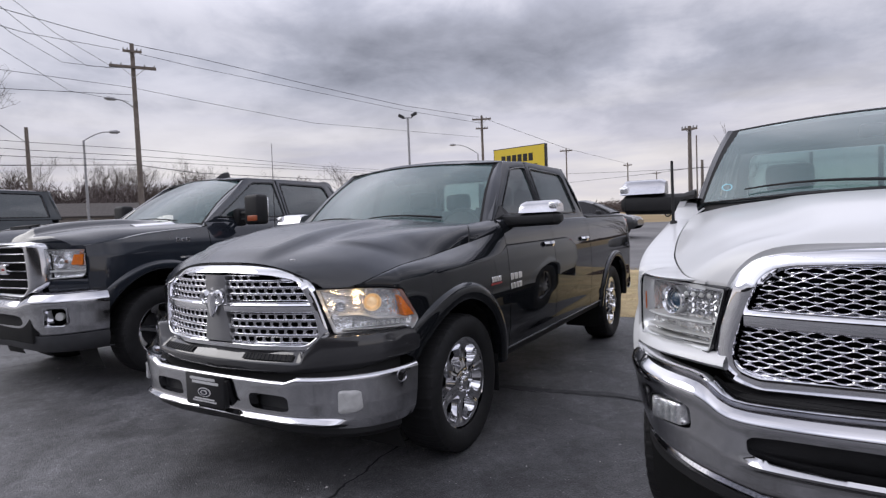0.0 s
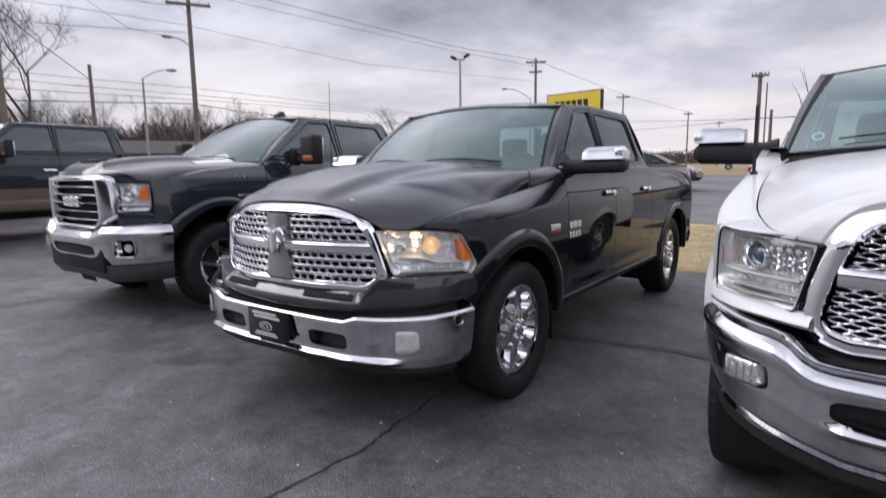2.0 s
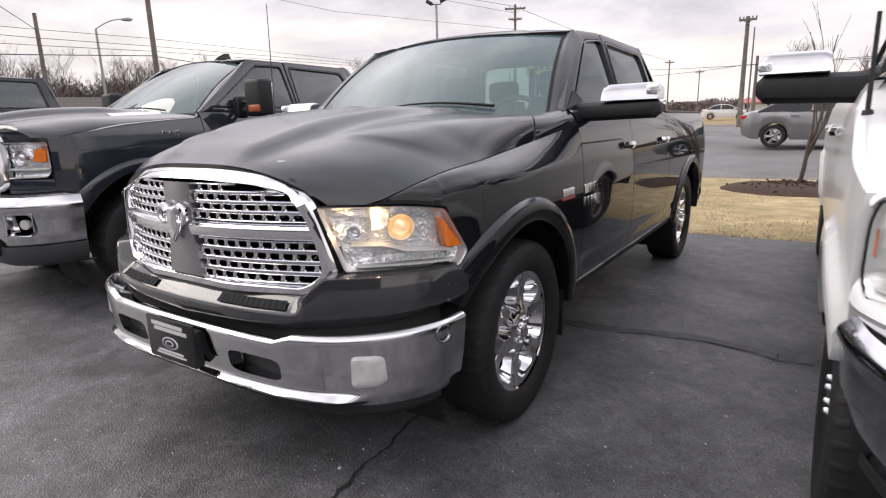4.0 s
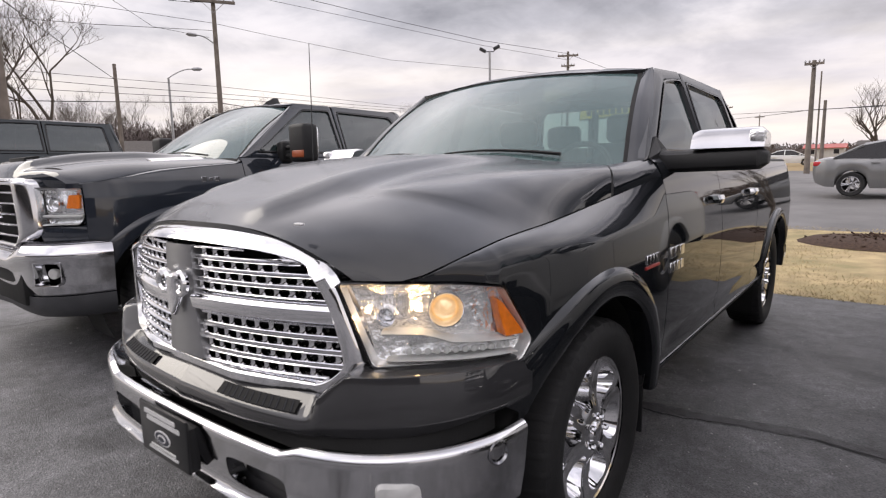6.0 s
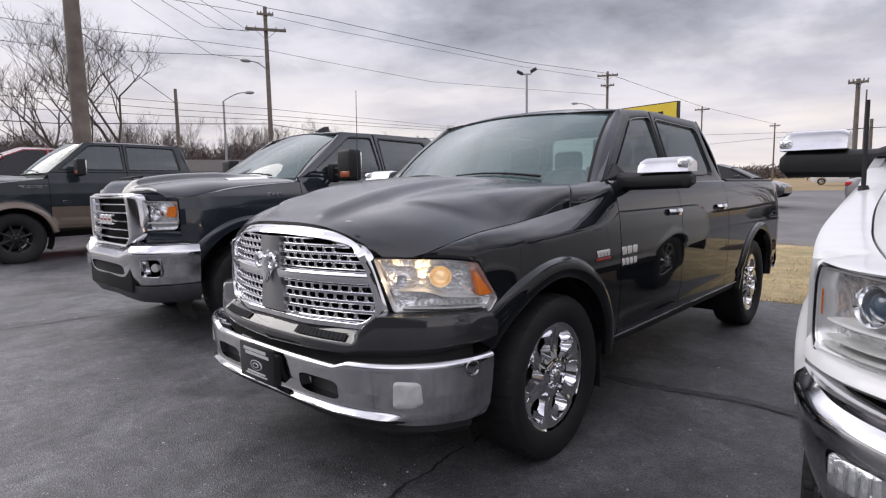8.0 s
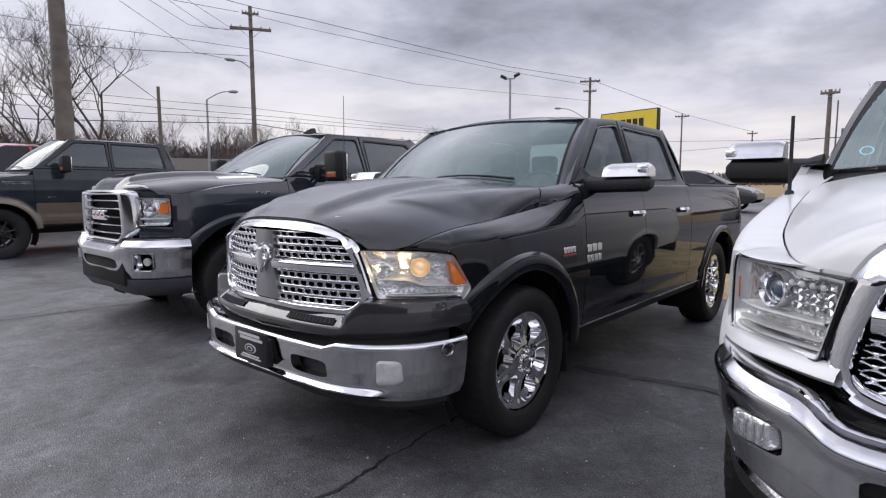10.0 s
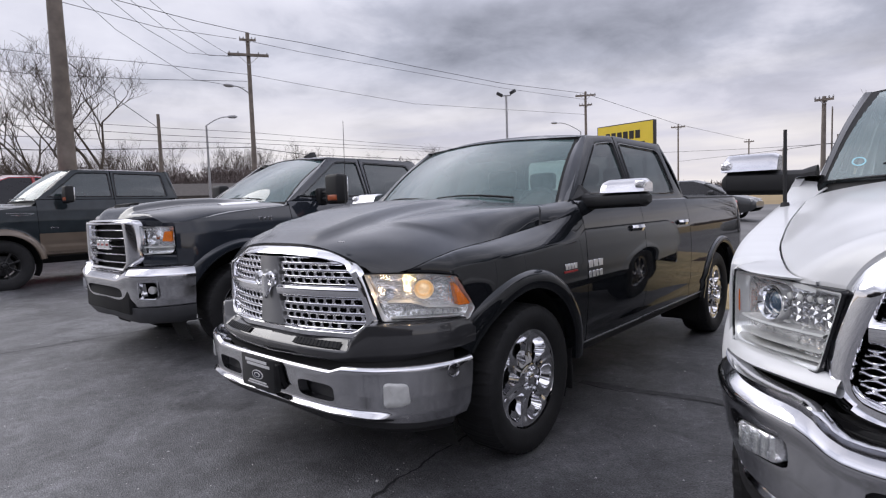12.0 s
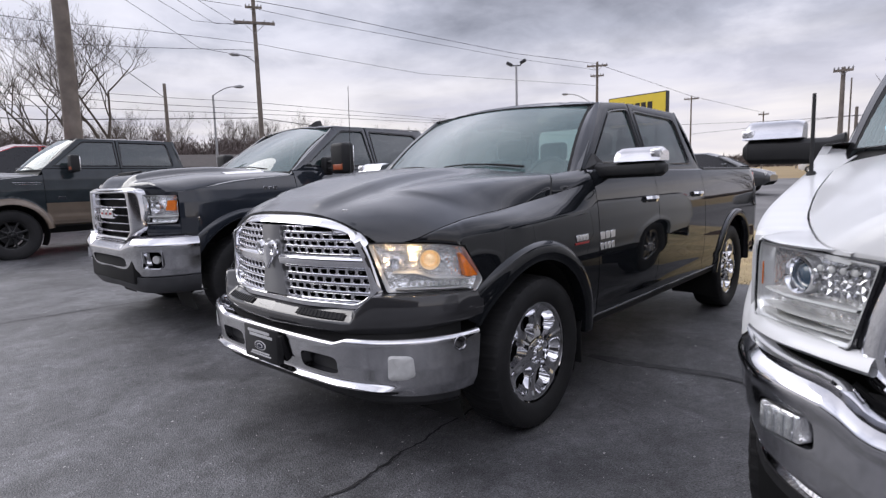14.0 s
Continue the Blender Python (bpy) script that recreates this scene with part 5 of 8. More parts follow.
GMC = dict(
    side=[(0.30, 0.97), (0.50, 0.985), (0.75, 1.005), (1.0, 1.01), (1.14, 1.005), (1.25, 0.985), (1.36, 0.95), (1.40, 0.93)],
    taper_y=-0.15, taper=0.33, flare=0.0, flare_w=0.075, crease=0.64, sill=0.53, belt=1.40, roof=1.905, crown=0.05, xb=0.915, xr=0.71,
    y_f=0.72, y_m=1.86, y_r=2.92, y_cab=3.04, y_end=5.1, bed_z=1.38, bed_from=None, wb=3.90, rw=0.41, arch=0.575, hub_x=0.985, y0=0.20,
    yA0=0.72, yA1=1.43, yC1=2.76, yC0=2.98, ws_bc=(0.48, 1.395), ws_be=(0.76, 1.385, 0.82), ws_tc=(1.38, 1.925), ws_te=(1.48, 1.89, 0.65),
    fender_y0=-0.425, shoulder_y0=-0.50, lamp_top=[(-0.56, 0.69), (-0.49, 0.82), (-0.42, 0.90), (-0.30, 0.96)], lamp_top_z=[(-0.6, 1.22), (-0.28, 1.22)],
    fender_top=[(-0.55, 1.20), (-0.3, 1.25), (0.1, 1.305), (0.4, 1.335), (0.75, 1.36)], fender_low=[(-0.44, 0.86), (-0.30, 0.84), (-0.26, 0.60), (0.7, 0.53)],
    mir=(1.12, 1.385, 0.93, 1.33), handles=(1.70, 2.75), handle_z=1.16,
    hood=dict(yc=[(0, -0.66), (0.12, -0.57), (1, 0.47)], zc=[(0, 1.270), (0.04, 1.31), (0.12, 1.340), (0.5, 1.403), (1, 1.425)], xe=[(0, 0.60), (0.08, 0.86), (0.2, 0.90), (1, 0.90)],
              ye=[(0, -0.58), (0.08, -0.48), (0.5, 0.10), (1, 0.72)], ze=[(0, 1.235), (0.08, 1.235), (0.5, 1.325), (1, 1.372)], p=[(0, 6), (1, 5)], bend=3.0, bulge_w=0.46, bulge_taper=0.25, bulge=0.052, valley=0.012),
)
FORD = dict(
    side=[(0.40, 0.98), (0.70, 1.0), (1.0, 1.015), (1.25, 1.01), (1.44, 0.985), (1.55, 0.95), (1.62, 0.92)],
    taper_y=-0.15, taper=0.05, flare=0.05, flare_w=0.10, crease=0.80, sill=0.66, belt=1.62, roof=2.20, crown=0.06, xb=0.91, xr=0.72,
    y_f=0.55, y_m=1.88, y_r=2.95, y_cab=3.16, y_end=5.3, bed_z=1.52, bed_from=None, wb=4.1, rw=0.455, arch=0.56, hub_x=1.01,
    yA0=0.56, yA1=1.22, yC1=2.96, yC0=3.12, ws_bc=(0.34, 1.60), ws_be=(0.60, 1.60, 0.82), ws_tc=(1.12, 2.22), ws_te=(1.22, 2.19, 0.66),
    fender_y0=-0.6, shoulder_y0=-0.6, lamp_top=[(-1, 0.9), (0, 0.9)], lamp_top_z=[(-1, 1.3), (0, 1.3)], fender_top=[(-0.6, 1.36), (0.0, 1.44), (0.6, 1.52)], fender_low=[(-0.6, 0.95), (-0.4, 0.7), (0.6, 0.66)],
    mir=(1.00, 1.58, 0.93, 1.30), handles=(1.70, 2.75), handle_z=1.33,
    hood=dict(yc=[(0, -0.92), (0.12, -0.8), (1, 0.28)], zc=[(0, 1.42), (0.05, 1.46), (0.12, 1.48), (0.5, 1.53), (1, 1.545)], xe=[(0, 0.75), (0.08, 0.88), (1, 0.91)],
              ye=[(0, -0.86), (0.08, -0.7), (0.5, -0.1), (1, 0.52)], ze=[(0, 1.38), (0.08, 1.37), (0.5, 1.45), (1, 1.515)], p=[(0, 6), (1, 5)], bend=3.0, bulge_w=0.45, bulge=0.04),
)


# ---- front ends ----
def plan(curve):
    """A line in plan as a function of a share 0 to 1 of its length, with its outward normal."""
    ps = [Vector(p) for p in curve]
    # smooth it by a Catmull-Rom spline
    fine = []
    for i in range(len(ps) - 1):
        p0, p1, p2, p3 = ps[max(i - 1, 0)], ps[i], ps[i + 1], ps[min(i + 2, len(ps) - 1)]
        for k in range(10):
            t = k / 10
            fine.append(0.5 * ((2 * p1) + (p2 - p0) * t + (2 * p0 - 5 * p1 + 4 * p2 - p3) * t * t + (3 * p1 - p0 - 3 * p2 + p3) * t ** 3))
    fine.append(ps[-1])
    acc = [0.0]
    for a, c in zip(fine, fine[1:]):
        acc.append(acc[-1] + (c - a).length)

    def at(u):
        s = max(0.0, min(1.0, u)) * acc[-1]
        for i in range(len(fine) - 1):
            if s <= acc[i + 1] or i == len(fine) - 2:
                d = fine[i + 1] - fine[i]
                p = fine[i] + d * ((s - acc[i]) / max(1e-9, acc[i + 1] - acc[i]))
                nrm = Vector((d.y, -d.x)).normalized()
                return p, nrm
    return at


def on_line(at):
    def place(u, z, h):
        p, n = at(u)
        if u > 1:
            q, _ = at(0.98)
            p = p + (p - q) * ((u - 1) / 0.02)
        return (p.x + n.x * h, p.y + n.y * h, z)
    return place


def knob(bm, c, n, prof, seg=20):
    """A turned shape on an axis: c, the axis n, profile of (along, radius)."""
    n = Vector(n).normalized()
    a = n.orthogonal().normalized()
    b = n.cross(a)
    c = Vector(c)
    rows = []
    for k in range(seg + 1):
        t = 2 * math.pi * k / seg
        d = a * math.cos(t) + b * math.sin(t)
        rows.append([tuple(c + n * u + d * r) for u, r in prof])
    grid(bm, rows)
    bmesh.ops.remove_doubles(bm, verts=bm.verts[:], dist=1e-5)
    bmesh.ops.recalc_face_normals(bm, faces=bm.faces[:])


def slab(outline, place, h0, h1, bevel=0.004):
    """A low raised plate with the outline, from height h0 to h1."""
    bm = bmesh.new()
    cx, cy = sum(p[0] for p in outline) / len(outline), sum(p[1] for p in outline) / len(outline)
    rows = []
    span = max(max(abs(p[0] - cx), abs(p[1] - cy)) for p in outline)
    k = min(0.4, bevel / max(span, 1e-4))
    for s, h in ((0, h0), (0, h1 - bevel), (k, h1), (0.5, h1), (0.999, h1)):
        rows.append([place(lerp(p[0], cx, s), lerp(p[1], cy, s), h) for p in outline])
    grid(bm, [r + [r[0]] for r in rows])
    bmesh.ops.remove_doubles(bm, verts=bm.verts[:], dist=1e-5)
    bmesh.ops.recalc_face_normals(bm, faces=bm.faces[:])
    return bm


def sided(name, make, material, parents, label=""):
    """make() gives a mesh of the +x side; one copy under each of the two parents, the second mirrored."""
    out = []
    for i, p in enumerate(parents):
        bm = make()
        if i:
            mirror(bm)
        out.append(part(name, bm, material, p, label))
    return out


def grille(T, F):
    g = F["grille"]
    # above the openings the surround leans back towards the bonnet
    zr = max(p[1] for p in g["inner"]) - 0.004
    gp = lambda x, z, h: (x, g["y"] + g["curve"] * x * x + g["lean"] * (z - g["z0"]) + g["top_lean"] * max(0, z - zr + 0.06 * min(1, abs(x) / 0.5) ** 3) - h, z)
    outer = rounded(both_ends(g["outer"]), g["ro"] + g["ro"][::-1], 7)
    inner = rounded(both_ends(g["inner"]), g["ri"] + g["ri"][::-1], 7)
    bm = bmesh.new()
    band(bm, outer, inner, gp, [(0, -0.11), (0, -0.022), (0.05, -0.006), (0.14, 0.010), (0.26, 0.020), (0.74, 0.022), (0.80, 0.020), (1.0, -0.008), (1.0, -0.04)])
    bmesh.ops.recalc_face_normals(bm, faces=bm.faces[:])
    G = part("grille", bm, CHROME, T, "chrome grille surround")
    bm = bmesh.new()
    fill(bm, outer, lambda x, z, h: gp(x, z, -0.075))
    thick(bm, 0.01)
    part("grille_backing", bm, DARK, G)
    zl, zh = min(p[1] for p in g["inner"]), max(p[1] for p in g["inner"])
    half = lambda z: max([abs(lerp(a[0], b[0], (z - a[1]) / (b[1] - a[1]))) for a, b in zip(inner, inner[1:] + inner[:1]) if (a[1] - z) * (b[1] - z) <= 0 and abs(a[1] - b[1]) > 1e-6] or [0])
    zb0, zb1 = g["bar"]
    # cross bar, its upper ledge leaning back, and the centre post
    for sx in (1, -1):
        bm = bmesh.new()
        rows = []
        for i in range(25):
            x = sx * lerp(g["post"] - 0.01, half((zb0 + zb1) / 2) + 0.012, i / 24)
            rows.append([gp(x, zb0, -0.04), gp(x, zb0, 0.006), gp(x, zb0 + 0.004, 0.012), gp(x, lerp(zb0, zb1, 0.62), 0.018), gp(x, lerp(zb0, zb1, 0.70), 0.016), gp(x, zb1 - 0.002, -0.006), gp(x, zb1, -0.04)])
        grid(bm, rows)
        bmesh.ops.recalc_face_normals(bm, faces=bm.faces[:])
        part("grille_bar", bm, CHROME, G)
    bm = bmesh.new()
    rows = []
    for i in range(13):
        z = lerp(zl + 0.002, zh - 0.002, i / 12)
        w = g["post"] * (1 + 0.30 * smooth(0.1, 1.0, (lerp(zl, zh, 0.5) - z) / (zh - zl) * 2))
        rows.append([gp(-w, z, -0.03), gp(-w * 0.98, z, 0.008), gp(-w * 0.85, z, 0.013), gp(w * 0.85, z, 0.013), gp(w * 0.98, z, 0.008), gp(w, z, -0.03)])
    grid(bm, rows)
    bmesh.ops.recalc_face_normals(bm, faces=bm.faces[:])
    part("grille_post", bm, SATIN, G, "satin grey centre post")
    # mesh inserts, four quarters
    for lo, hi, m in ((zl + 0.002, zb0 - 0.002, g["rows"][0]), (zb1 + 0.002, zh - 0.002, g["rows"][1])):
        for sx in (1, -1):
            bm = bmesh.new()
            dz = (hi - lo) / m
            x0 = g["post"] * (1.12 if hi < zb1 else 1.0)
            xe_at = lambda z: half(min(max(z, zl + 0.008), zh - 0.008)) - 0.002
            if g["kind"] == "slots":
                # flat straps with two bright ridges each, between rows of rounded slots
                e = dz * 0.25
                for j in range(m + 1):
                    z = lo + dz * j
                    z0, z1 = max(lo, z - e), min(hi, z + e)
                    rows = []
                    xe = max(xe_at(z0), xe_at(z1))
                    for i in range(17):
                        x = sx * lerp(x0, xe, i / 16)
                        rows.append([gp(x, z0, -0.03), gp(x, z0, -0.002), gp(x, z0 + 0.0022, 0.002), gp(x, z0 + 0.0048, -0.001), gp(x, (z0 + z1) / 2, -0.010), gp(x, z1 - 0.0055, -0.003), gp(x, z1 - 0.002, 0.000), gp(x, z1, -0.006), gp(x, z1, -0.03)])
                    grid(bm, rows)
            else:
                n2 = 8
                for j in range(m + 1):
                    z = lo + dz * j
                    xe = xe_at(z)
                    k = max(2, int((xe - x0) / g["pitch"] * n2))
                    rows = []
                    for i in range(k + 1):
                        x = sx * lerp(x0, xe, i / k)
                        zz = z + g["wave"] * math.cos(2 * math.pi * (abs(x) / g["pitch"] + 0.5 * (j % 2)))
                        t = g["wire"]
                        rows.append([gp(x, zz - t, -0.024), gp(x, zz - t, -0.001), gp(x, zz - t * 0.5, 0.003), gp(x, zz + t * 0.6, -0.003), gp(x, zz + t, -0.024)])
                    grid(bm, rows)
            for j in range(m):
                z0, z1 = lo + dz * j, lo + dz * (j + 1)
                xe = min(xe_at(z0), xe_at(z1))
                k = 0
                while True:
                    xm = (k + 0.5 * (j % 2)) * g["pitch"]
                    k += 1
                    if xm > xe - 0.004:
                        break
                    if xm < x0 + 0.004:
                        continue
                    w, c = g["link"], 0.005
                    x = sx * xm
                    za, zb = (z0 + dz * 0.24, z1 - dz * 0.24) if g["kind"] == "slots" else (z0, z1)
                    # the link widens where it meets the straps, which rounds the slots
                    rows = []
                    for q in range(7):
                        zz = lerp(za, zb, q / 6)
                        ww = w + (c if g["kind"] == "slots" else 0.004) * abs(q / 3 - 1) ** 2.5
                        rows.append([gp(x - ww, zz, -0.03), gp(x - ww, zz, -0.006), gp(x - ww * 0.4, zz, -0.002), gp(x + ww * 0.4, zz, -0.002), gp(x + ww, zz, -0.006), gp(x + ww, zz, -0.03)])
                    grid(bm, rows)
            bmesh.ops.recalc_face_normals(bm, faces=bm.faces[:])
            part("grille_mesh", bm, CHROME, G, "chrome mesh insert")
    # plain shield on the post, with two curls
    c = Vector(gp(0, g["emblem"], 0.014))
    sh = rounded([(0, -0.085), (0.034, -0.035), (0.042, 0.025), (0.022, 0.052), (-0.022, 0.052), (-0.042, 0.025), (-0.034, -0.035)], [0.012, 0.03, 0.02, 0.015, 0.015, 0.02, 0.03], 4)
    e = part("emblem", slab(sh, lambda x, z, h: (c.x + x, c.y - h - 0.012 * (1 - min(1, abs(x) / 0.045) ** 2), c.z + z), 0.0, 0.018, 0.010), CHROME, G, "plain chrome shield")
    for sx in (1, -1):
        bm = bmesh.new()
        pts = [(c.x + sx * (0.052 + 0.028 * math.sin(a)), c.y - 0.018, c.z + 0.022 + 0.030 * math.cos(a)) for a in (radians(d) for d in range(-70, 221, 24))]
        tube(bm, pts, [lerp(0.017, 0.008, i / (len(pts) - 1)) for i in range(len(pts))], 8)
        part("emblem_curl", bm, CHROME, e)
    return gp


def both_ends(half):
    """The +x half of an outline, from the bottom up, and its mirror image back down."""
    return [p for p in half] + [(-x, z) for x, z in reversed(half)]


def headlamp(T, F, lit):
    h = F["lamp"]
    pl = on_line(plan(h["line"]))
    out = rounded(h["outline"], h["r"], 5)
    c = (sum(p[0] for p in out) / len(out), sum(p[1] for p in out) / len(out))
    shrink = lambda k, kz: [(lerp(p[0], c[0], k), lerp(p[1], c[1], kz)) for p in out]
    in1, in2 = shrink(0.015, 0.04), shrink(*h.get("rim", (0.065, 0.15)))

    def bucket():
        bm = bmesh.new()
        band(bm, out, in2, pl, [(0, -0.13), (0, -0.004), (0.25, 0.0), (0.5, -0.004)])
        bmesh.ops.recalc_face_normals(bm, faces=bm.faces[:])
        return bm
    lamps = on_both("headlamp", bucket, LAMPSILVER, T, "large clear headlamp" + (" with its warm lamp lit" if lit else ""))

    def bezel():
        bm = bmesh.new()
        band(bm, in1, in2, pl, [(0, -0.012), (0.15, -0.004), (0.6, -0.010), (1.0, -0.045)])
        bmesh.ops.recalc_face_normals(bm, faces=bm.faces[:])
        return bm

    def back():
        bm = bmesh.new()
        n = 14
        cz = c[1]
        rows = []
        fillrows = []
        for s in [k / 8 for k in range(8)] + [0.999]:
            fillrows.append([pl(lerp(p[0], c[0], s), lerp(p[1], cz, s), -0.04 - 0.02 * smooth(0, 0.35, s)) for p in in2])
        grid(bm, [r + [r[0]] for r in fillrows])
        bmesh.ops.remove_doubles(bm, verts=bm.verts[:], dist=1e-5)
        bmesh.ops.recalc_face_normals(bm, faces=bm.faces[:])
        return bm

    def lens():
        bm = bmesh.new()
        fill(bm, out, lambda u, z, hh: pl(u, z, 0.004 + 0.010 * (1 - min(1, (abs(u - c[0]) / 0.5) ** 2))))
        bmesh.ops.recalc_face_normals(bm, faces=bm.faces[:])
        return bm
    def gasket():
        bm = bmesh.new()
        band(bm, shrink(-0.008, -0.025), shrink(0.006, 0.018), pl, [(0, -0.03), (0.1, 0.003), (0.5, 0.006), (0.9, 0.004), (1, -0.01)])
        bmesh.ops.recalc_face_normals(bm, faces=bm.faces[:])
        return bm
    sided("lamp_gasket", gasket, GLOSSPLASTIC, lamps, "black gasket round the lamp")
    sided("lamp_bezel", bezel, LAMPSILVER, lamps, "chrome bezel")
    sided("lamp_reflector", back, REFLECTOR, lamps, "silver reflector")

    def rib(height, u0, u1, th, hh):
        def f():
            bm = bmesh.new()
            rows = []
            for i in range(29):
                u = lerp(u0, u1, i / 28)
                z = table(height, u) if isinstance(height, list) else height
                rows.append([pl(u, z - th, -0.075), pl(u, z - th, hh), pl(u, z, hh + 0.006), pl(u, z + th, hh), pl(u, z + th, -0.075)])
            grid(bm, rows)
            bmesh.ops.recalc_face_normals(bm, faces=bm.faces[:])
            return bm
        return f
    for z, u0, u1, th, hh in h["ribs"]:
        sided("lamp_rib", rib(z, u0, u1, th, hh), LAMPWHITE, lamps, "frosted light guide")
    # row of small diodes
    for k in range(h["beads"][3]):
        u0, u1, z, n = h["beads"]
        u = lerp(u0, u1, k / (n - 1))
        p = pl(u, z, -0.028)
        q = pl(u, z, 0.0)
        def bead():
            bm = bmesh.new()
            knob(bm, p, Vector(q) - Vector(p), [(0, 0.009), (0.004, 0.0085), (0.006, 0.004), (0.0065, 0.0003)], 10)
            return bm
        sided("daytime_diode", bead, LAMPWHITE, lamps)
    for u, z, r, front, inner_mat, lbl in h["projectors"]:
        p, q = Vector(pl(u, z, -0.08)), Vector(pl(u, z, 0.0))
        def cup():
            bm = bmesh.new()
            knob(bm, p, q - p, [(0.0, r * 0.75), (0.055, r * 1.0), (0.062, r * 1.12), (0.056, r * 1.18), (0.0, r * 1.2)], 28)
            return bm
        def ball():
            bm = bmesh.new()
            knob(bm, p, q - p, [(0.02, r * 0.86)] + [(0.022 + r * 0.62 * math.sin(a), r * 0.86 * math.cos(a)) for a in (radians(d) for d in (10, 30, 50, 70, 89))], 28)
            return bm
        sided("projector_ring", cup, CHROME, lamps, "projector ring")
        sided("projector_lens", ball, inner_mat, lamps, lbl)
    # jewel-like facets of the inner reflector
    if "facets" in h:
        u0, u1, z0, z1, nu, nz = h["facets"]
        for i in range(nu):
            for j in range(nz):
                a, b2, c0, c1 = lerp(u0, u1, i / nu), lerp(u0, u1, (i + 0.92) / nu), lerp(z0, z1, j / nz), lerp(z0, z1, (j + 0.9) / nz)
                tip = ((i * 5 + j * 3) % 7 / 6, (i * 3 + j * 5) % 5 / 4)

                def facet():
                    bm = bmesh.new()
                    ring = [bm.verts.new(pl(u, z, -0.036)) for u, z in ((a, c0), (b2, c0), (b2, c1), (a, c1))]
                    top = bm.verts.new(pl(lerp(a, b2, 0.2 + 0.6 * tip[0]), lerp(c0, c1, 0.2 + 0.6 * tip[1]), -0.024))
                    for k in range(4):
                        bm.faces.new((ring[k], ring[(k + 1) % 4], top))
                    bmesh.ops.recalc_face_normals(bm, faces=bm.faces[:])
                    return bm
                for lamp_ob, sx in zip(lamps, (1, -1)):
                    bm = facet()
                    if sx < 0:
                        mirror(bm)
                    part("reflector_facet", bm, CHROME_DULL, lamp_ob, smooth=False)

    def amber():
        o = rounded(h["amber"], h.get("amber_r", 0.012), 4)
        return slab(o, pl, h.get("amber_h", -0.05), -0.010, min(0.006, -0.010 - h.get("amber_h", -0.05)))
    sided("turn_reflector", amber, AMBER, lamps, "amber turn reflector")
    if lit:
        # the bulbs that light the reflectors
        for lamp_ob, sx in zip(lamps, (1, -1)):
            for u, z, watt in h["bulbs"]:
                p = pl(u, z, -0.016)
                bulb = new("bulb", bpy.data.lights.new("bulb", "POINT"))
                bulb.data.energy, bulb.data.color, bulb.data.shadow_soft_size = watt, (1.0, 0.68, 0.36), 0.006
                bulb.location, bulb.parent = (sx * p[0], p[1], p[2]), lamp_ob
    for o in sided("lamp_lens", lens, LENS, lamps, "clear lens"):
        o.visible_shadow = False
    return lamps


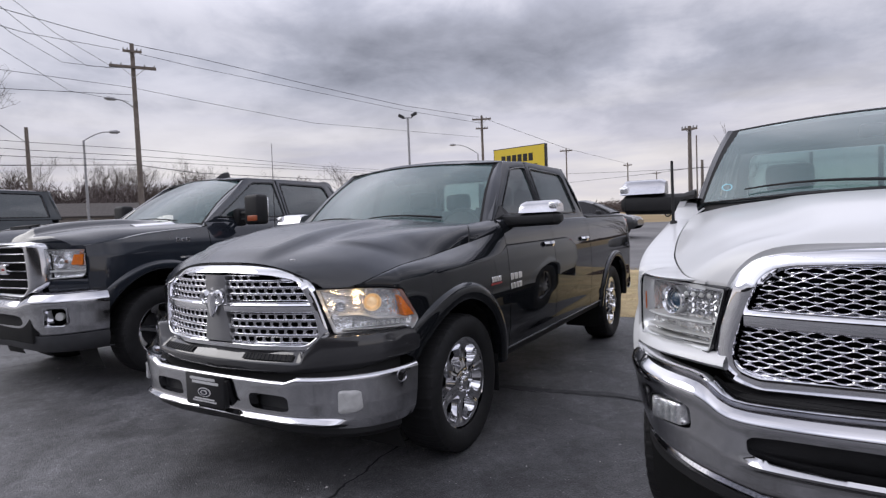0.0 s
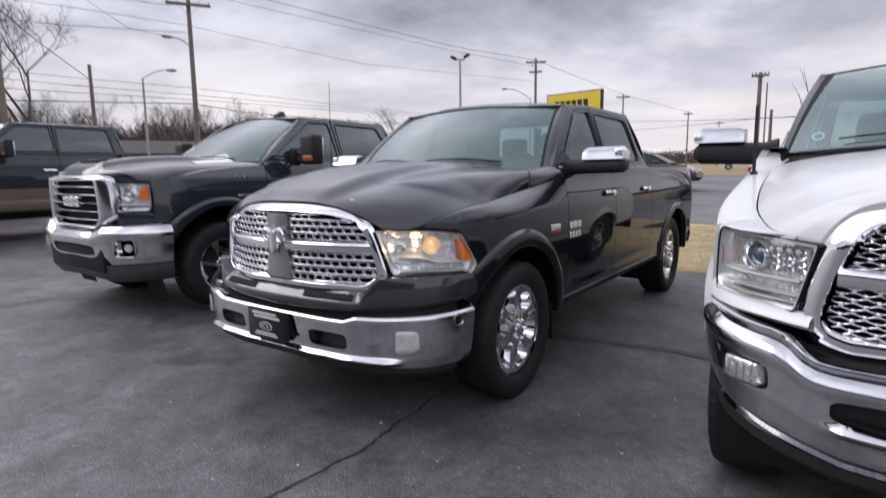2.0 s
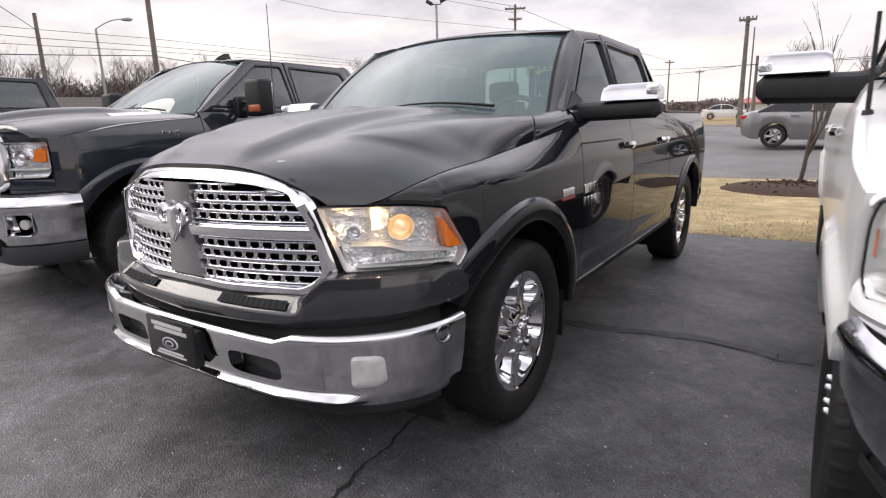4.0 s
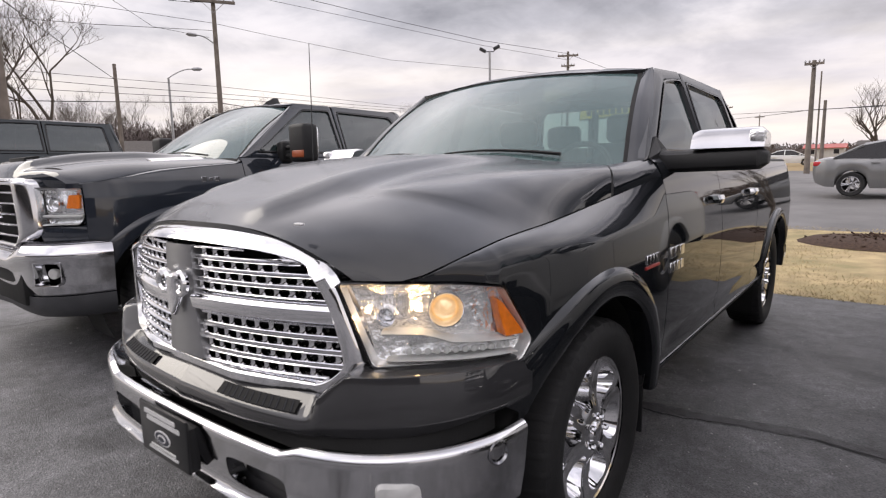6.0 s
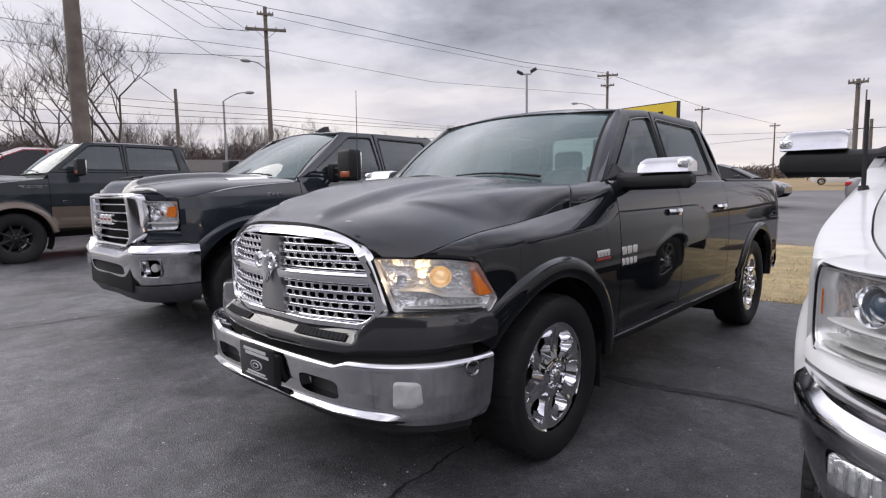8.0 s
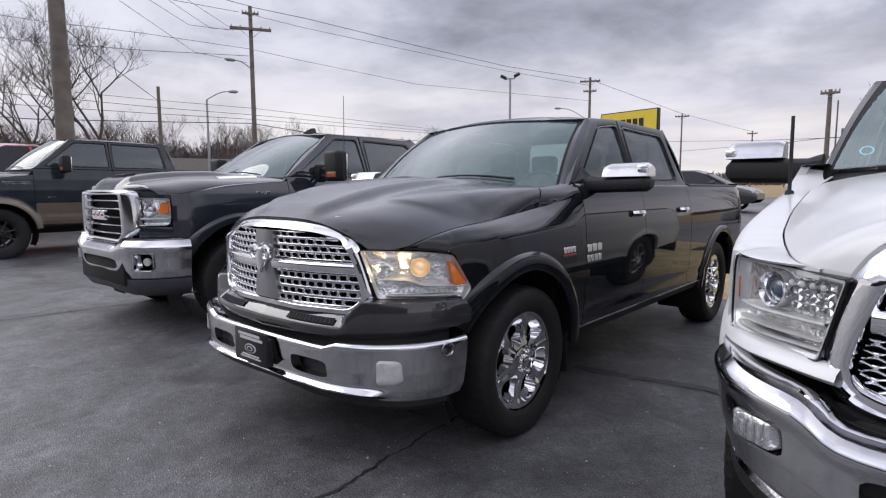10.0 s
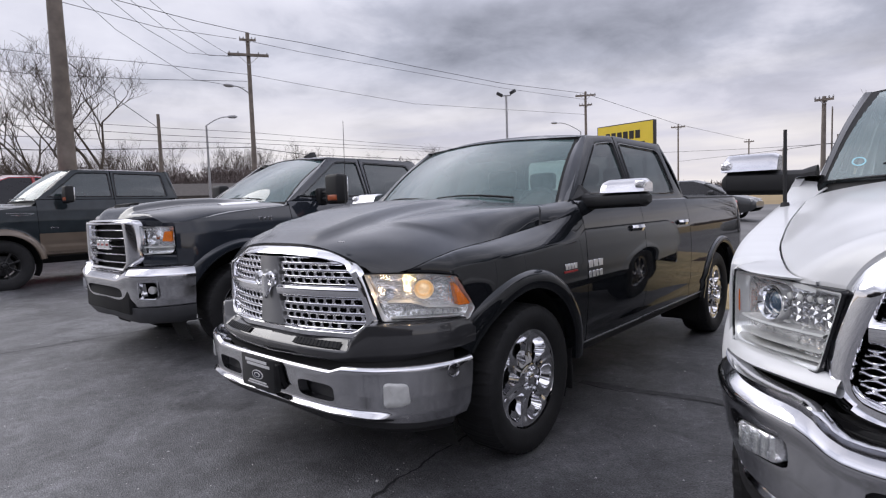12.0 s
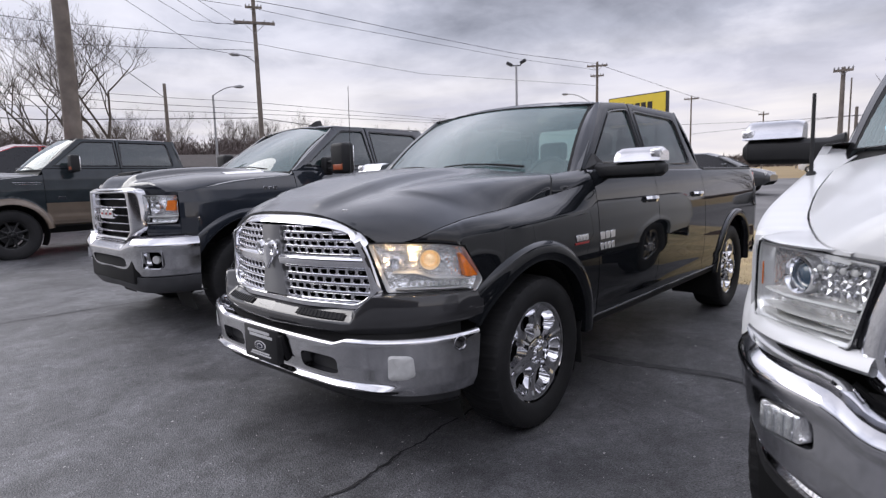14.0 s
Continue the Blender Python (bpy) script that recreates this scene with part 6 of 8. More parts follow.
def bumper(T, F):
    B = F["bumper"]
    at = plan(B["line"])
    pl = on_line(at)
    nu = 150
    xs_u = [(at(k / 400)[0].x, k / 400) for k in range(401)]
    u_of = lambda x: table(xs_u, x)

    def shell():
        bm = bmesh.new()
        vs, ins = [], []
        prof = B["prof"]
        zs = B["nz"]
        for i in range(nu + 1):
            u = i / nu
            p, n = at(u)
            zt, zb = table(B["top"], p.x), table(B["bot"], p.x)
            row = [pl(u, zt - 0.05, -0.10), pl(u, zt - 0.02, -0.024), pl(u, zt + 0.002, -0.010)] if B.get("thin") else [pl(u, zt - 0.004, -B.get("ledge", 0.16)), pl(u, zt + 0.004, -0.03), pl(u, zt + 0.003, -0.008)]
            for k in range(zs + 1):
                v = k / zs
                z = lerp(zt, zb, v)
                hh = table(prof, v) + B["lip"] * math.exp(-((z - B["lip_z"]) / 0.016) ** 2) * (1 - smooth(B["lip_x"] - 0.05, B["lip_x"] + 0.08, p.x))
                row.append(pl(u, z, hh))
            row += [pl(u, zb - 0.004, -0.05), pl(u, zb + 0.01, -0.12)]
            moved, marks = [], []
            for k, q in enumerate(row):
                hit = None
                if 3 <= k <= 3 + zs:
                    for hi_, (cx, cz, w, hh) in enumerate(B["holes"]):
                        r = ((abs(q[0] - cx) / w) ** 5 + (abs(q[2] - cz) / hh) ** 5) ** 0.2
                        if r < 1:
                            hit = hi_
                            if r > 0.02:
                                nx, nz2 = cx + (q[0] - cx) / r, cz + (q[2] - cz) / r
                                u2 = u_of(nx)
                                q = pl(u2, nz2, table(prof, (zt - nz2) / (zt - zb)))
                moved.append(bm.verts.new(q))
                marks.append(hit)
            vs.append(moved)
            ins.append(marks)
        for a, c, ia, ic in zip(vs, vs[1:], ins, ins[1:]):
            for k in range(len(a) - 1):
                if None not in (ia[k], ia[k + 1], ic[k], ic[k + 1]):
                    continue
                bm.faces.new((a[k], c[k], c[k + 1], a[k + 1]))
        for v in [v for v in bm.verts if not v.link_faces]:
            bm.verts.remove(v)
        bmesh.ops.dissolve_degenerate(bm, dist=2e-4, edges=bm.edges[:])
        both_sides(bm)
        bmesh.ops.remove_doubles(bm, verts=bm.verts[:], dist=1e-4)
        for v in [v for v in bm.verts if not v.link_faces]:
            bm.verts.remove(v)
        bmesh.ops.recalc_face_normals(bm, faces=bm.faces[:])
        if max(bm.faces, key=lambda f: -f.calc_center_median().y).normal.y > 0:
            bmesh.ops.reverse_faces(bm, faces=bm.faces[:])
        es = [e for e in bm.edges if e.is_boundary and any(abs(abs(v.co.x) - cx) < w * 1.5 and abs(v.co.z - cz) < hh * 1.5 for v in e.verts for cx, cz, w, hh in B["holes"])]
        made = bmesh.ops.extrude_edge_only(bm, edges=es)["geom"]
        for g in made:
            if isinstance(g, bmesh.types.BMVert):
                g.co.y += 0.05
        return bm
    S = part("front_bumper", shell(), B["mat"], T, B["label"])
    for cx, cz, w, hh in B["holes"]:
        def insert():
            bm = bmesh.new()
            y = min((at(k / 60)[0] for k in range(61)), key=lambda p: abs(p.x - cx - w)).y
            box(bm, max(-0.0, cx - w * 1.10), cx + w * 1.04, y + 0.045, y + 0.10, cz - hh * 1.25, cz + hh * 1.25, 0.008)
            return bm
        sided("bumper_insert", insert, PLASTIC, [S, S], "black insert behind the opening")
    return S, at, pl


def fascia(T, F, paint):
    """Painted panel between headlamp and bumper."""
    f = F["fascia"]
    pl = on_line(plan(f["line"]))

    def build():
        bm = bmesh.new()
        rows = []
        for i in range(25):
            u = i / 24
            p = pl(u, 0, 0)
            z0, z1, bk = table(f["low"], u), table(f["high"], u), table(f["back"], u)
            o = f.get("out", 0.0)
            rows.append([pl(u, z0 - 0.012, -0.03), pl(u, z0, o), pl(u, lerp(z0, z1, 0.25), 0.014 - 0.2 * bk + 0.85 * o), pl(u, lerp(z0, z1, 0.6), 0.012 - 0.55 * bk + 0.45 * o), pl(u, lerp(z0, z1, 0.9), 0.002 - 0.9 * bk + 0.1 * o), pl(u, z1, -0.004 - bk), pl(u, z1, -0.10 - bk)])
        grid(bm, rows)
        bmesh.ops.recalc_face_normals(bm, faces=bm.faces[:])
        return bm
    on_both("front_fascia", build, paint, T)


RAMF = dict(
    grille=dict(kind="slots", top_lean=1.15, y=-0.952, curve=0.35, lean=0.0, z0=0.80,
                outer=[(0.30, 0.752), (0.568, 0.756), (0.600, 0.780), (0.660, 0.836), (0.655, 0.880), (0.640, 0.935), (0.622, 0.995), (0.602, 1.055), (0.568, 1.115), (0.515, 1.155), (0.39, 1.184), (0.18, 1.199)], ro=[0.05, 0.02, 0.03, 0.02, 0.05, 0.1, 0.1, 0.08, 0.06, 0.08, 0.2, 0.3],
                inner=[(0.28, 0.800), (0.525, 0.795), (0.565, 0.812), (0.597, 0.842), (0.594, 0.880), (0.585, 0.925), (0.573, 0.975), (0.552, 1.030), (0.520, 1.078), (0.468, 1.110), (0.36, 1.132), (0.17, 1.148)], ri=[0.05, 0.02, 0.02, 0.02, 0.05, 0.05, 0.1, 0.06, 0.05, 0.06, 0.2, 0.3],
                bar=(0.952, 1.010), post=0.080, rows=(4, 4), pitch=0.050, link=0.0075, emblem=1.005),
    lamp=dict(line=[(0.605, -0.845), (0.70, -0.790), (0.80, -0.712), (0.890, -0.615), (0.945, -0.515), (0.978, -0.41)],
              outline=[(0.14, 0.846), (0.835, 0.836), (0.90, 0.887), (0.735, 1.047), (0.52, 1.066), (0.0, 1.068)], r=[0.02, 0.02, 0.02, 0.02, 0.1, 0.015], rim=(0.032, 0.07),
              ribs=[([(0.18, 0.934), (0.36, 0.932), (0.43, 0.922), (0.49, 0.909), (0.60, 0.904), (0.81, 0.898)], 0.18, 0.81, 0.004, -0.012), (0.860, 0.20, 0.82, 0.003, -0.012)], beads=(0.30, 0.78, 0.880, 12),
              projectors=[(0.475, 0.990, 0.041, 0, GLOW, "warm lit projector lens"), (0.20, 0.975, 0.022, 0, REFLECTOR, "silver reflector cup")], amber=[(0.755, 0.905), (0.868, 0.905), (0.735, 1.008), (0.705, 1.014)], bulbs=[(0.34, 0.985, 0.10), (0.12, 0.985, 0.05)]),
    bumper=dict(line=[(0.0, -1.005), (0.30, -1.0), (0.55, -0.975), (0.74, -0.905), (0.87, -0.79), (0.945, -0.64), (0.962, -0.51)], top=[(0, 0.632), (0.50, 0.632), (0.57, 0.655), (0.97, 0.668)],
                bot=[(0, 0.415), (0.6, 0.40), (0.97, 0.385)], thin=True, prof=[(0, 0.0), (0.02, 0.007), (0.05, 0.011), (0.10, 0.011), (0.2, 0.008), (0.5, 0.0), (0.8, -0.014), (1, -0.045)], nz=34, lip=0.036, lip_z=0.432, lip_x=0.76,
                holes=[(0.395, 0.522, 0.125, 0.042)], mat=CHROME_BUMPER, label="chrome front bumper"),
)
HDF = dict(
    grille=dict(kind="honeycomb", top_lean=0.45, y=-0.895, curve=0.30, lean=0.0, z0=0.80,
                outer=[(0.57, 0.788), (0.655, 0.815), (0.680, 0.88), (0.676, 0.96), (0.655, 1.05), (0.630, 1.130), (0.598, 1.197), (0.555, 1.236), (0.485, 1.250), (0.30, 1.258)], ro=[0.04, 0.05, 0.05, 0.1, 0.1, 0.1, 0.05, 0.05, 0.1, 0.3],
                inner=[(0.545, 0.856), (0.590, 0.870), (0.606, 0.90), (0.596, 0.96), (0.572, 1.03), (0.552, 1.09), (0.530, 1.140), (0.495, 1.172), (0.435, 1.185), (0.28, 1.193)], ri=[0.02, 0.02, 0.03, 0.1, 0.1, 0.1, 0.04, 0.05, 0.1, 0.3],
                bar=(1.0, 1.062), post=0.085, rows=(9, 9), pitch=0.060, wave=0.0032, wire=0.0040, link=0.0060, emblem=1.04),
    lamp=dict(line=[(0.635, -0.792), (0.69, -0.762), (0.76, -0.715), (0.84, -0.655), (0.90, -0.585), (0.94, -0.515), (0.963, -0.45)], outline=[(0.12, 0.898), (0.93, 0.900), (1.0, 0.94), (0.985, 1.08), (0.90, 1.134), (0.0, 1.120)], r=[0.02, 0.03, 0.03, 0.04, 0.03, 0.015],
              ribs=[(0.992, 0.12, 0.84, 0.005, -0.015), (0.945, 0.14, 0.90, 0.003, -0.02), (0.922, 0.14, 0.92, 0.003, -0.016)], beads=(0.16, 0.36, 1.085, 4),
              projectors=[(0.50, 1.055, 0.044, 0, LENSBLUE, "dark projector lens"), ], facets=(0.10, 0.37, 1.012, 1.100, 7, 4), amber=[(0.968, 0.990), (0.976, 0.990), (0.972, 1.075), (0.966, 1.075)], amber_r=0.002, amber_h=-0.014),
    bumper=dict(line=[(0.0, -0.965), (0.40, -0.955), (0.62, -0.915), (0.78, -0.845), (0.90, -0.73), (0.965, -0.58), (0.985, -0.47)], ledge=0.07, top=[(0, 0.790), (0.58, 0.780), (0.62, 0.784), (0.65, 0.797), (0.69, 0.829), (0.72, 0.843), (0.76, 0.850), (0.99, 0.864)],
                bot=[(0, 0.46), (0.55, 0.465), (0.78, 0.50), (0.99, 0.54)], prof=[(0, -0.045), (0.05, -0.018), (0.13, 0.012), (0.18, 0.018), (0.22, 0.014), (0.3, 0.006), (0.6, -0.006), (0.85, -0.032), (1, -0.07)], nz=30, lip=0.024, lip_z=0.600, lip_x=0.56,
                holes=[(0.0, 0.658, 0.575, 0.044), (0.81, 0.700, 0.072, 0.044)], mat=CHROME_BUMPER, label="chrome heavy-duty front bumper"),
    fascia=dict(out=0.012, line=[(0.635, -0.792), (0.69, -0.762), (0.76, -0.715), (0.84, -0.655), (0.90, -0.585), (0.94, -0.515), (0.963, -0.45)], low=[(0, 0.852), (1, 0.864)], high=[(0, 0.901), (0.90, 0.903), (0.96, 0.92), (1, 0.95)], back=[(0, 0), (1, 0)]),
)


def nose_panel(T, paint):
    """Painted nose: a sloping ledge below the grille that runs out into the panels under the headlamps."""
    at = plan([(0.0, -0.992), (0.30, -0.978), (0.50, -0.945), (0.62, -0.902), (0.74, -0.835), (0.86, -0.722), (0.925, -0.60), (0.960, -0.47)])
    pl = on_line(at)
    bm = bmesh.new()
    half = []
    for i in range(73):
        u = i / 72
        p, _ = at(u)
        k = smooth(0.548, 0.580, p.x)
        zl = table([(0, 0.652), (0.5, 0.662), (0.8, 0.676), (0.92, 0.705), (0.97, 0.72)], p.x)
        ztop = table([(0, 0.757), (0.56, 0.757), (0.66, 0.842), (0.97, 0.846)], p.x)
        # ledge in the middle, upright panel outside
        mid = [(-0.15, 0.768), (-0.062, 0.764), (-0.052, 0.757), (-0.030, 0.738), (-0.008, 0.719), (0.0, 0.710), (0.002, 0.695), (-0.002, zl + 0.012), (-0.010, zl), (-0.06, zl - 0.004)]
        out = [(-0.10, ztop), (-0.016, ztop), (-0.006, ztop - 0.006), (0.0, lerp(ztop, zl, 0.2)), (0.004, lerp(ztop, zl, 0.4)), (0.004, lerp(ztop, zl, 0.6)), (0.002, lerp(ztop, zl, 0.8)), (-0.004, zl + 0.012), (-0.012, zl), (-0.06, zl - 0.004)]
        half.append([pl(u, lerp(a[1], b[1], k), lerp(a[0], b[0], k)) for a, b in zip(mid, out)])
    rows = [[(-x, y, z) for x, y, z in r] for r in reversed(half[1:])] + half
    grid(bm, rows)
    bmesh.ops.recalc_face_normals(bm, faces=bm.faces[:])
    if sum(f.normal.y for f in bm.faces) > 0:
        bmesh.ops.reverse_faces(bm, faces=bm.faces[:])
    N_ = part("front_fascia", bm, paint, T, "glossy black nose panel below the grille")
    # two long dark strips on the ledge, crossed by thin ribs
    for sx in (1, -1):
        bm = bmesh.new()
        us = [k / 400 for k in range(401)]
        u_at = lambda x: min(us, key=lambda q: abs(at(q)[0].x - x))
        rows = []
        for i in range(17):
            u = u_at(lerp(0.205, 0.515, i / 16))
            rows.append([pl(u, 0.747, -0.0345), pl(u, 0.750, -0.0325), pl(u, 0.726, -0.0045), pl(u, 0.723, -0.0065)])
        grid(bm, rows)
        if sx < 0:
            mirror(bm)
        bmesh.ops.recalc_face_normals(bm, faces=bm.faces[:])
        I = part("lower_intake", bm, DARK, N_, "dark strip on the nose ledge")
        for i in range(12):
            bm = bmesh.new()
            u = u_at(lerp(0.225, 0.495, i / 11))
            tube(bm, [pl(u, 0.748, -0.030), pl(u + 0.006, 0.726, -0.004)], 0.0035, 5)
            if sx < 0:
                mirror(bm)
            part("intake_rib", bm, GLOSSPLASTIC, I)
    return N_


def plate(T, x, y, z):
    bm = boxes((x - 0.155, x + 0.155, y - 0.012, y, z - 0.085, z + 0.085), bevel=0.008)
    p = part("dealer_plate", bm, PLATEBLACK, T, "black dealer plate with white print and a white oval")
    for dx, dz, w, h in ((-0.01, 0.060, 0.100, 0.007), (0.01, 0.041, 0.105, 0.007), (0.0, -0.046, 0.080, 0.004), (0.0, -0.058, 0.095, 0.0035)):
        bm = boxes((x + dx - w, x + dx + w, y - 0.0145, y - 0.011, z + dz - h, z + dz + h))
        part("print_bar", bm, PLATEWHITE, p)
    for r, h, m in ((1.0, 0.0143, PLATEWHITE), (0.84, 0.0158, PLATEBLUE), (0.52, 0.0170, PLATEWHITE), (0.36, 0.0182, PLATEBLUE)):
        o = [(0.052 * r * math.cos(a), 0.024 * r * math.sin(a)) for a in (2 * math.pi * k / 24 for k in range(24))]
        part("print_oval", slab(o, lambda u, v, hh: (x + u, y - hh, z - 0.010 + v), 0.011, h, 0.001), m, p)
    return p


def ram_front(T, P, F, paint, lit, kind):
    gp = grille(T, F)
    headlamp(T, F, lit)
    S, at, pl = bumper(T, F)
    if kind == "light":
        nose_panel(T, NOSEBLACK)
    else:
        fascia(T, F, paint)
    # step below the grille
    if kind != "light":
        w, zt, y0 = 0.655, 0.788, F["bumper"]["line"][0][1]
        bm = bmesh.new()
        rows = []
        for i in range(33):
            x = lerp(-w, w, i / 32)
            y = y0 + 0.22 * x * x
            e = 0.02 * smooth(0.8 * w, w, abs(x))
            rows.append([(x, y + 0.13, zt + 0.008), (x, y + 0.10 + e, zt), (x, y + 0.08 + e, zt - 0.010), (x, y + 0.075 + e, zt - 0.03), (x, y + 0.08, zt - 0.05), (x, y + 0.10, zt - 0.055)])
        grid(bm, rows)
        thick(bm, 0.008)
        part("bumper_step", bm, PLASTIC, T, "black step below the grille")
        bm = bmesh.new()
        rows = []
        for i in range(33):
            x = lerp(-w - 0.02, w + 0.02, i / 32)
            y = y0 + 0.22 * x * x + 0.07
            zl = table(F["bumper"]["top"], abs(x)) + 0.012
            rows.append([(x, y + 0.005, zt - 0.062), (x, y + 0.030, zt - 0.068), (x, y + 0.022, lerp(zt - 0.06, zl, 0.5)), (x, y + 0.020, zl - 0.01), (x, y + 0.08, zl - 0.02)])
        grid(bm, rows)
        thick(bm, 0.006)
        part("center_fascia", bm, PLASTIC, T)
    bm = bmesh.new()
    rows = []
    for i in range(41):
        u = abs(i / 20 - 1)
        p = pl(u * 0.97, 0, -0.075)
        s = 1 if i > 20 else -1
        zt2 = table(F["bumper"]["top"], p[0])
        rows.append([(s * p[0], p[1], zt2 + (0.05 if kind == "light" else -0.004)), (s * p[0], p[1], zt2 - 0.03)])
    grid(bm, rows)
    thick(bm, 0.01)
    part("bumper_backing", bm, DARK, T)
    # black air dam
    bm = bmesh.new()
    rows = []
    for i in range(41):
        u = i / 20 - 1
        p = pl(abs(u) * 0.93, 0, -0.045)
        q = pl(abs(u) * 0.93, 0, -0.085)
        s = 1 if u > 0 else -1
        zb = table(F["bumper"]["bot"], p[0]) + 0.004
        rows.append([(s * p[0], p[1], zb), (s * p[0], p[1], zb - 0.03), (s * q[0], q[1], zb - 0.06), (s * q[0], q[1] + 0.03, zb - 0.07)])
    grid(bm, rows)
    thick(bm, 0.008)
    part("air_dam", bm, PLASTIC, T, "black plastic air dam below the bumper")
    if kind == "light":
        near = [at(k / 200)[0] for k in range(201)]
        on_both("fog_lamp", lambda: slab(rounded([(0.765, 0.483), (0.848, 0.490), (0.850, 0.592), (0.768, 0.598)], 0.022, 4), lambda x, z, h: (x + 0.002 * h, min(near, key=lambda q: abs(q.x - x)).y - h - 0.004, z), -0.03, 0.016, 0.010), LAMPWHITE, S, "frosted clear fog lamp")
        p, n = at(0.90)
        def sensor():
            bm = bmesh.new()
            knob(bm, (p.x, p.y, 0.625), (n.x, n.y, 0.05), [(-0.01, 0.034), (0.012, 0.034), (0.014, 0.030), (0.008, 0.026), (0.004, 0.012), (0.0045, 0.0004)], 20)
            return bm
        on_both("tow_point_cap", sensor, DARKCHROME, S, "round dark cap in the bumper end")
        plate(T, -0.02, -1.035, 0.548)
        part("plate_bracket", boxes((-0.16, 0.12, -1.036, -1.0, 0.46, 0.60), bevel=0.006), PLASTIC, T)
    else:
        def fog():
            bm = boxes((0.745, 0.875, -0.825, -0.77, 0.660, 0.738), bevel=0.012)
            bmesh.ops.rotate(bm, verts=bm.verts[:], cent=(0.81, -0.80, 0.68), matrix=Matrix.Rotation(radians(34), 3, "Z"))
            return bm
        turn = Matrix.Rotation(radians(34), 3, "Z")

        def rib_bars(k):
            def f():
                bm = boxes((0.762 + 0.028 * k, 0.768 + 0.028 * k, -0.832, -0.80, 0.668, 0.730), bevel=0.002)
                bmesh.ops.rotate(bm, verts=bm.verts[:], cent=(0.81, -0.80, 0.68), matrix=turn)
                return bm
            return f

        def pane():
            bm = boxes((0.748, 0.872, -0.842, -0.838, 0.663, 0.735), bevel=0.002)
            bmesh.ops.rotate(bm, verts=bm.verts[:], cent=(0.81, -0.80, 0.68), matrix=turn)
            return bm
        fogs = on_both("fog_lamp", fog, REFLECTOR, S, "clear rectangular fog lamp")
        for k in range(4):
            sided("fog_facet", rib_bars(k), CHROME, fogs)
        for o in sided("fog_lens", pane, LENS, fogs, "clear lens"):
            o.visible_shadow = False
        part("plate_bracket", boxes((-0.15, 0.15, -0.985, -0.93, 0.57, 0.71), bevel=0.006), PLASTIC, T)


def badge(P, T, y, z, w, h, blocks, material, sides=(1, -1)):
    """Raised badge blocks on the door skin."""
    for s in sides:
        for dy, dz, bw, bh in blocks:
            bm = bmesh.new()
            yy, zz = y + dy * w, z + dz * h
            x = side_x(P, yy, zz)
            box(bm, x - 0.004, x + 0.005, yy - bw * w / 2, yy + bw * w / 2, zz - bh * h / 2, zz + bh * h / 2, 0.0015, 1)
            if s < 0:
                mirror(bm)
            part("badge_block", bm, material, T, "plain chrome badge block")


GMCF = dict(
    lamp=dict(line=[(0.59, -0.605), (0.70, -0.565), (0.82, -0.49), (0.91, -0.405), (0.955, -0.30)], outline=[(0.0, 0.955), (0.66, 0.965), (0.72, 1.01), (0.715, 1.205), (0.0, 1.21)], r=[0.03, 0.04, 0.03, 0.03, 0.02],
              ribs=[(1.02, 0.06, 0.68, 0.008, -0.018)], beads=(0.08, 0.3, 1.18, 4), projectors=[(0.26, 1.10, 0.045, 0, REFLECTOR, "silver reflector cup")], amber=[(0.47, 1.072), (0.66, 1.068), (0.672, 1.160), (0.52, 1.160)], amber_h=-0.03, rim=(0.05, 0.10)),
    bumper=dict(line=[(0.0, -0.735), (0.30, -0.735), (0.55, -0.715), (0.75, -0.655), (0.88, -0.55), (0.955, -0.42), (0.985, -0.31)], top=[(0, 0.80), (0.40, 0.80), (0.56, 0.855), (0.99, 0.868)],
                bot=[(0, 0.50), (0.6, 0.48), (0.99, 0.50)], prof=[(0, -0.05), (0.06, -0.01), (0.22, 0.03), (0.30, 0.028), (0.5, 0.006), (0.8, -0.012), (1, -0.04)], nz=26, lip=0.0, lip_z=0.5, lip_x=0.5,
                holes=[(0.0, 0.615, 0.42, 0.05), (0.785, 0.652, 0.072, 0.070)], mat=CHROME_BUMPER, label="deep chrome front bumper"),
)


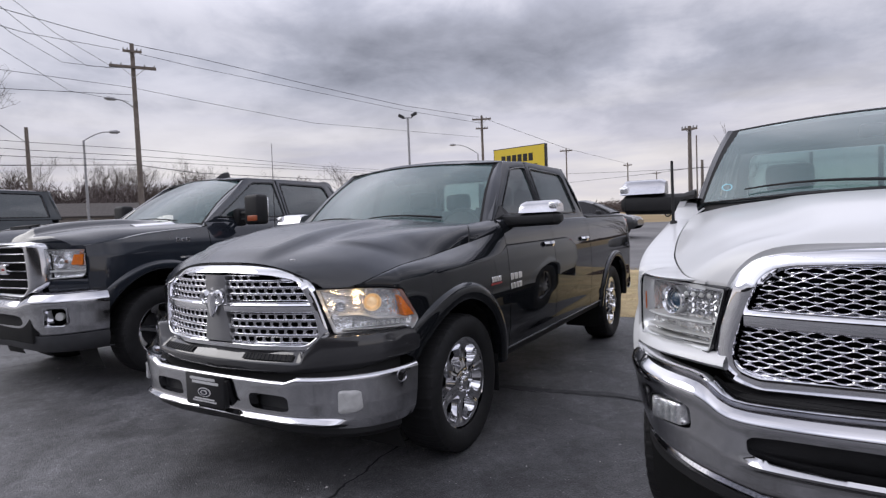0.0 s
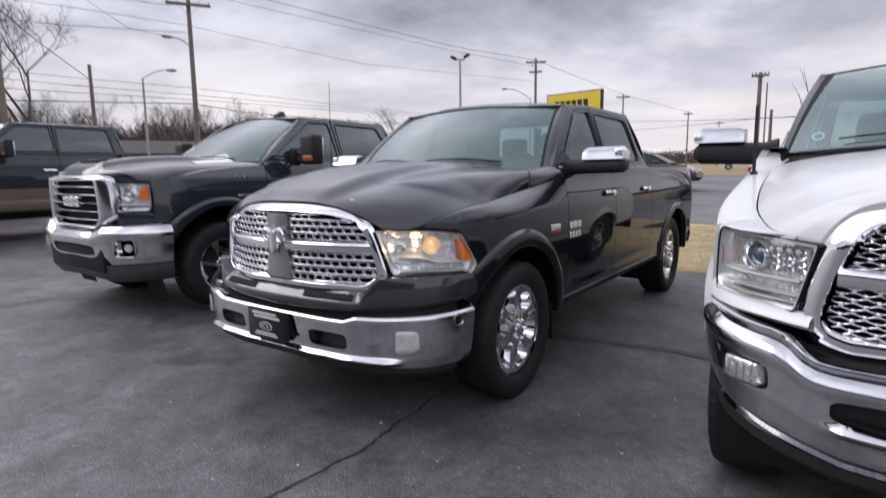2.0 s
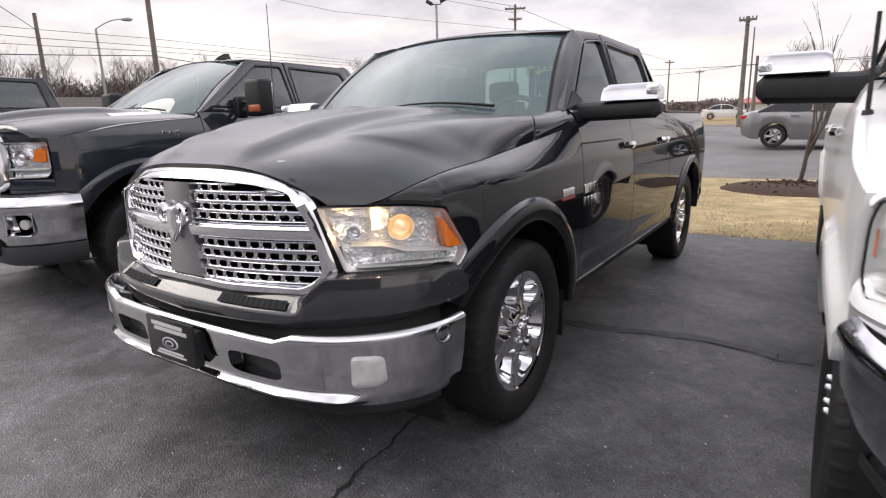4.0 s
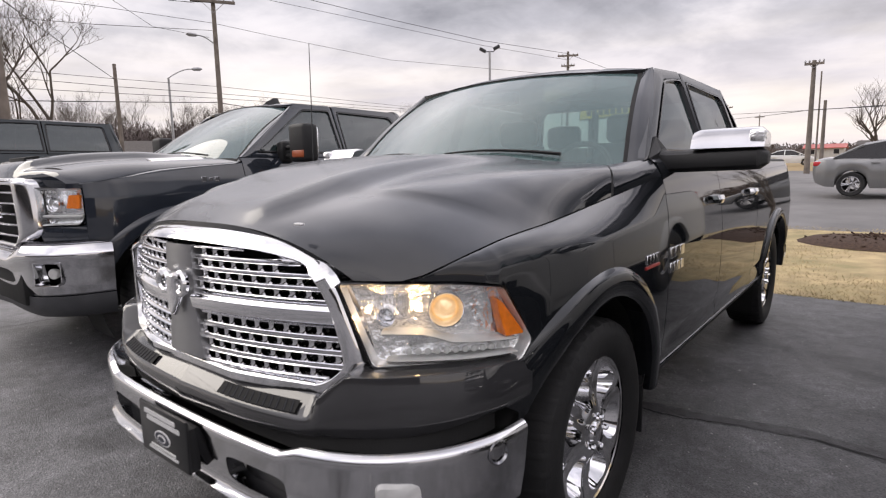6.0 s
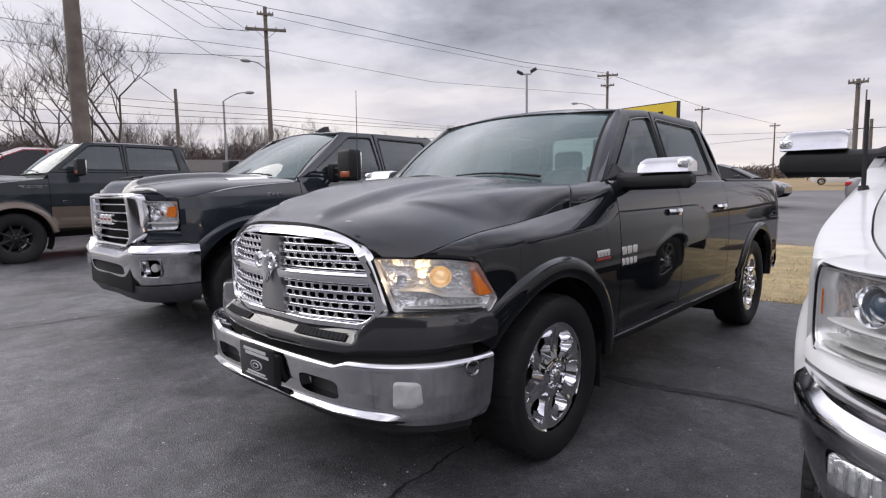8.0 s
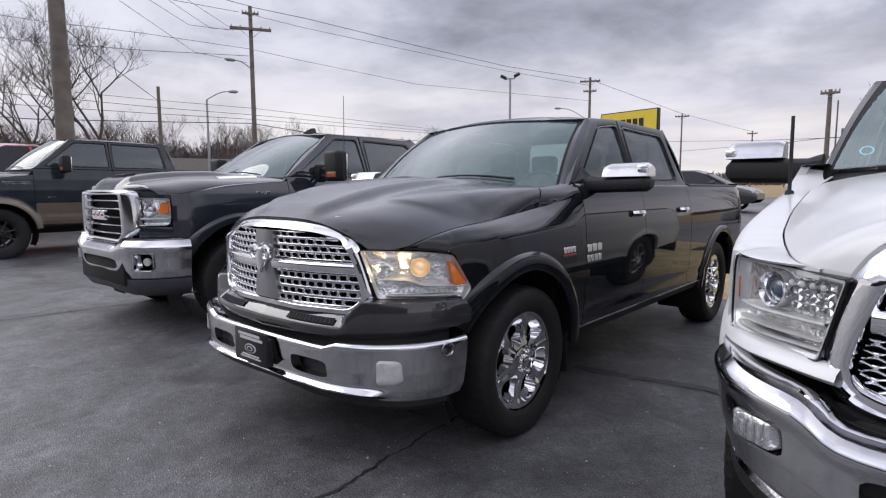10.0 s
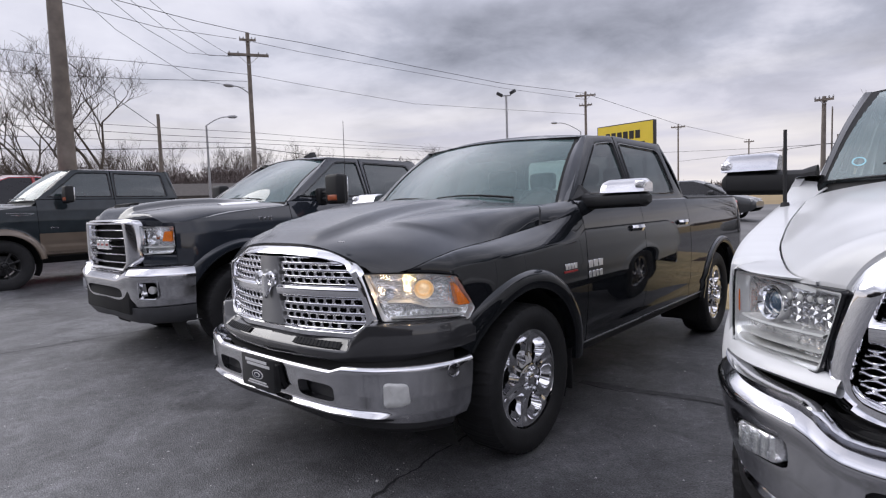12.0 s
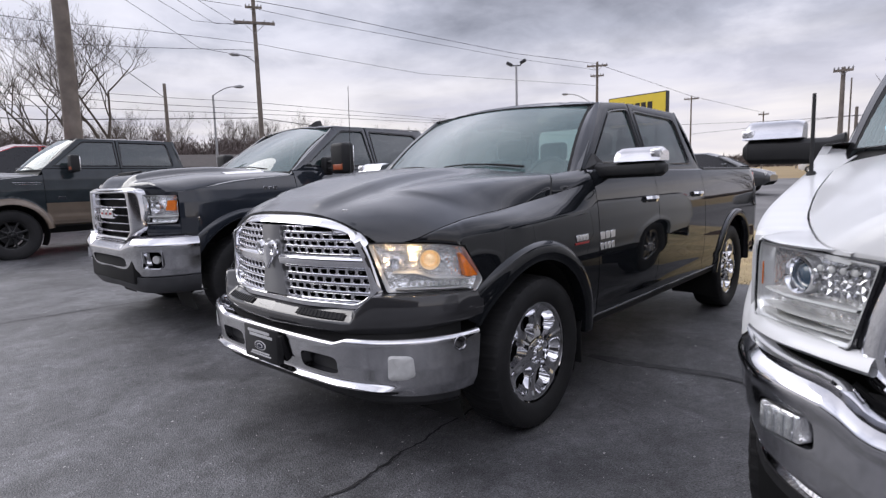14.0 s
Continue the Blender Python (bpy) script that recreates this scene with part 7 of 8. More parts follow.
def gmc_front(T, P, F, paint):
    headlamp(T, F, False)
    S, at, pl = bumper(T, F)
    gp = lambda x, z, h: (x, -0.70 + 0.13 * x * x - 0.01 * (z - 0.8) - h, z)
    outer = rounded([(-0.44, 0.795), (0.44, 0.795), (0.625, 0.90), (0.615, 1.10), (0.595, 1.268), (-0.595, 1.268), (-0.615, 1.10), (-0.625, 0.90)], [0.05, 0.05, 0.05, 0.2, 0.04, 0.04, 0.2, 0.05], 6)
    inner = rounded([(-0.425, 0.840), (0.425, 0.840), (0.455, 0.90), (0.445, 1.10), (0.425, 1.228), (-0.425, 1.228), (-0.445, 1.10), (-0.455, 0.90)], [0.03, 0.03, 0.05, 0.2, 0.02, 0.02, 0.2, 0.05], 6)
    bm = bmesh.new()
    band(bm, outer, inner, gp, [(0, -0.09), (0, -0.030), (0.06, -0.012), (0.20, 0.006), (0.40, 0.018), (0.62, 0.024), (0.84, 0.020), (0.95, 0.010), (1.0, -0.05)])
    bmesh.ops.recalc_face_normals(bm, faces=bm.faces[:])
    G = part("grille", bm, CHROME_BUMPER, T, "square chrome grille surround")
    # its upper lip, running back to the bonnet
    bm = bmesh.new()
    rows = []
    for i in range(25):
        x = lerp(-0.583, 0.583, i / 24)
        e = 0.012 * smooth(0.50, 0.583, abs(x))
        a = Vector(gp(x, 1.262 - e, -0.004))
        rows.append([tuple(a), (a.x * 0.99, a.y + 0.010, a.z + 0.012 - e), (a.x * 0.98, a.y + 0.026, a.z + 0.018 - e), (a.x * 0.97, a.y + 0.045, a.z + 0.016 - e), (a.x * 0.97, a.y + 0.06, a.z - 0.01)])
    grid(bm, rows)
    thick(bm, 0.006)
    part("grille_lip", bm, CHROME_DULL, G, "chrome lip along the hood edge")
    bm = bmesh.new()
    fill(bm, outer, lambda x, z, h: gp(x, z, -0.085))
    thick(bm, 0.01)
    part("grille_backing", bm, DARK, G)
    for k in range(5):
        z = 0.885 + 0.074 * k
        bm = bmesh.new()
        rows = []
        for i in range(21):
            x = lerp(-0.444, 0.444, i / 20) * (0.98 if k in (0, 4) else 1)
            rows.append([gp(x, z - 0.012, -0.05), gp(x, z - 0.010, -0.006), gp(x, z - 0.002, 0.004), gp(x, z + 0.009, -0.012), gp(x, z + 0.011, -0.05)])
        grid(bm, rows)
        bmesh.ops.recalc_face_normals(bm, faces=bm.faces[:])
        part("grille_bar", bm, CHROME, G)
    for k in range(3):
        x = -0.11 + 0.11 * k
        o = rounded([(x - 0.050, 1.002), (x + 0.050, 1.002), (x + 0.050, 1.090), (x - 0.050, 1.090)], 0.012, 3)
        e = part("emblem_block", slab(o, gp, -0.01, 0.018, 0.004), CHROME, G, "plain chrome emblem block")
        o = rounded([(x - 0.022, 1.036), (x + 0.022, 1.036), (x + 0.022, 1.056), (x - 0.022, 1.056)], 0.006, 3)
        part("emblem_face", slab(o, gp, 0.012, 0.022, 0.002), REDPRINT, e, "red emblem face")
    # painted panel below the headlamp
    fl = on_line(plan([(0.61, -0.590), (0.70, -0.555), (0.82, -0.49), (0.905, -0.41), (0.955, -0.30)]))

    def below():
        bm = bmesh.new()
        grid(bm, [[fl(i / 16, z, h) for z, h in ((0.84, -0.05), (0.85, 0.0), (0.90, 0.01), (0.95, 0.0), (0.96, -0.05))] for i in range(17)])
        bmesh.ops.recalc_face_normals(bm, faces=bm.faces[:])
        return bm
    on_both("front_fascia", below, paint, T)
    fogp = on_line(at)

    def ring():
        bm = bmesh.new()
        us = [(k / 400) for k in range(401)]
        ux = lambda x: min(us, key=lambda q: abs(at(q)[0].x - x))
        a, b2 = ux(0.70), ux(0.862)
        oo = rounded([(a, 0.57), (b2 - 0.02, 0.57), (b2, 0.60), (b2, 0.735), (a, 0.735)], 0.012, 4)
        c = ((a + b2) / 2, 0.652)
        ii = [(lerp(p[0], c[0], 0.13), lerp(p[1], c[1], 0.16)) for p in oo]
        band(bm, oo, ii, pl, [(0, 0.004), (0.3, 0.026), (0.8, 0.024), (1, -0.02)])
        bmesh.ops.recalc_face_normals(bm, faces=bm.faces[:])
        return bm
    on_both("fog_lamp_bezel", ring, CHROME, S, "chrome fog lamp bezel")

    def fog():
        bm = bmesh.new()
        knob(bm, (0.785, -0.60, 0.65), (0.6, -1, 0), [(-0.02, 0.03), (0.01, 0.036), (0.018, 0.032), (0.022, 0.015), (0.023, 0.0005)], 18)
        return bm
    on_both("fog_lamp", fog, LAMPWHITE, S, "small round clear fog lamp")
    # black lower valance
    bm = bmesh.new()
    rows = []
    for i in range(41):
        u = i / 20 - 1
        p, q = pl(abs(u), 0, -0.02), pl(abs(u), 0, -0.07)
        s = 1 if u > 0 else -1
        zb = table(F["bumper"]["bot"], p[0])
        rows.append([(s * p[0], p[1], zb + 0.004), (s * p[0], p[1], zb - 0.07), (s * q[0], q[1], zb - 0.14), (s * q[0], q[1] + 0.05, zb - 0.15)])
    grid(bm, rows)
    thick(bm, 0.01)
    part("air_dam", bm, GREYPLASTIC, T, "weathered grey plastic air dam")
    # bonnet scoop, side vents, roof fin
    bm = bmesh.new()
    rows = []
    for t2 in (0.0, 0.03, 0.10, 0.25, 0.5, 0.75, 1.0):
        y, w, z = -0.545 + 0.85 * t2, 0.235 - 0.02 * t2, 1.398 + 0.085 * t2 ** 0.7 - 0.022 * smooth(0.6, 1.0, t2) - 0.006 * (t2 == 0)
        rows.append([(-w - 0.035, y, z - 0.060), (-w, y, z - 0.010), (-w + 0.02, y, z), (0, y, z + 0.004), (w - 0.02, y, z), (w, y, z - 0.010), (w + 0.035, y, z - 0.060)])
    grid(bm, rows)
    thick(bm, 0.010)
    C = part("hood_scoop", bm, paint, T, "raised air scoop on the hood")
    slope = lambda y: 1.398 + 0.085 * max(0.0, (y + 0.545) / 0.85) ** 0.7
    o = rounded([(-0.185, -0.530), (0.185, -0.530), (0.165, -0.425), (-0.165, -0.425)], 0.02, 3)
    part("scoop_mouth", slab(o, lambda x, y, h: (x, y, slope(y) + h), -0.01, 0.017, 0.003), DARK, C, "black mouth of the scoop")

    def vent():
        bm = bmesh.new()
        grid(bm, [[(x, y, 1.402 - 0.03 * smooth(0.60, 0.85, x) + 0.05 * (y - 0.2) + dz) for x, dz in ((0.66, 0.0), (0.675, 0.012), (0.74, 0.010), (0.76, 0.0))] for y in (0.10, 0.12, 0.46, 0.50)])
        thick(bm, 0.006)
        return bm
    on_both("hood_badge", vent, CHROME_DULL, T, "silver badge strip on the hood")
    bm = bmesh.new()
    rows = []
    for t2, w, hh in ((0, 0.001, 0.0), (0.2, 0.03, 0.03), (0.6, 0.035, 0.07), (0.9, 0.03, 0.075), (1.0, 0.02, 0.0)):
        y = 1.58 + 0.22 * t2
        rows.append([(-w, y, 1.945), (-w * 0.6, y, 1.955 + hh * 0.7), (0, y, 1.955 + 1.2 * hh), (w * 0.6, y, 1.955 + hh * 0.7), (w, y, 1.945)])
    grid(bm, rows)
    thick(bm, 0.004)
    part("roof_aerial", bm, PLASTIC, T, "black shark-fin roof aerial")


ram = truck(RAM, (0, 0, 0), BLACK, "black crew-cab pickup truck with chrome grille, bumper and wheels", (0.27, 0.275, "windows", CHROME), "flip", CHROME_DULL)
ram_front(ram, RAM, RAMF, BLACK, True, "light")
badge(RAM, ram, 0.72, 0.955, 0.21, 0.115, [(-0.33, 0.28, 0.28, 0.40), (0.0, 0.28, 0.28, 0.40), (0.33, 0.28, 0.28, 0.40)] + [(-0.36 + 0.24 * k, -0.28, 0.19, 0.36) for k in range(4)], CHROME)
badge(RAM, ram, 0.40, 0.985, 0.18, 0.06, [(-0.3, 0.2, 0.18, 0.6), (-0.1, 0.2, 0.18, 0.6), (0.1, 0.2, 0.18, 0.6), (0.3, 0.2, 0.18, 0.6)], CHROME)
badge(RAM, ram, 0.40, 0.967, 0.16, 0.015, [(0, 0, 1.0, 0.8)], REDPRINT)
white = truck(HD, (3.05, -0.05, 0), WHITE, "white heavy-duty pickup truck with chrome grille and bumper", (0.27, 0.245, "eight", ALLOY), "flip", CHROME_DULL)
ram_front(white, HD, HDF, WHITE, False, "heavy")
bm = bmesh.new()
tube(bm, [(-0.95, 0.33, 1.30), (-0.952, 0.335, 1.335)], [0.022, 0.016], 10)
tube(bm, [(-0.952, 0.335, 1.335), (-0.955, 0.34, 1.65)], [0.008, 0.007], 8)
part("aerial", bm, PLASTIC, white, "black stub aerial on the fender")
gmc = truck(GMC, (-3.33, 0.05, 0.075), BLACK2, "dark graphite heavy-duty pickup truck with a barred chrome grille", (0.27, 0.255, "six", CHROME_DULL), "tow", None, handle=GLOSSPLASTIC)
gmc_front(gmc, GMC, GMCF, BLACK2)
badge(GMC, gmc, 0.42, 1.24, 0.16, 0.05, [(-0.33, 0, 0.26, 0.8), (0, 0, 0.2, 0.6), (0.33, 0, 0.26, 0.8)], CHROME_DULL)
ford = truck(FORD, (-10.72, -0.22, 0.13), DARKGREEN, "lifted dark pickup truck with tan lower panels and black wheels", (0.30, 0.26, "eight", BLACKALLOY), "tow", None, lower=TAN)
bm = bmesh.new()
tube(bm, [(-0.87, 0.27, 1.24), (-0.87, 0.275, 1.30)], [0.016, 0.008], 8)
tube(bm, [(-0.87, 0.275, 1.30), (-0.875, 0.29, 2.06)], [0.0035, 0.002], 6)
part("aerial", bm, DARKSTEEL, ram, "thin whip aerial on the fender")
part("hood_chip", boxes((0.462, 0.492, -0.868, -0.852, 1.214, 1.221), bevel=0.003), PLATEWHITE, ram, "small white chip on the hood edge")
FORD_OUT = dict(FORD, side=[(z, x + 0.007) for z, x in FORD["side"]])
for y0, y1 in ((FORD["y_f"], FORD["y_m"]), (FORD["y_m"], FORD["y_r"]), (FORD["y_r"], FORD["y_end"])):
    on_both("lower_panel", lambda: side_panel(FORD_OUT, y0, y1, lambda y: FORD["sill"], lambda y: 1.00), TAN, ford, "tan lower body panel")


def flare(P, yc, r0, r1, a0, a1):
    def build():
        bm = bmesh.new()
        rows = []
        for i in range(33):
            a = radians(lerp(a0, a1, i / 32))
            row = []
            for r, o in ((r0, -0.05), (r0, 0.035), (lerp(r0, r1, 0.4), 0.030), (lerp(r0, r1, 0.85), 0.016), (r1, -0.005)):
                y, z = yc + r * math.cos(a), P["rw"] + r * math.sin(a)
                row.append((side_x(P, y, max(z, 0.4)) + o, y, z))
            rows.append(row)
        grid(bm, rows)
        bmesh.ops.recalc_face_normals(bm, faces=bm.faces[:])
        return bm
    return build


for yc in (0.0, FORD["wb"]):
    on_both("wheel_arch_flare", flare(FORD, yc, 0.545, 0.66, 8, 172), TAN, ford, "tan wheel arch flare")
badge(FORD, ford, 0.30, 1.36, 0.42, 0.05, [(0, 0.35, 1.0, 0.25), (0.05, -0.35, 0.9, 0.25)], CHROME)
badge(FORD, ford, 0.80, 1.09, 0.12, 0.05, [(0, 0, 1.0, 0.8)], CHROME)


def flap():
    bm = boxes((0.735, 0.955, 0.475, 0.487, 0.235, 0.60), bevel=0.004)
    return bm


def lip(P, yc, r0, r1, a0, a1):
    """Rounded wheel-arch lip in body colour; wider towards the front."""
    def build():
        bm = bmesh.new()
        rows = []
        for i in range(49):
            a = radians(lerp(a0, a1, i / 48))
            rr = r1 + 0.03 * smooth(90, 160, math.degrees(a))
            run = 1 - 0.9 * smooth(118, 156, math.degrees(a)) * (1 if yc < 1 else 0)
            row = []
            for k, o in ((0.0, -0.06), (0.0, 0.012), (0.05, 0.018), (0.20, 0.023), (0.50, 0.025), (0.75, 0.022), (0.92, 0.012), (1.0, -0.002)):
                r = lerp(r0, rr, k)
                y, z = yc + r * math.cos(a), P["rw"] + r * math.sin(a)
                row.append((side_x(P, y, max(z, 0.4)) + (o * run if o > 0 else o), y, z))
            rows.append(row)
        grid(bm, rows)
        bmesh.ops.recalc_face_normals(bm, faces=bm.faces[:])
        return bm
    return build


on_both("wheel_arch_lip", lip(RAM, RAM["y0"], 0.511, 0.612, 2, 150), BLACK, ram)
on_both("wheel_arch_lip", lip(GMC, GMC["y0"], 0.571, 0.655, 5, 160), BLACK2, gmc)
on_both("wheel_arch_lip", lip(RAM, RAM["wb"], 0.511, 0.580, 2, 178), BLACK, ram)


def sill_strip():
    bm = bmesh.new()
    tube(bm, [(side_x(RAM, y, 0.50) + 0.001, y, 0.499) for y in (lerp(0.50, 3.06, k / 20) for k in range(21))], 0.007, 8)
    return bm


on_both("sill_strip", sill_strip, BLACK, ram, "glossy rounded edge along the sill")
on_both("mud_flap", flap, PLASTIC, ram, "black rubber mud flap")

# inspection sticker in the corner of the white truck's windscreen
bm = bmesh.new()
rows = []
for k in range(25):
    a = 2 * math.pi * k / 24
    rows.append([(-0.70 + r * math.cos(a), 0.405 + 0.9 * 0.6 * r * math.sin(a) - 0.012 + q, 1.485 + 0.75 * r * math.sin(a) + 0.012) for r, q in ((0.019, 0.0), (0.025, 0.0))])
grid(bm, rows)
thick(bm, 0.002)
part("windscreen_sticker", bm, mat("pale_blue_sticker", (0.35, 0.62, 0.70), 0.5, 0.0, 0.05, 20.0), white, "pale blue ring-shaped sticker")


# ---- street furniture and distance ----
def pole(az, r, top, rad, label, arms=(), lean=0.0):
    """A wooden utility pole; top: angle of height of its tip. arms: (angle of height, half length in metres, thickness)."""
    x, y, z = far(az, r)
    zt = far(az, r, top)[2]
    T = thing("utility_pole", (x, y, z - 0.2), 0, label, "utility pole", "utility poles along the road")
    H = zt - z + 0.2
    bm = bmesh.new()
    n = 9
    tube(bm, [(lean * H * k / n, 0, H * k / n) for k in range(n + 1)], [lerp(rad, rad * 0.68, k / n) for k in range(n + 1)], 12)
    part("shaft", bm, WOODPOLE, T)
    side = Vector((math.cos(radians(az)), -math.sin(radians(az)), 0))
    for el, hl, th in arms:
        za = far(az, r, el)[2] - z + 0.2
        bm = bmesh.new()
        a = Vector((0, 0, za)) - side * hl
        b = Vector((0, 0, za)) + side * hl
        d = Vector((side.y, -side.x, 0)) * (rad + th / 2)
        m = Matrix.Translation(Vector((0, 0, za)) + d) @ Matrix.Rotation(radians(-az), 4, "Z")
        r0 = bmesh.ops.create_cube(bm, size=1.0)
        bmesh.ops.transform(bm, matrix=m @ Matrix.Diagonal((2 * hl, th, th * 1.25, 1)), verts=r0["verts"])
        arm = part("crossarm", bm, WOODPOLE, T)
        for s in (-0.92, -0.5, 0.5, 0.92):
            p = Vector((0, 0, za + th * 0.6)) + side * hl * s + d
            bm = bmesh.new()
            knob(bm, p, (0, 0, 1), [(0, 0.03), (0.05, 0.045), (0.09, 0.05), (0.13, 0.03), (0.16, 0.001)], 8)
            part("insulator", bm, GALV, arm)
        for s in (-0.55, 0.55):
            bm = bmesh.new()
            tube(bm, [tuple(Vector((0, 0, za)) + side * hl * s + d), tuple(Vector((0, 0, za - hl * 0.5)) + d * 0.8)], 0.018, 5)
            part("brace", bm, GALV, arm)
    return T


def cobra(T, x, y, z0, zt, arm, dirv, material, rad):
    """A lamp head on a curved arm, from height zt."""
    pts = [(x, y, zt)]
    for k in range(1, 7):
        t = k / 6
        pts.append((x + dirv[0] * arm * t, y + dirv[1] * arm * t, zt + arm * 0.45 * math.sin(t * math.pi / 2)))
    bm = bmesh.new()
    tube(bm, pts, rad, 6)
    A = part("lamp_arm", bm, material, T)
    e = Vector(pts[-1])
    bm = bmesh.new()
    d = Vector((dirv[0], dirv[1], 0.05)).normalized()
    tube(bm, [tuple(e), tuple(e + d * 0.15), tuple(e + d * 0.5), tuple(e + d * 0.7)], [0.05, 0.11, 0.13, 0.04], 8)
    part("lamp_head", bm, GALV, A, "grey lamp head")


pole(-74.58, 18.0, 24.0, 0.235, "thick weathered wooden utility pole behind the lifted truck")
pole(-67.4, 40.0, 9.25, 0.14, "short weathered wooden pole without arms")
P1 = pole(-59.28, 42.0, 16.75, 0.19, "tall wooden utility pole with two crossarms and a lamp", [(14.75, 1.35, 0.14), (16.05, 0.55, 0.11)])
zz = far(-59.28, 42.0, 11.3)[2] - far(-59.28, 42.0)[2] + 0.2
cobra(P1, 0, 0, 0, zz, 1.25, (-0.86 * math.cos(radians(59)), -0.86 * math.sin(radians(59))), GALV, 0.035)
pole(-26.4, 60.0, 10.75, 0.17, "wooden utility pole with two crossarms", [(10.35, 1.0, 0.13), (9.45, 0.65, 0.11)])
pole(-18.02, 80.0, 7.05, 0.12, "slim distant utility pole with one crossarm", [(6.75, 0.85, 0.12)])
pole(-12.2, 100.0, 5.2, 0.13, "slim distant utility pole with one crossarm", [(4.95, 0.7, 0.12)])
pole(-6.63, 38.0, 8.2, 0.15, "dark wooden utility pole beyond the road", [(7.9, 0.45, 0.10)])
pole(-6.05, 39.0, 7.3, 0.055, "thin steel pole beside the wooden one")
pole(-5.6, 41.0, 5.0, 0.12, "short dark wooden pole beyond the road")
pole(-9.6, 120.0, 4.2, 0.12, "slim distant utility pole with one crossarm", [(4.0, 0.8, 0.12)])

x, y, z = far(-63.4, 45.0)
LB = thing("street_lamp", (x, y, z - 0.1), 0, "tall grey steel street lamp with a curved arm", "street lamp", "street lamps")
zt = far(-63.4, 45.0, 8.5)[2] - z
bm = bmesh.new()
tube(bm, [(0, 0, 0), (0, 0, zt * 0.5), (0, 0, zt)], [0.11, 0.09, 0.07], 10)
part("shaft", bm, GALV, LB)
cobra(LB, 0, 0, 0, zt, 1.5, (math.cos(radians(63)), math.sin(radians(63))), GALV, 0.04)

x, y, z = far(-34.1, 30.0)
FL = thing("flood_light_pole", (x, y, z - 0.1), 0, "slim grey pole with two dark flood lights", "flood light", "street lamps")
zt = far(-34.1, 30.0, 11.1)[2] - z
bm = bmesh.new()
tube(bm, [(0, 0, 0), (0, 0, zt)], [0.075, 0.055], 10)
part("shaft", bm, GALV, FL)
sv = Vector((math.cos(radians(34)), math.sin(radians(34)), 0))
for s, dz in ((-1, 0.06), (1, 0.16)):
    bm = bmesh.new()
    e = sv * s * 0.30 + Vector((0, 0, zt + dz))
    tube(bm, [(0, 0, zt), tuple(sv * s * 0.2 + Vector((0, 0, zt - 0.02))), tuple(e)], 0.025, 6)
    A = part("lamp_bracket", bm, DARKSTEEL, FL)
    bm = boxes((-0.17, 0.17, -0.10, 0.10, -0.06, 0.09), bevel=0.03)
    bmesh.ops.rotate(bm, verts=bm.verts[:], cent=(0, 0, 0), matrix=Matrix.Rotation(radians(34), 3, "Z") @ Matrix.Rotation(radians(-28 * s), 3, "Y"))
    bmesh.ops.translate(bm, verts=bm.verts[:], vec=tuple(e + sv * s * 0.05))
    part("flood_light", bm, DARKSTEEL, A, "dark flood light head")

# far street lamp with a long flat arm behind the cab roof
x, y, z = far(-26.9, 62.0)
SL = thing("street_lamp", (x, y, z), 0, "far grey street lamp arm on its pole", "street lamp", "street lamps")
zt = far(-26.9, 62.0, 7.0)[2] - z
bm = bmesh.new()
tube(bm, [(0, 0, 0), (0, 0, zt)], [0.09, 0.06], 8)
part("shaft", bm, GALV, SL)
cobra(SL, 0, 0, 0, zt, 2.4, (-math.cos(radians(27)), -math.sin(radians(27))), GALV, 0.04)


def cable(pts, rad, sag=0.0):
    """A hanging wire through places (bearing, distance, angle of height)."""
    ps = [Vector(far(a, r, e)) for a, r, e in pts]
    line = []
    for p, q in zip(ps, ps[1:]):
        for k in range(8):
            t = k / 8
            v = p.lerp(q, t)
            v.z -= sag * 4 * t * (1 - t)
            line.append(tuple(v))
    line.append(tuple(ps[-1]))
    bm = bmesh.new()
    tube(bm, line, rad, 5)
    return tagged(part("overhead_wire", bm, WIRE), "thin dark overhead wire between poles", "wire", "overhead wires", "structure")


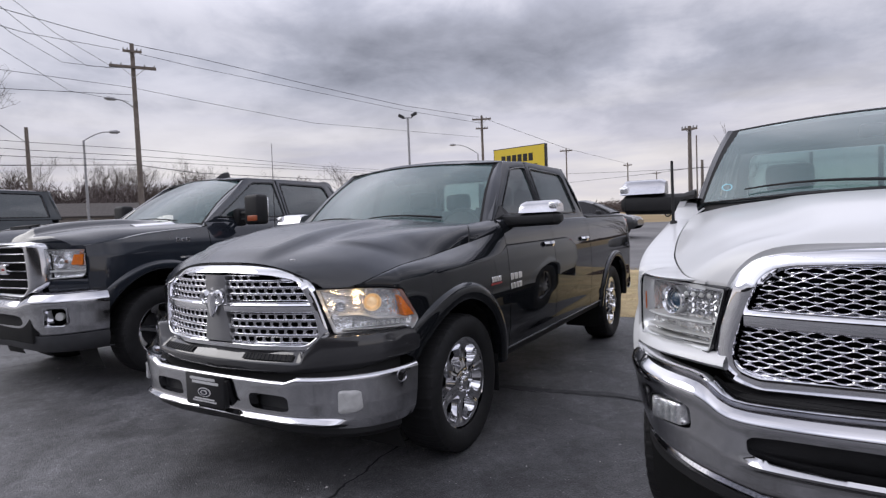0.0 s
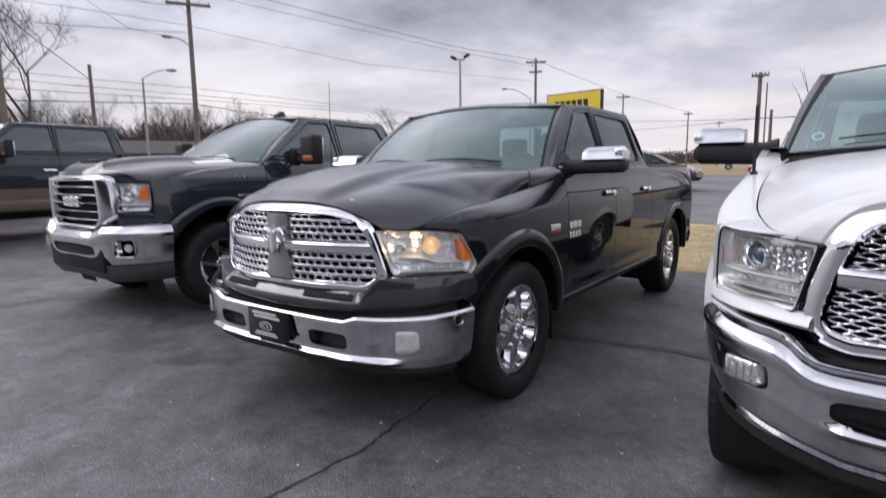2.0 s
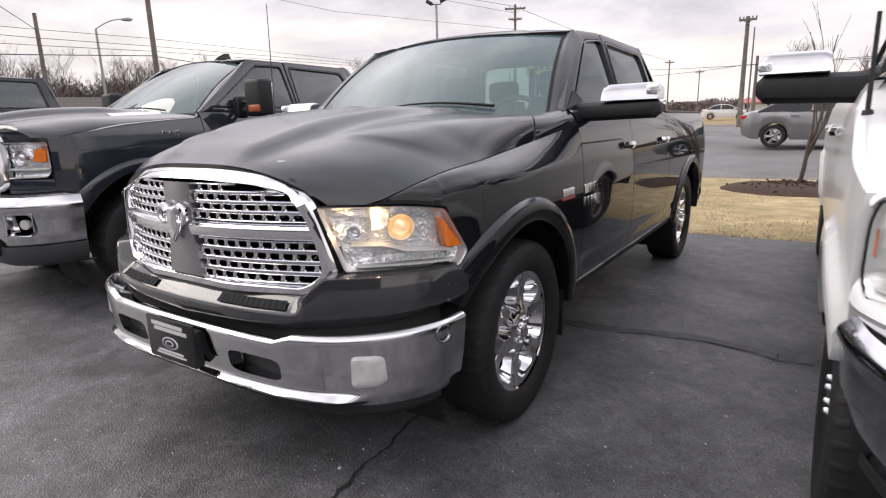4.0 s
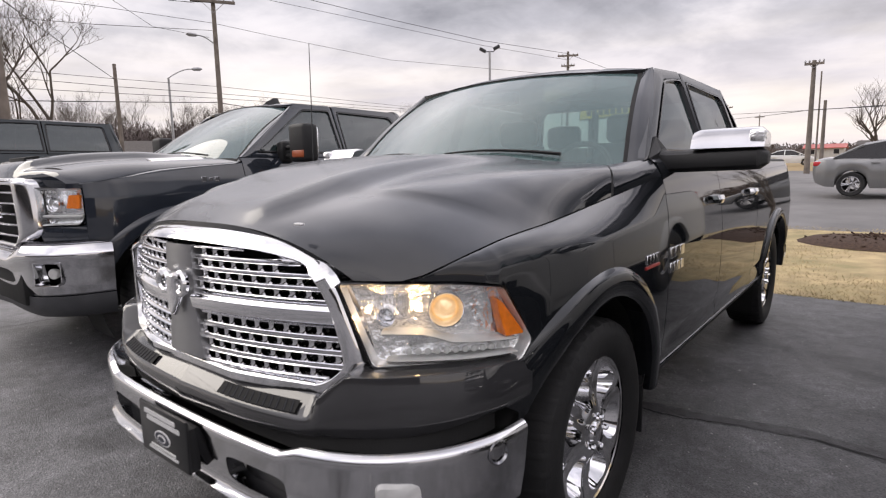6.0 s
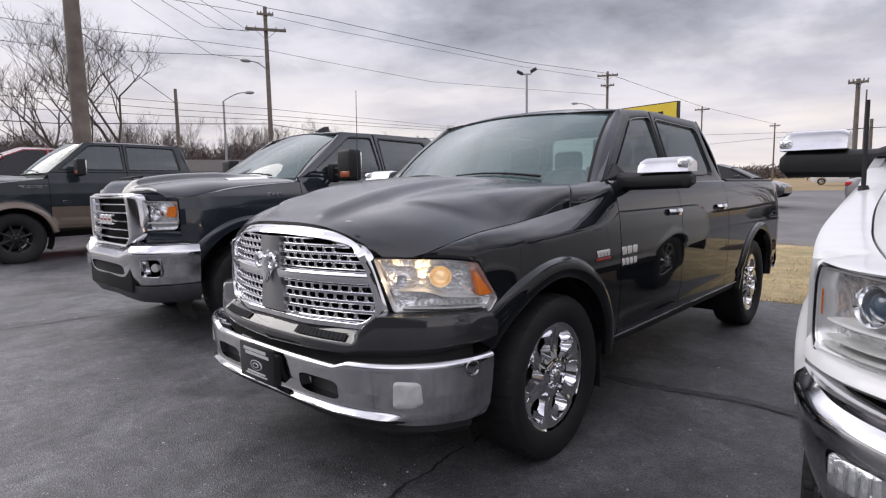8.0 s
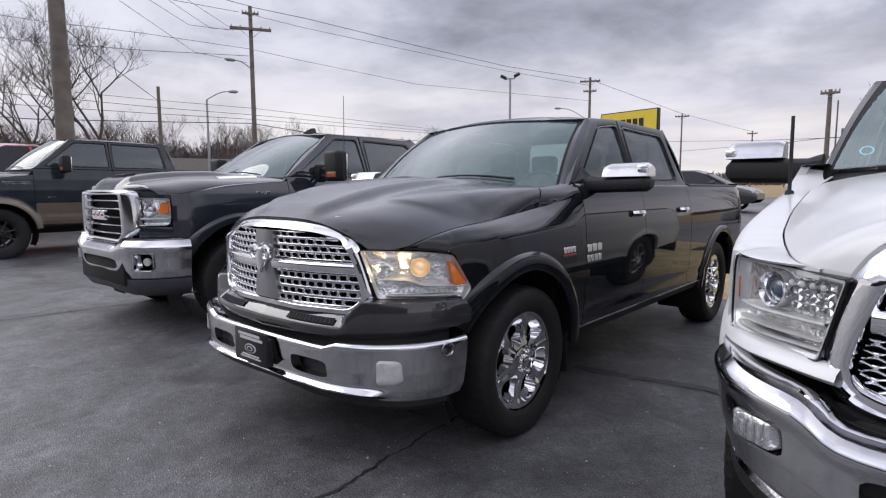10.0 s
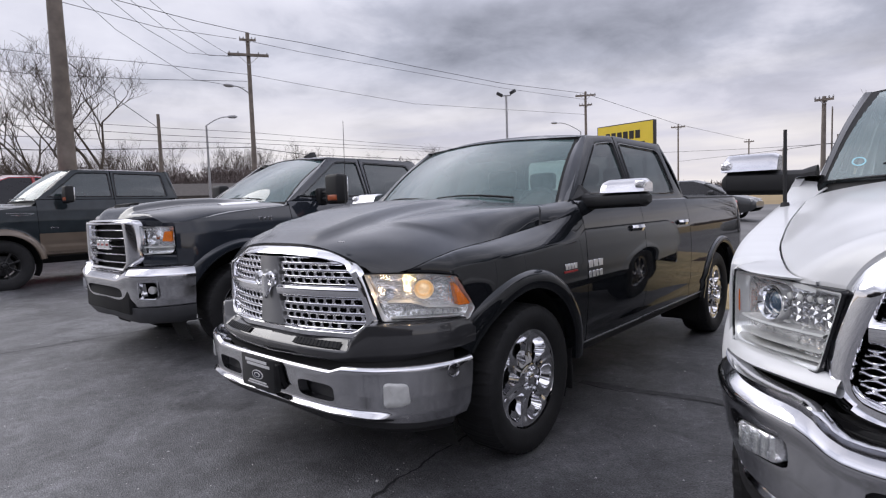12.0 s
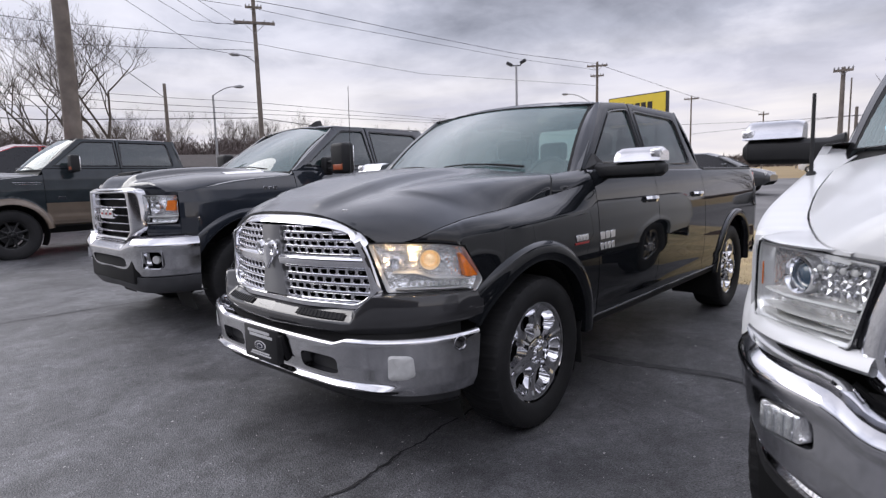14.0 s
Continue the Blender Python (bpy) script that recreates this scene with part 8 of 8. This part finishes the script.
for pts, rad, sag in (
    ([(-95, 40, 8.5), (-76.7, 38, 8.32), (-67.6, 40, 8.08), (-59.4, 42, 7.81), (-42.4, 60, 6.21), (-26.4, 78, 4.7)], 0.014, 0.0),
    ([(-95, 40, 7.9), (-76.7, 38, 7.75), (-67.6, 40, 7.45), (-59.4, 42, 7.19), (-42.4, 60, 5.99), (-26.4, 78, 4.5)], 0.016, 0.0),
    ([(-95, 40, 6.9), (-76.8, 38, 6.92), (-67.6, 40, 6.9), (-59.4, 42, 6.78), (-42.4, 60, 5.76), (-26.4, 78, 4.2)], 0.016, 0.0),
    ([(-95, 40, 5.8), (-76.8, 38, 5.87), (-67.6, 40, 6.2), (-59.5, 42, 6.41), (-54.6, 46, 5.71), (-42.4, 60, 4.9), (-26.4, 78, 3.9)], 0.026, 0.0),
    ([(-95, 30, 11.6), (-76.5, 33, 11.91), (-68.7, 37, 12.19), (-59.5, 42, 12.5)], 0.016, 0.0),
    ([(-95, 30, 13.4), (-76.4, 33, 13.53), (-68.7, 37, 13.61), (-59.5, 42, 13.12), (-54.4, 45, 12.33), (-43.5, 51, 10.48), (-26.4, 60, 8.6)], 0.014, 0.0),
    ([(-59.2, 42, 16.7), (-54.3, 44, 16.12), (-43.5, 49, 14.06), (-34.4, 54, 12.05), (-26.5, 60, 10.6), (-18.0, 80, 7.0), (-12.2, 100, 5.1)], 0.020, 0.0),
    ([(-58.8, 42, 16.0), (-54.4, 44, 15.29), (-43.5, 49, 13.49), (-34.4, 54, 11.62), (-26.4, 60, 10.0)], 0.015, 0.0),
    ([(-110, 20, 26), (-75, 33, 19.0), (-63.6, 39, 17.4), (-59.2, 42, 16.75)], 0.020, 0.0),
    ([(-110, 20, 24), (-75, 33, 17.8), (-67.0, 37, 16.63), (-60.3, 42, 16.18)], 0.016, 0.0),
    ([(-80, 22, 24.0), (-70.2, 33, 16.06), (-64.2, 40, 12.44), (-59.8, 42, 11.9)], 0.013, 0.0),
    ([(-80, 22, 25.0), (-68.0, 34, 16.48), (-64.6, 39, 14.69), (-60.8, 42, 14.6)], 0.013, 0.0),
    ([(-80, 22, 26.0), (-66.4, 35, 16.63), (-62.8, 40, 14.6), (-60.2, 42, 14.7)], 0.013, 0.0),
    ([(-80, 22, 27.0), (-65.1, 36, 16.98), (-61.0, 41, 14.75), (-58.4, 42, 14.75)], 0.013, 0.0),
    ([(-74.4, 18, 13.2), (-73.8, 20, 13.0), (-70.9, 29, 10.63), (-67.4, 40, 8.0)], 0.018, 0.0),
    ([(-26.4, 60, 5.2), (-20.1, 72, 4.54), (-11.9, 60, 4.34), (-6.7, 38, 4.27), (8, 50, 4.3)], 0.016, 0.0),
    ([(-18.0, 80, 3.6), (-9.6, 60, 4.05), (-6.7, 38, 4.3), (10, 50, 4.0)], 0.018, 0.0),
):
    cable(pts, rad, sag)

# yellow roadside sign
c0, c1 = Vector(far(-25.32, 54.0, 7.28)), Vector(far(-20.12, 51.0, 7.42))
u = Vector((c1.x - c0.x, c1.y - c0.y, 0))
wid = u.length
u.normalize()
SIGN = thing("roadside_sign", (c0.x, c0.y, 0), math.degrees(math.atan2(u.y, u.x)), "yellow roadside sign with dark lettering bars on two posts", "sign")
zt = c0.z
zb = zt - 2.75
bm = boxes((0, wid, -0.0, 0.45, zb, zt), bevel=0.03)
CAB = part("sign_cabinet", bm, DARKSTEEL, SIGN, "dark sign cabinet")
part("sign_face", boxes((0.09, wid - 0.09, -0.012, 0.01, zb + 0.09, zt - 0.09)), SIGNYELLOW, CAB, "yellow sign face")
for k in range(6):
    a = 0.16 * wid + k * 0.106 * wid
    part("lettering_bar", boxes((a, a + 0.082 * wid, -0.02, -0.010, zt - 1.42, zt - 0.72), bevel=0.0), SIGNBLACK, CAB, "plain dark lettering bar")
for k in range(7):
    a = 0.14 * wid + k * 0.105 * wid
    part("lettering_bar", boxes((a, a + 0.080 * wid, -0.02, -0.010, zt - 2.42, zt - 1.72)), SIGNBLACK, CAB, "plain dark lettering bar")
for a in (1.0, wid - 1.0):
    part("sign_post", boxes((a - 0.12, a + 0.12, 0.1, 0.34, land(c0.x, c0.y) - 0.3, zb + 0.02), bevel=0.02), DARKSTEEL, SIGN)


# ---- bare trees ----
def bare_tree(at, height, seed, spread=0.55, trunk=0.16, depth=5, label="leafless grey-brown tree with fine twigs", lean=0.0):
    rng = random.Random(seed)
    T = thing("bare_tree", at, 0, label, "tree", "bare trees")
    bt, bl, bw = bmesh.new(), bmesh.new(), bmesh.new()

    def grow(p, d, length, rad, level):
        pts, q = [p], Vector(p)
        n = 4 if level < 3 else 3
        for k in range(n):
            d = (d + Vector((rng.uniform(-1, 1), rng.uniform(-1, 1), rng.uniform(-0.3, 0.8))) * 0.16).normalized()
            q = q + d * length / n
            pts.append(tuple(q))
        bm = bt if level == 0 else bl if level < 3 else bw
        tube(bm, pts, [lerp(rad, rad * 0.62, k / n) for k in range(n + 1)], 9 if level == 0 else 5 if level < 3 else 3, caps=False)
        if level >= depth:
            return
        kids = (4 if level == 0 else rng.randint(3, 4)) if level < depth - 1 else rng.randint(2, 4)
        for k in range(kids):
            t = rng.uniform(0.45, 1.0) if k else 1.0
            i = min(n - 1, int(t * n))
            s = Vector(pts[i]).lerp(Vector(pts[i + 1]), t * n - i if t < 1 else 1.0)
            side = Vector((rng.uniform(-1, 1), rng.uniform(-1, 1), rng.uniform(-0.15, 0.6))).normalized()
            nd = (d * (1 - spread) + side * spread + Vector((0, 0, 0.12))).normalized()
            grow(tuple(s), nd, length * rng.uniform(0.58, 0.80), max(rad * rng.uniform(0.42, 0.58), 0.003 + 0.0003 * height), level + 1)

    grow((0, 0, -0.2), Vector((lean, 0, 1)).normalized(), height * 0.34, trunk, 0)
    part("trunk", bt, BARK, T)
    tmp = bpy.data.meshes.new("twig")
    bw.to_mesh(tmp)
    bw.free()
    bl.from_mesh(tmp)
    bpy.data.meshes.remove(tmp)
    tagged(part("crown", bl, BARK, T, "bare limbs and fine twigs"), kind="stuff")
    return T


bare_tree(far(-73.0, 34), 10.2, 5, 0.55, 0.17, 6, "large leafless tree behind the lifted truck")
bare_tree(far(-76.8, 40), 10.5, 8, 0.5, 0.16, 5)
bare_tree(far(-39.3, 38), 6.0, 12, 0.5, 0.08, 5, "small leafless tree beyond the lot")
bare_tree(far(-1.6, 60), 7.8, 21, 0.5, 0.18, 5, "leafless tree beyond the road")
bare_tree(far(2.5, 66), 7.0, 23, 0.5, 0.16, 4, "leafless tree beyond the road")
rng = random.Random(3)
for k in range(38):
    az = rng.uniform(-80, -44)
    r = rng.uniform(72, 110)
    el = rng.uniform(5.0, 7.0) if az < -52 else rng.uniform(4.0, 5.6)
    p = far(az, r)
    bare_tree(p, (far(az, r, el)[2] - p[2]) * 1.15, 100 + k, 0.48, 0.13, 5, "leafless tree in the far tree line")
for k in range(12):
    az = rng.uniform(-23, -8)
    r = rng.uniform(150, 210)
    p = far(az, r)
    bare_tree(p, rng.uniform(3.5, 6.5), 200 + k, 0.5, 0.12, 4, "small distant leafless tree")


def brush(name, az0, az1, r0, r1, h0, h1, n, seed, label, wide=0.5):
    """Undergrowth: a thicket of many thin upright stems and twigs."""
    rng = random.Random(seed)
    verts, faces = [], []
    for k in range(n):
        az, r = rng.uniform(az0, az1), rng.uniform(r0, r1)
        x, y, z = far(az, r)
        h = rng.uniform(h0, h1) * (0.92 + 0.22 * noise.noise((az * 0.55, 0, seed)))
        w = rng.uniform(0.03, 0.09) * wide
        s = Vector((math.cos(radians(az)), -math.sin(radians(az)), 0))
        b = Vector((x, y, z - 0.1))
        for j in range(6):
            d = Vector((rng.uniform(-1, 1), rng.uniform(-1, 1), 0.9)).normalized()
            o = b + Vector((rng.uniform(-1, 1), rng.uniform(-1, 1), h * rng.uniform(0, 0.92)))
            t = o + d * rng.uniform(0.35, 0.95)
            i = len(verts)
            verts += [tuple(o - s * w), tuple(o + s * w), tuple(t + s * w * 0.2), tuple(t - s * w * 0.2)]
            faces.append((i, i + 1, i + 2, i + 3))
    me = bpy.data.meshes.new(name)
    me.from_pydata(verts, [], faces)
    me.materials.append(BRUSH)
    return tagged(new(name, me), label, "undergrowth", kind="stuff")


brush("thicket", -84, -44, 80, 118, 4.4, 8.2, 34000, 4, "brown leafless thicket along the far edge", 0.75)
brush("far_thicket", -26, 16, 170, 260, 2.0, 4.6, 5000, 7, "distant brown brush along the skyline", 3.0)
bm = bmesh.new()
rows = []
for k in range(70):
    az = lerp(-88, -42, k / 69)
    h = 4.6 + 1.0 * noise.noise((az * 0.5, 3.1, 0)) + 0.7 * noise.noise((az * 2.1, 1.0, 0))
    a, b = Vector(far(az, 122)), Vector(far(az, 128))
    rows.append([tuple(a - Vector((0, 0, 0.3))), tuple(a + Vector((0, 0, h))), tuple(b + Vector((0, 0, h * 1.15))), tuple(b - Vector((0, 0, 0.3)))])
grid(bm, rows)
bmesh.ops.recalc_face_normals(bm, faces=bm.faces[:])
tagged(part("wooded_bank", bm, BRUSH), "dark brown wooded bank behind the thicket", "woods", kind="stuff")


# ---- buildings ----
def house(at, turn, w, d, eave, ridge, wall_m, label, band_m=None):
    T = thing("house", at, turn, label, "house")
    W = part("wall", boxes((-w / 2, w / 2, -d / 2, d / 2, -0.3, eave)), wall_m, T, "", False)
    bm = bmesh.new()
    o = 0.45
    rows = [[(x, -d / 2 - o, eave - 0.1), (x, 0, ridge), (x, d / 2 + o, eave - 0.1)] for x in (-w / 2 - o, w / 2 + o)]
    grid(bm, rows)
    thick(bm, 0.15)
    part("roof", bm, SHINGLE if band_m is None else band_m, T)
    bm = bmesh.new()
    for s in (-1, 1):
        vs = [bm.verts.new(p) for p in ((s * w / 2, -d / 2, eave - 0.02), (s * w / 2, d / 2, eave - 0.02), (s * w / 2, 0, ridge - 0.1))]
        bm.faces.new(vs)
    part("gable", bm, wall_m, T)
    n = max(2, int(w / 3.2))
    for k in range(n):
        x = lerp(-w / 2 + 1.3, w / 2 - 1.3, k / (n - 1))
        f = part("window", boxes((x - 0.6, x + 0.6, -d / 2 - 0.05, -d / 2 + 0.02, eave * 0.35, eave * 0.85), bevel=0.02), PLATEWHITE, T, "white framed window")
        part("pane", boxes((x - 0.5, x + 0.5, -d / 2 - 0.06, -d / 2 - 0.045, eave * 0.35 + 0.1, eave * 0.85 - 0.1)), GLOSSPLASTIC, f)
    return T


house(far(-63.4, 66), 62, 10, 7, 2.4, 3.7, SIDING, "low tan house with a brown shingle roof beyond the lot")
house(far(-69.0, 72), 66, 9, 6, 2.3, 3.4, SIDING, "low tan house with a brown shingle roof beyond the lot")
REDROOF = mat("faded_red_metal_roof", (0.42, 0.12, 0.11), 0.6, 0.0, 0.1, 0.5)
house(far(-4.6, 150), 0, 7, 6, 2.3, 3.1, CONCRETE, "low pale roadside shop with a red roof", REDROOF)
house(far(0.5, 165), 0, 16, 9, 2.8, 3.8, CONCRETE, "long pale roadside shop with a dark roof")
house(far(-9.5, 200), 8, 14, 8, 2.6, 3.6, SIDING, "distant tan low building")


def showroom():
    """Unseen, long low building added behind the camera; closes the lot and darkens reflections."""
    T = thing("showroom", (0.0, -25.0, land(0, -25.0)), 0, "unseen long low building added for reflections, with dark glazing and a grey parapet", "building")
    part("wall", boxes((-26, 26, -8.0, -0.3, -0.2, 4.6)), FACADE, T, "", False)
    part("parapet", boxes((-26.3, 26.3, -8.3, 0.15, 4.6, 5.5), bevel=0.03), SIDING, T, "grey-tan metal parapet", False)
    part("plinth", boxes((-26, 26, -0.3, 0.06, -0.2, 0.55), bevel=0.02), FACADE, T, "dark brick plinth", False)
    frame_bm = bmesh.new()
    for k in range(21):
        x = -25.0 + 2.5 * k
        box(frame_bm, x - 0.06, x + 0.06, -0.3, 0.02, 0.55, 4.0, 0.01)
    for z in (0.55, 2.4, 4.0):
        box(frame_bm, -25.06, 25.06, -0.28, 0.0, z - 0.05, z + 0.05, 0.01)
    part("glazing_frame", frame_bm, DARKSTEEL, T, "dark aluminium glazing frame")
    for k in range(20):
        x = -25.0 + 2.5 * k
        part("pane", boxes((x + 0.06, x + 2.44, -0.22, -0.20, 0.6, 3.96)), GLOSSPLASTIC, T, "dark pane of the added building", False)
    return T


showroom()


# ---- cars ----
def sedan(at, turn, paint, label, rim, tail=True, high=1.0):
    """A four-door saloon, nose towards +x."""
    T = thing("car", at, turn, label, "car")
    L = [(-2.20, 0.62, 0.60, 0.86), (-2.14, 0.74, 0.36, 0.96), (-1.9, 0.84, 0.25, 1.02), (-1.3, 0.89, 0.22, 1.00), (-0.5, 0.905, 0.21, 0.99), (0.5, 0.905, 0.21, 0.97), (1.1, 0.89, 0.22, 0.92), (1.7, 0.86, 0.24, 0.84), (2.05, 0.76, 0.30, 0.74), (2.20, 0.60, 0.42, 0.62)]
    cut = ((-1.32, 0.31), (1.33, 0.31))
    def sec(x):
        return [table([(q[0], q[i]) for q in L], x) for i in (1, 2, 3)]
    bm = bmesh.new()
    xs = [lerp(-2.20, 2.20, k / 110) for k in range(111)]
    rows = []
    for x in xs:
        w, z0, z1 = sec(x)
        for cx, cz in cut:
            if abs(x - cx) < 0.36:
                z0 = max(z0, cz + math.sqrt(max(0, 0.36 ** 2 - (x - cx) ** 2)))
        h = z1 - z0
        half = [(w * 0.93, z0), (w * 0.99, z0 + h * 0.25), (w, z0 + h * 0.5), (w * 0.985, z0 + h * 0.75), (w * 0.94, z1 - h * 0.06), (w * 0.86, z1), (w * 0.45, z1 + 0.02), (0, z1 + 0.03)]
        rows.append([(x, -a, b * high) for a, b in half] + [(x, a, b * high) for a, b in reversed(half[:-1])])
    vs = grid(bm, rows)
    bm.faces.new(vs[0]), bm.faces.new(list(reversed(vs[-1])))
    bmesh.ops.recalc_face_normals(bm, faces=bm.faces[:])
    part("body", bm, paint, T)
    top = [(-1.75, 0.99, 0.70), (-1.15, 1.32, 0.60), (-0.5, 1.44, 0.57), (0.1, 1.43, 0.57), (0.55, 1.30, 0.60), (1.25, 0.94, 0.72)]
    bm = bmesh.new()
    rows = []
    for x, z, w in top:
        b = sec(x)[2] - 0.01
        rows.append([(x, -0.80, b * high), (x, -w - 0.02, z * high), (x, -w * 0.7, (z + 0.03) * high), (x, 0, (z + 0.04) * high), (x, w * 0.7, (z + 0.03) * high), (x, w + 0.02, z * high), (x, 0.80, b * high)])
    grid(bm, rows)
    bmesh.ops.recalc_face_normals(bm, faces=bm.faces[:])
    part("cabin", bm, GLOSSPLASTIC, T, "dark glazed cabin")
    bm = bmesh.new()
    rows = []
    for x, z, w in ((-1.10, 1.345, 0.60), (-0.5, 1.452, 0.575), (0.1, 1.442, 0.575), (0.50, 1.325, 0.60)):
        rows.append([(x, -w - 0.03, (z - 0.05) * high), (x, -w, (z + 0.005) * high), (x, -w * 0.6, (z + 0.045) * high), (x, 0, (z + 0.055) * high), (x, w * 0.6, (z + 0.045) * high), (x, w, (z + 0.005) * high), (x, w + 0.03, (z - 0.05) * high)])
    grid(bm, rows)
    thick(bm, 0.015)
    part("roof", bm, paint, T)
    for s in (-1, 1):
        for x0, x1 in ((-1.72, -1.12), (-0.38, -0.30), (0.53, 1.20)):
            bm = bmesh.new()
            def at_x(x):
                z = table([(q[0], q[1]) for q in top], x)
                w = table([(q[0], q[2]) for q in top], x)
                return (x, s * (w + 0.03), z * high)
            if x1 - x0 < 0.2:
                tube(bm, [at_x(x0), (x0 - 0.06, s * 0.815, sec(x0)[2] * high)], 0.035, 6)
            else:
                tube(bm, [at_x(lerp(x0, x1, k / 6)) for k in range(7)], 0.04, 6)
            part("pillar", bm, paint, T)
    for x, z in cut:
        for s in (-1, 1):
            bm = bmesh.new()
            lathe(bm, [(-0.1, 0.20), (-0.1, 0.30), (-0.07, 0.315), (0.07, 0.315), (0.10, 0.29), (0.09, 0.21)], 32, "y")
            w = part("wheel", bm, RUBBER, T, "black tyre")
            w.matrix_basis = Matrix.Translation((x, s * 0.80, 0.315)) @ (Matrix.Rotation(math.pi, 4, "Z") if s < 0 else Matrix())
            for k in range(5):
                bm = bmesh.new()
                a = 2 * math.pi * k / 5
                for d in (-0.13, 0.13):
                    p, q = a + d * 1.6, a + d
                    tube(bm, [(0.03 * math.cos(a), 0.085, 0.03 * math.sin(a)), (0.205 * math.cos(q), 0.075, 0.205 * math.sin(q))], 0.022, 5)
                part("spoke", bm, rim, w)
            bm = bmesh.new()
            lathe(bm, [(0.04, 0.205), (0.088, 0.212), (0.09, 0.20), (0.05, 0.185)], 28, "y")
            part("rim", bm, rim, w)
    for s in (-1, 1):
        bm = boxes((-2.19, -1.86, s * 0.60 - 0.16, s * 0.60 + 0.205, 0.80 * high, 0.925 * high), bevel=0.03)
        part("tail_lamp", bm, TAILRED, T, "red tail lamp")
        bm = boxes((1.80, 2.10, s * 0.60 - 0.12, s * 0.60 + 0.18, 0.62 * high, 0.745 * high), bevel=0.03)
        part("headlamp", bm, LAMPWHITE, T, "clear headlamp")
        part("door_mirror", boxes((0.72, 0.90, s * 0.90 - 0.08, s * 0.90 + 0.08, 0.95 * high, 1.07 * high), bevel=0.03), paint, T)
        for x0 in (-0.42, 0.68):
            part("door_handle", boxes((x0 - 0.5, x0 - 0.32, s * 0.905 - 0.02, s * 0.905 + 0.02, 0.86 * high, 0.89 * high), bevel=0.01), paint, T)
    return T


def on_land(x, y):
    return (x, y, land(x, y))


sedan(on_land(2.25, 17.3), 0, SILVERPAINT, "grey saloon car waiting on the road", ALLOY)
sedan(on_land(-4.1, 19.8), 0, DARKPAINT, "charcoal saloon car on the far lane", ALLOY)
sedan(on_land(-15.0, 1.0), -90, RED, "red car parked beyond the lifted truck", ALLOY, high=1.42)
sedan(on_land(-6.0, 62.0), 10, WHITE, "small white car far down the road", ALLOY)


# ---- verge ----
def verge_tree():
    x, y = 1.78, 9.4
    z = land(x, y)
    bm = bmesh.new()
    n = 18
    rng = random.Random(9)
    rows = []
    for k in range(n + 1):
        a = 2 * math.pi * (k % n) / n
        rows.append([(x + r * math.cos(a) * 1.25, y + r * math.sin(a), z + h) for r, h in ((1.0, -0.01), (0.85, 0.06), (0.5, 0.10), (0.02, 0.12))])
    grid(bm, rows)
    bmesh.ops.remove_doubles(bm, verts=bm.verts[:], dist=1e-4)
    for k in range(160):
        a, r = rng.uniform(0, 6.28), rng.uniform(0, 0.95)
        c = Vector((x + r * math.cos(a) * 1.25, y + r * math.sin(a), z + 0.11 * (1 - r * r) + 0.01))
        d = Vector((rng.uniform(-1, 1), rng.uniform(-1, 1), rng.uniform(-0.3, 0.5))).normalized() * rng.uniform(0.03, 0.09)
        tube(bm, [tuple(c - d), tuple(c + d)], 0.014, 4)
    bmesh.ops.recalc_face_normals(bm, faces=bm.faces[:])
    tagged(part("mulch_bed", bm, MULCH), "low ring of brown bark mulch on the grass", "mulch", kind="stuff")
    T = bare_tree((x, y, z + 0.05), 3.4, 31, 0.30, 0.042, 3, "young leafless tree in a mulch ring", 0.24)
    return T


verge_tree()
rng = random.Random(11)
verts, faces = [], []
for k in range(60000):
    x, y = rng.uniform(-7.5, 6.5), 4.82 + (rng.random() ** 1.5) * 6.3
    if noise.noise((x * 0.9, y * 0.9, 2.0)) < rng.uniform(-0.5, 0.4):
        continue
    z = land(x, y) - 0.006
    h, w, a = rng.uniform(0.012, 0.034), rng.uniform(0.003, 0.006), rng.uniform(0, 6.28)
    dx, dy = rng.uniform(-0.04, 0.04), rng.uniform(-0.04, 0.04)
    i = len(verts)
    verts += [(x - w * math.cos(a), y - w * math.sin(a), z), (x + w * math.cos(a), y + w * math.sin(a), z), (x + dx, y + dy, z + h)]
    faces.append((i, i + 1, i + 2))
me = bpy.data.meshes.new("grass")
me.from_pydata(verts, [], faces)
me.materials.append(mat("dry_grass_blade", (0.48, 0.38, 0.215), 0.9, 0.0, 0.4, 1.3, stain=(0.23, 0.225, 0.11), stain_amount=0.8, stain_scale=0.9))
tagged(new("grass", me), "short dormant yellow-green grass blades", "grass", kind="stuff")

# stones and grit on the asphalt
verts, faces = [], []
for k in range(7000):
    x, y = rng.uniform(-6, 5), -2.6 + 7.2 * rng.random() ** 1.5
    s = rng.uniform(0.0015, 0.0045) if rng.random() < 0.965 else rng.uniform(0.005, 0.011)
    z = land(x, y)
    a = rng.uniform(0, 6.28)
    i = len(verts)
    for q in range(4):
        verts.append((x + s * math.cos(a + q * 1.57) * rng.uniform(0.7, 1.2), y + s * math.sin(a + q * 1.57), z))
    verts.append((x, y, z + s * rng.uniform(0.5, 0.9)))
    faces += [(i + q, i + (q + 1) % 4, i + 4) for q in range(4)]
me = bpy.data.meshes.new("grit")
me.from_pydata(verts, [], faces)
me.materials.append(mat("pale_grit", (0.44, 0.43, 0.42), 0.9, 0.0, 0.3, 4.0))
tagged(new("grit", me), "scattered pale grit on the asphalt", "grit", kind="stuff")
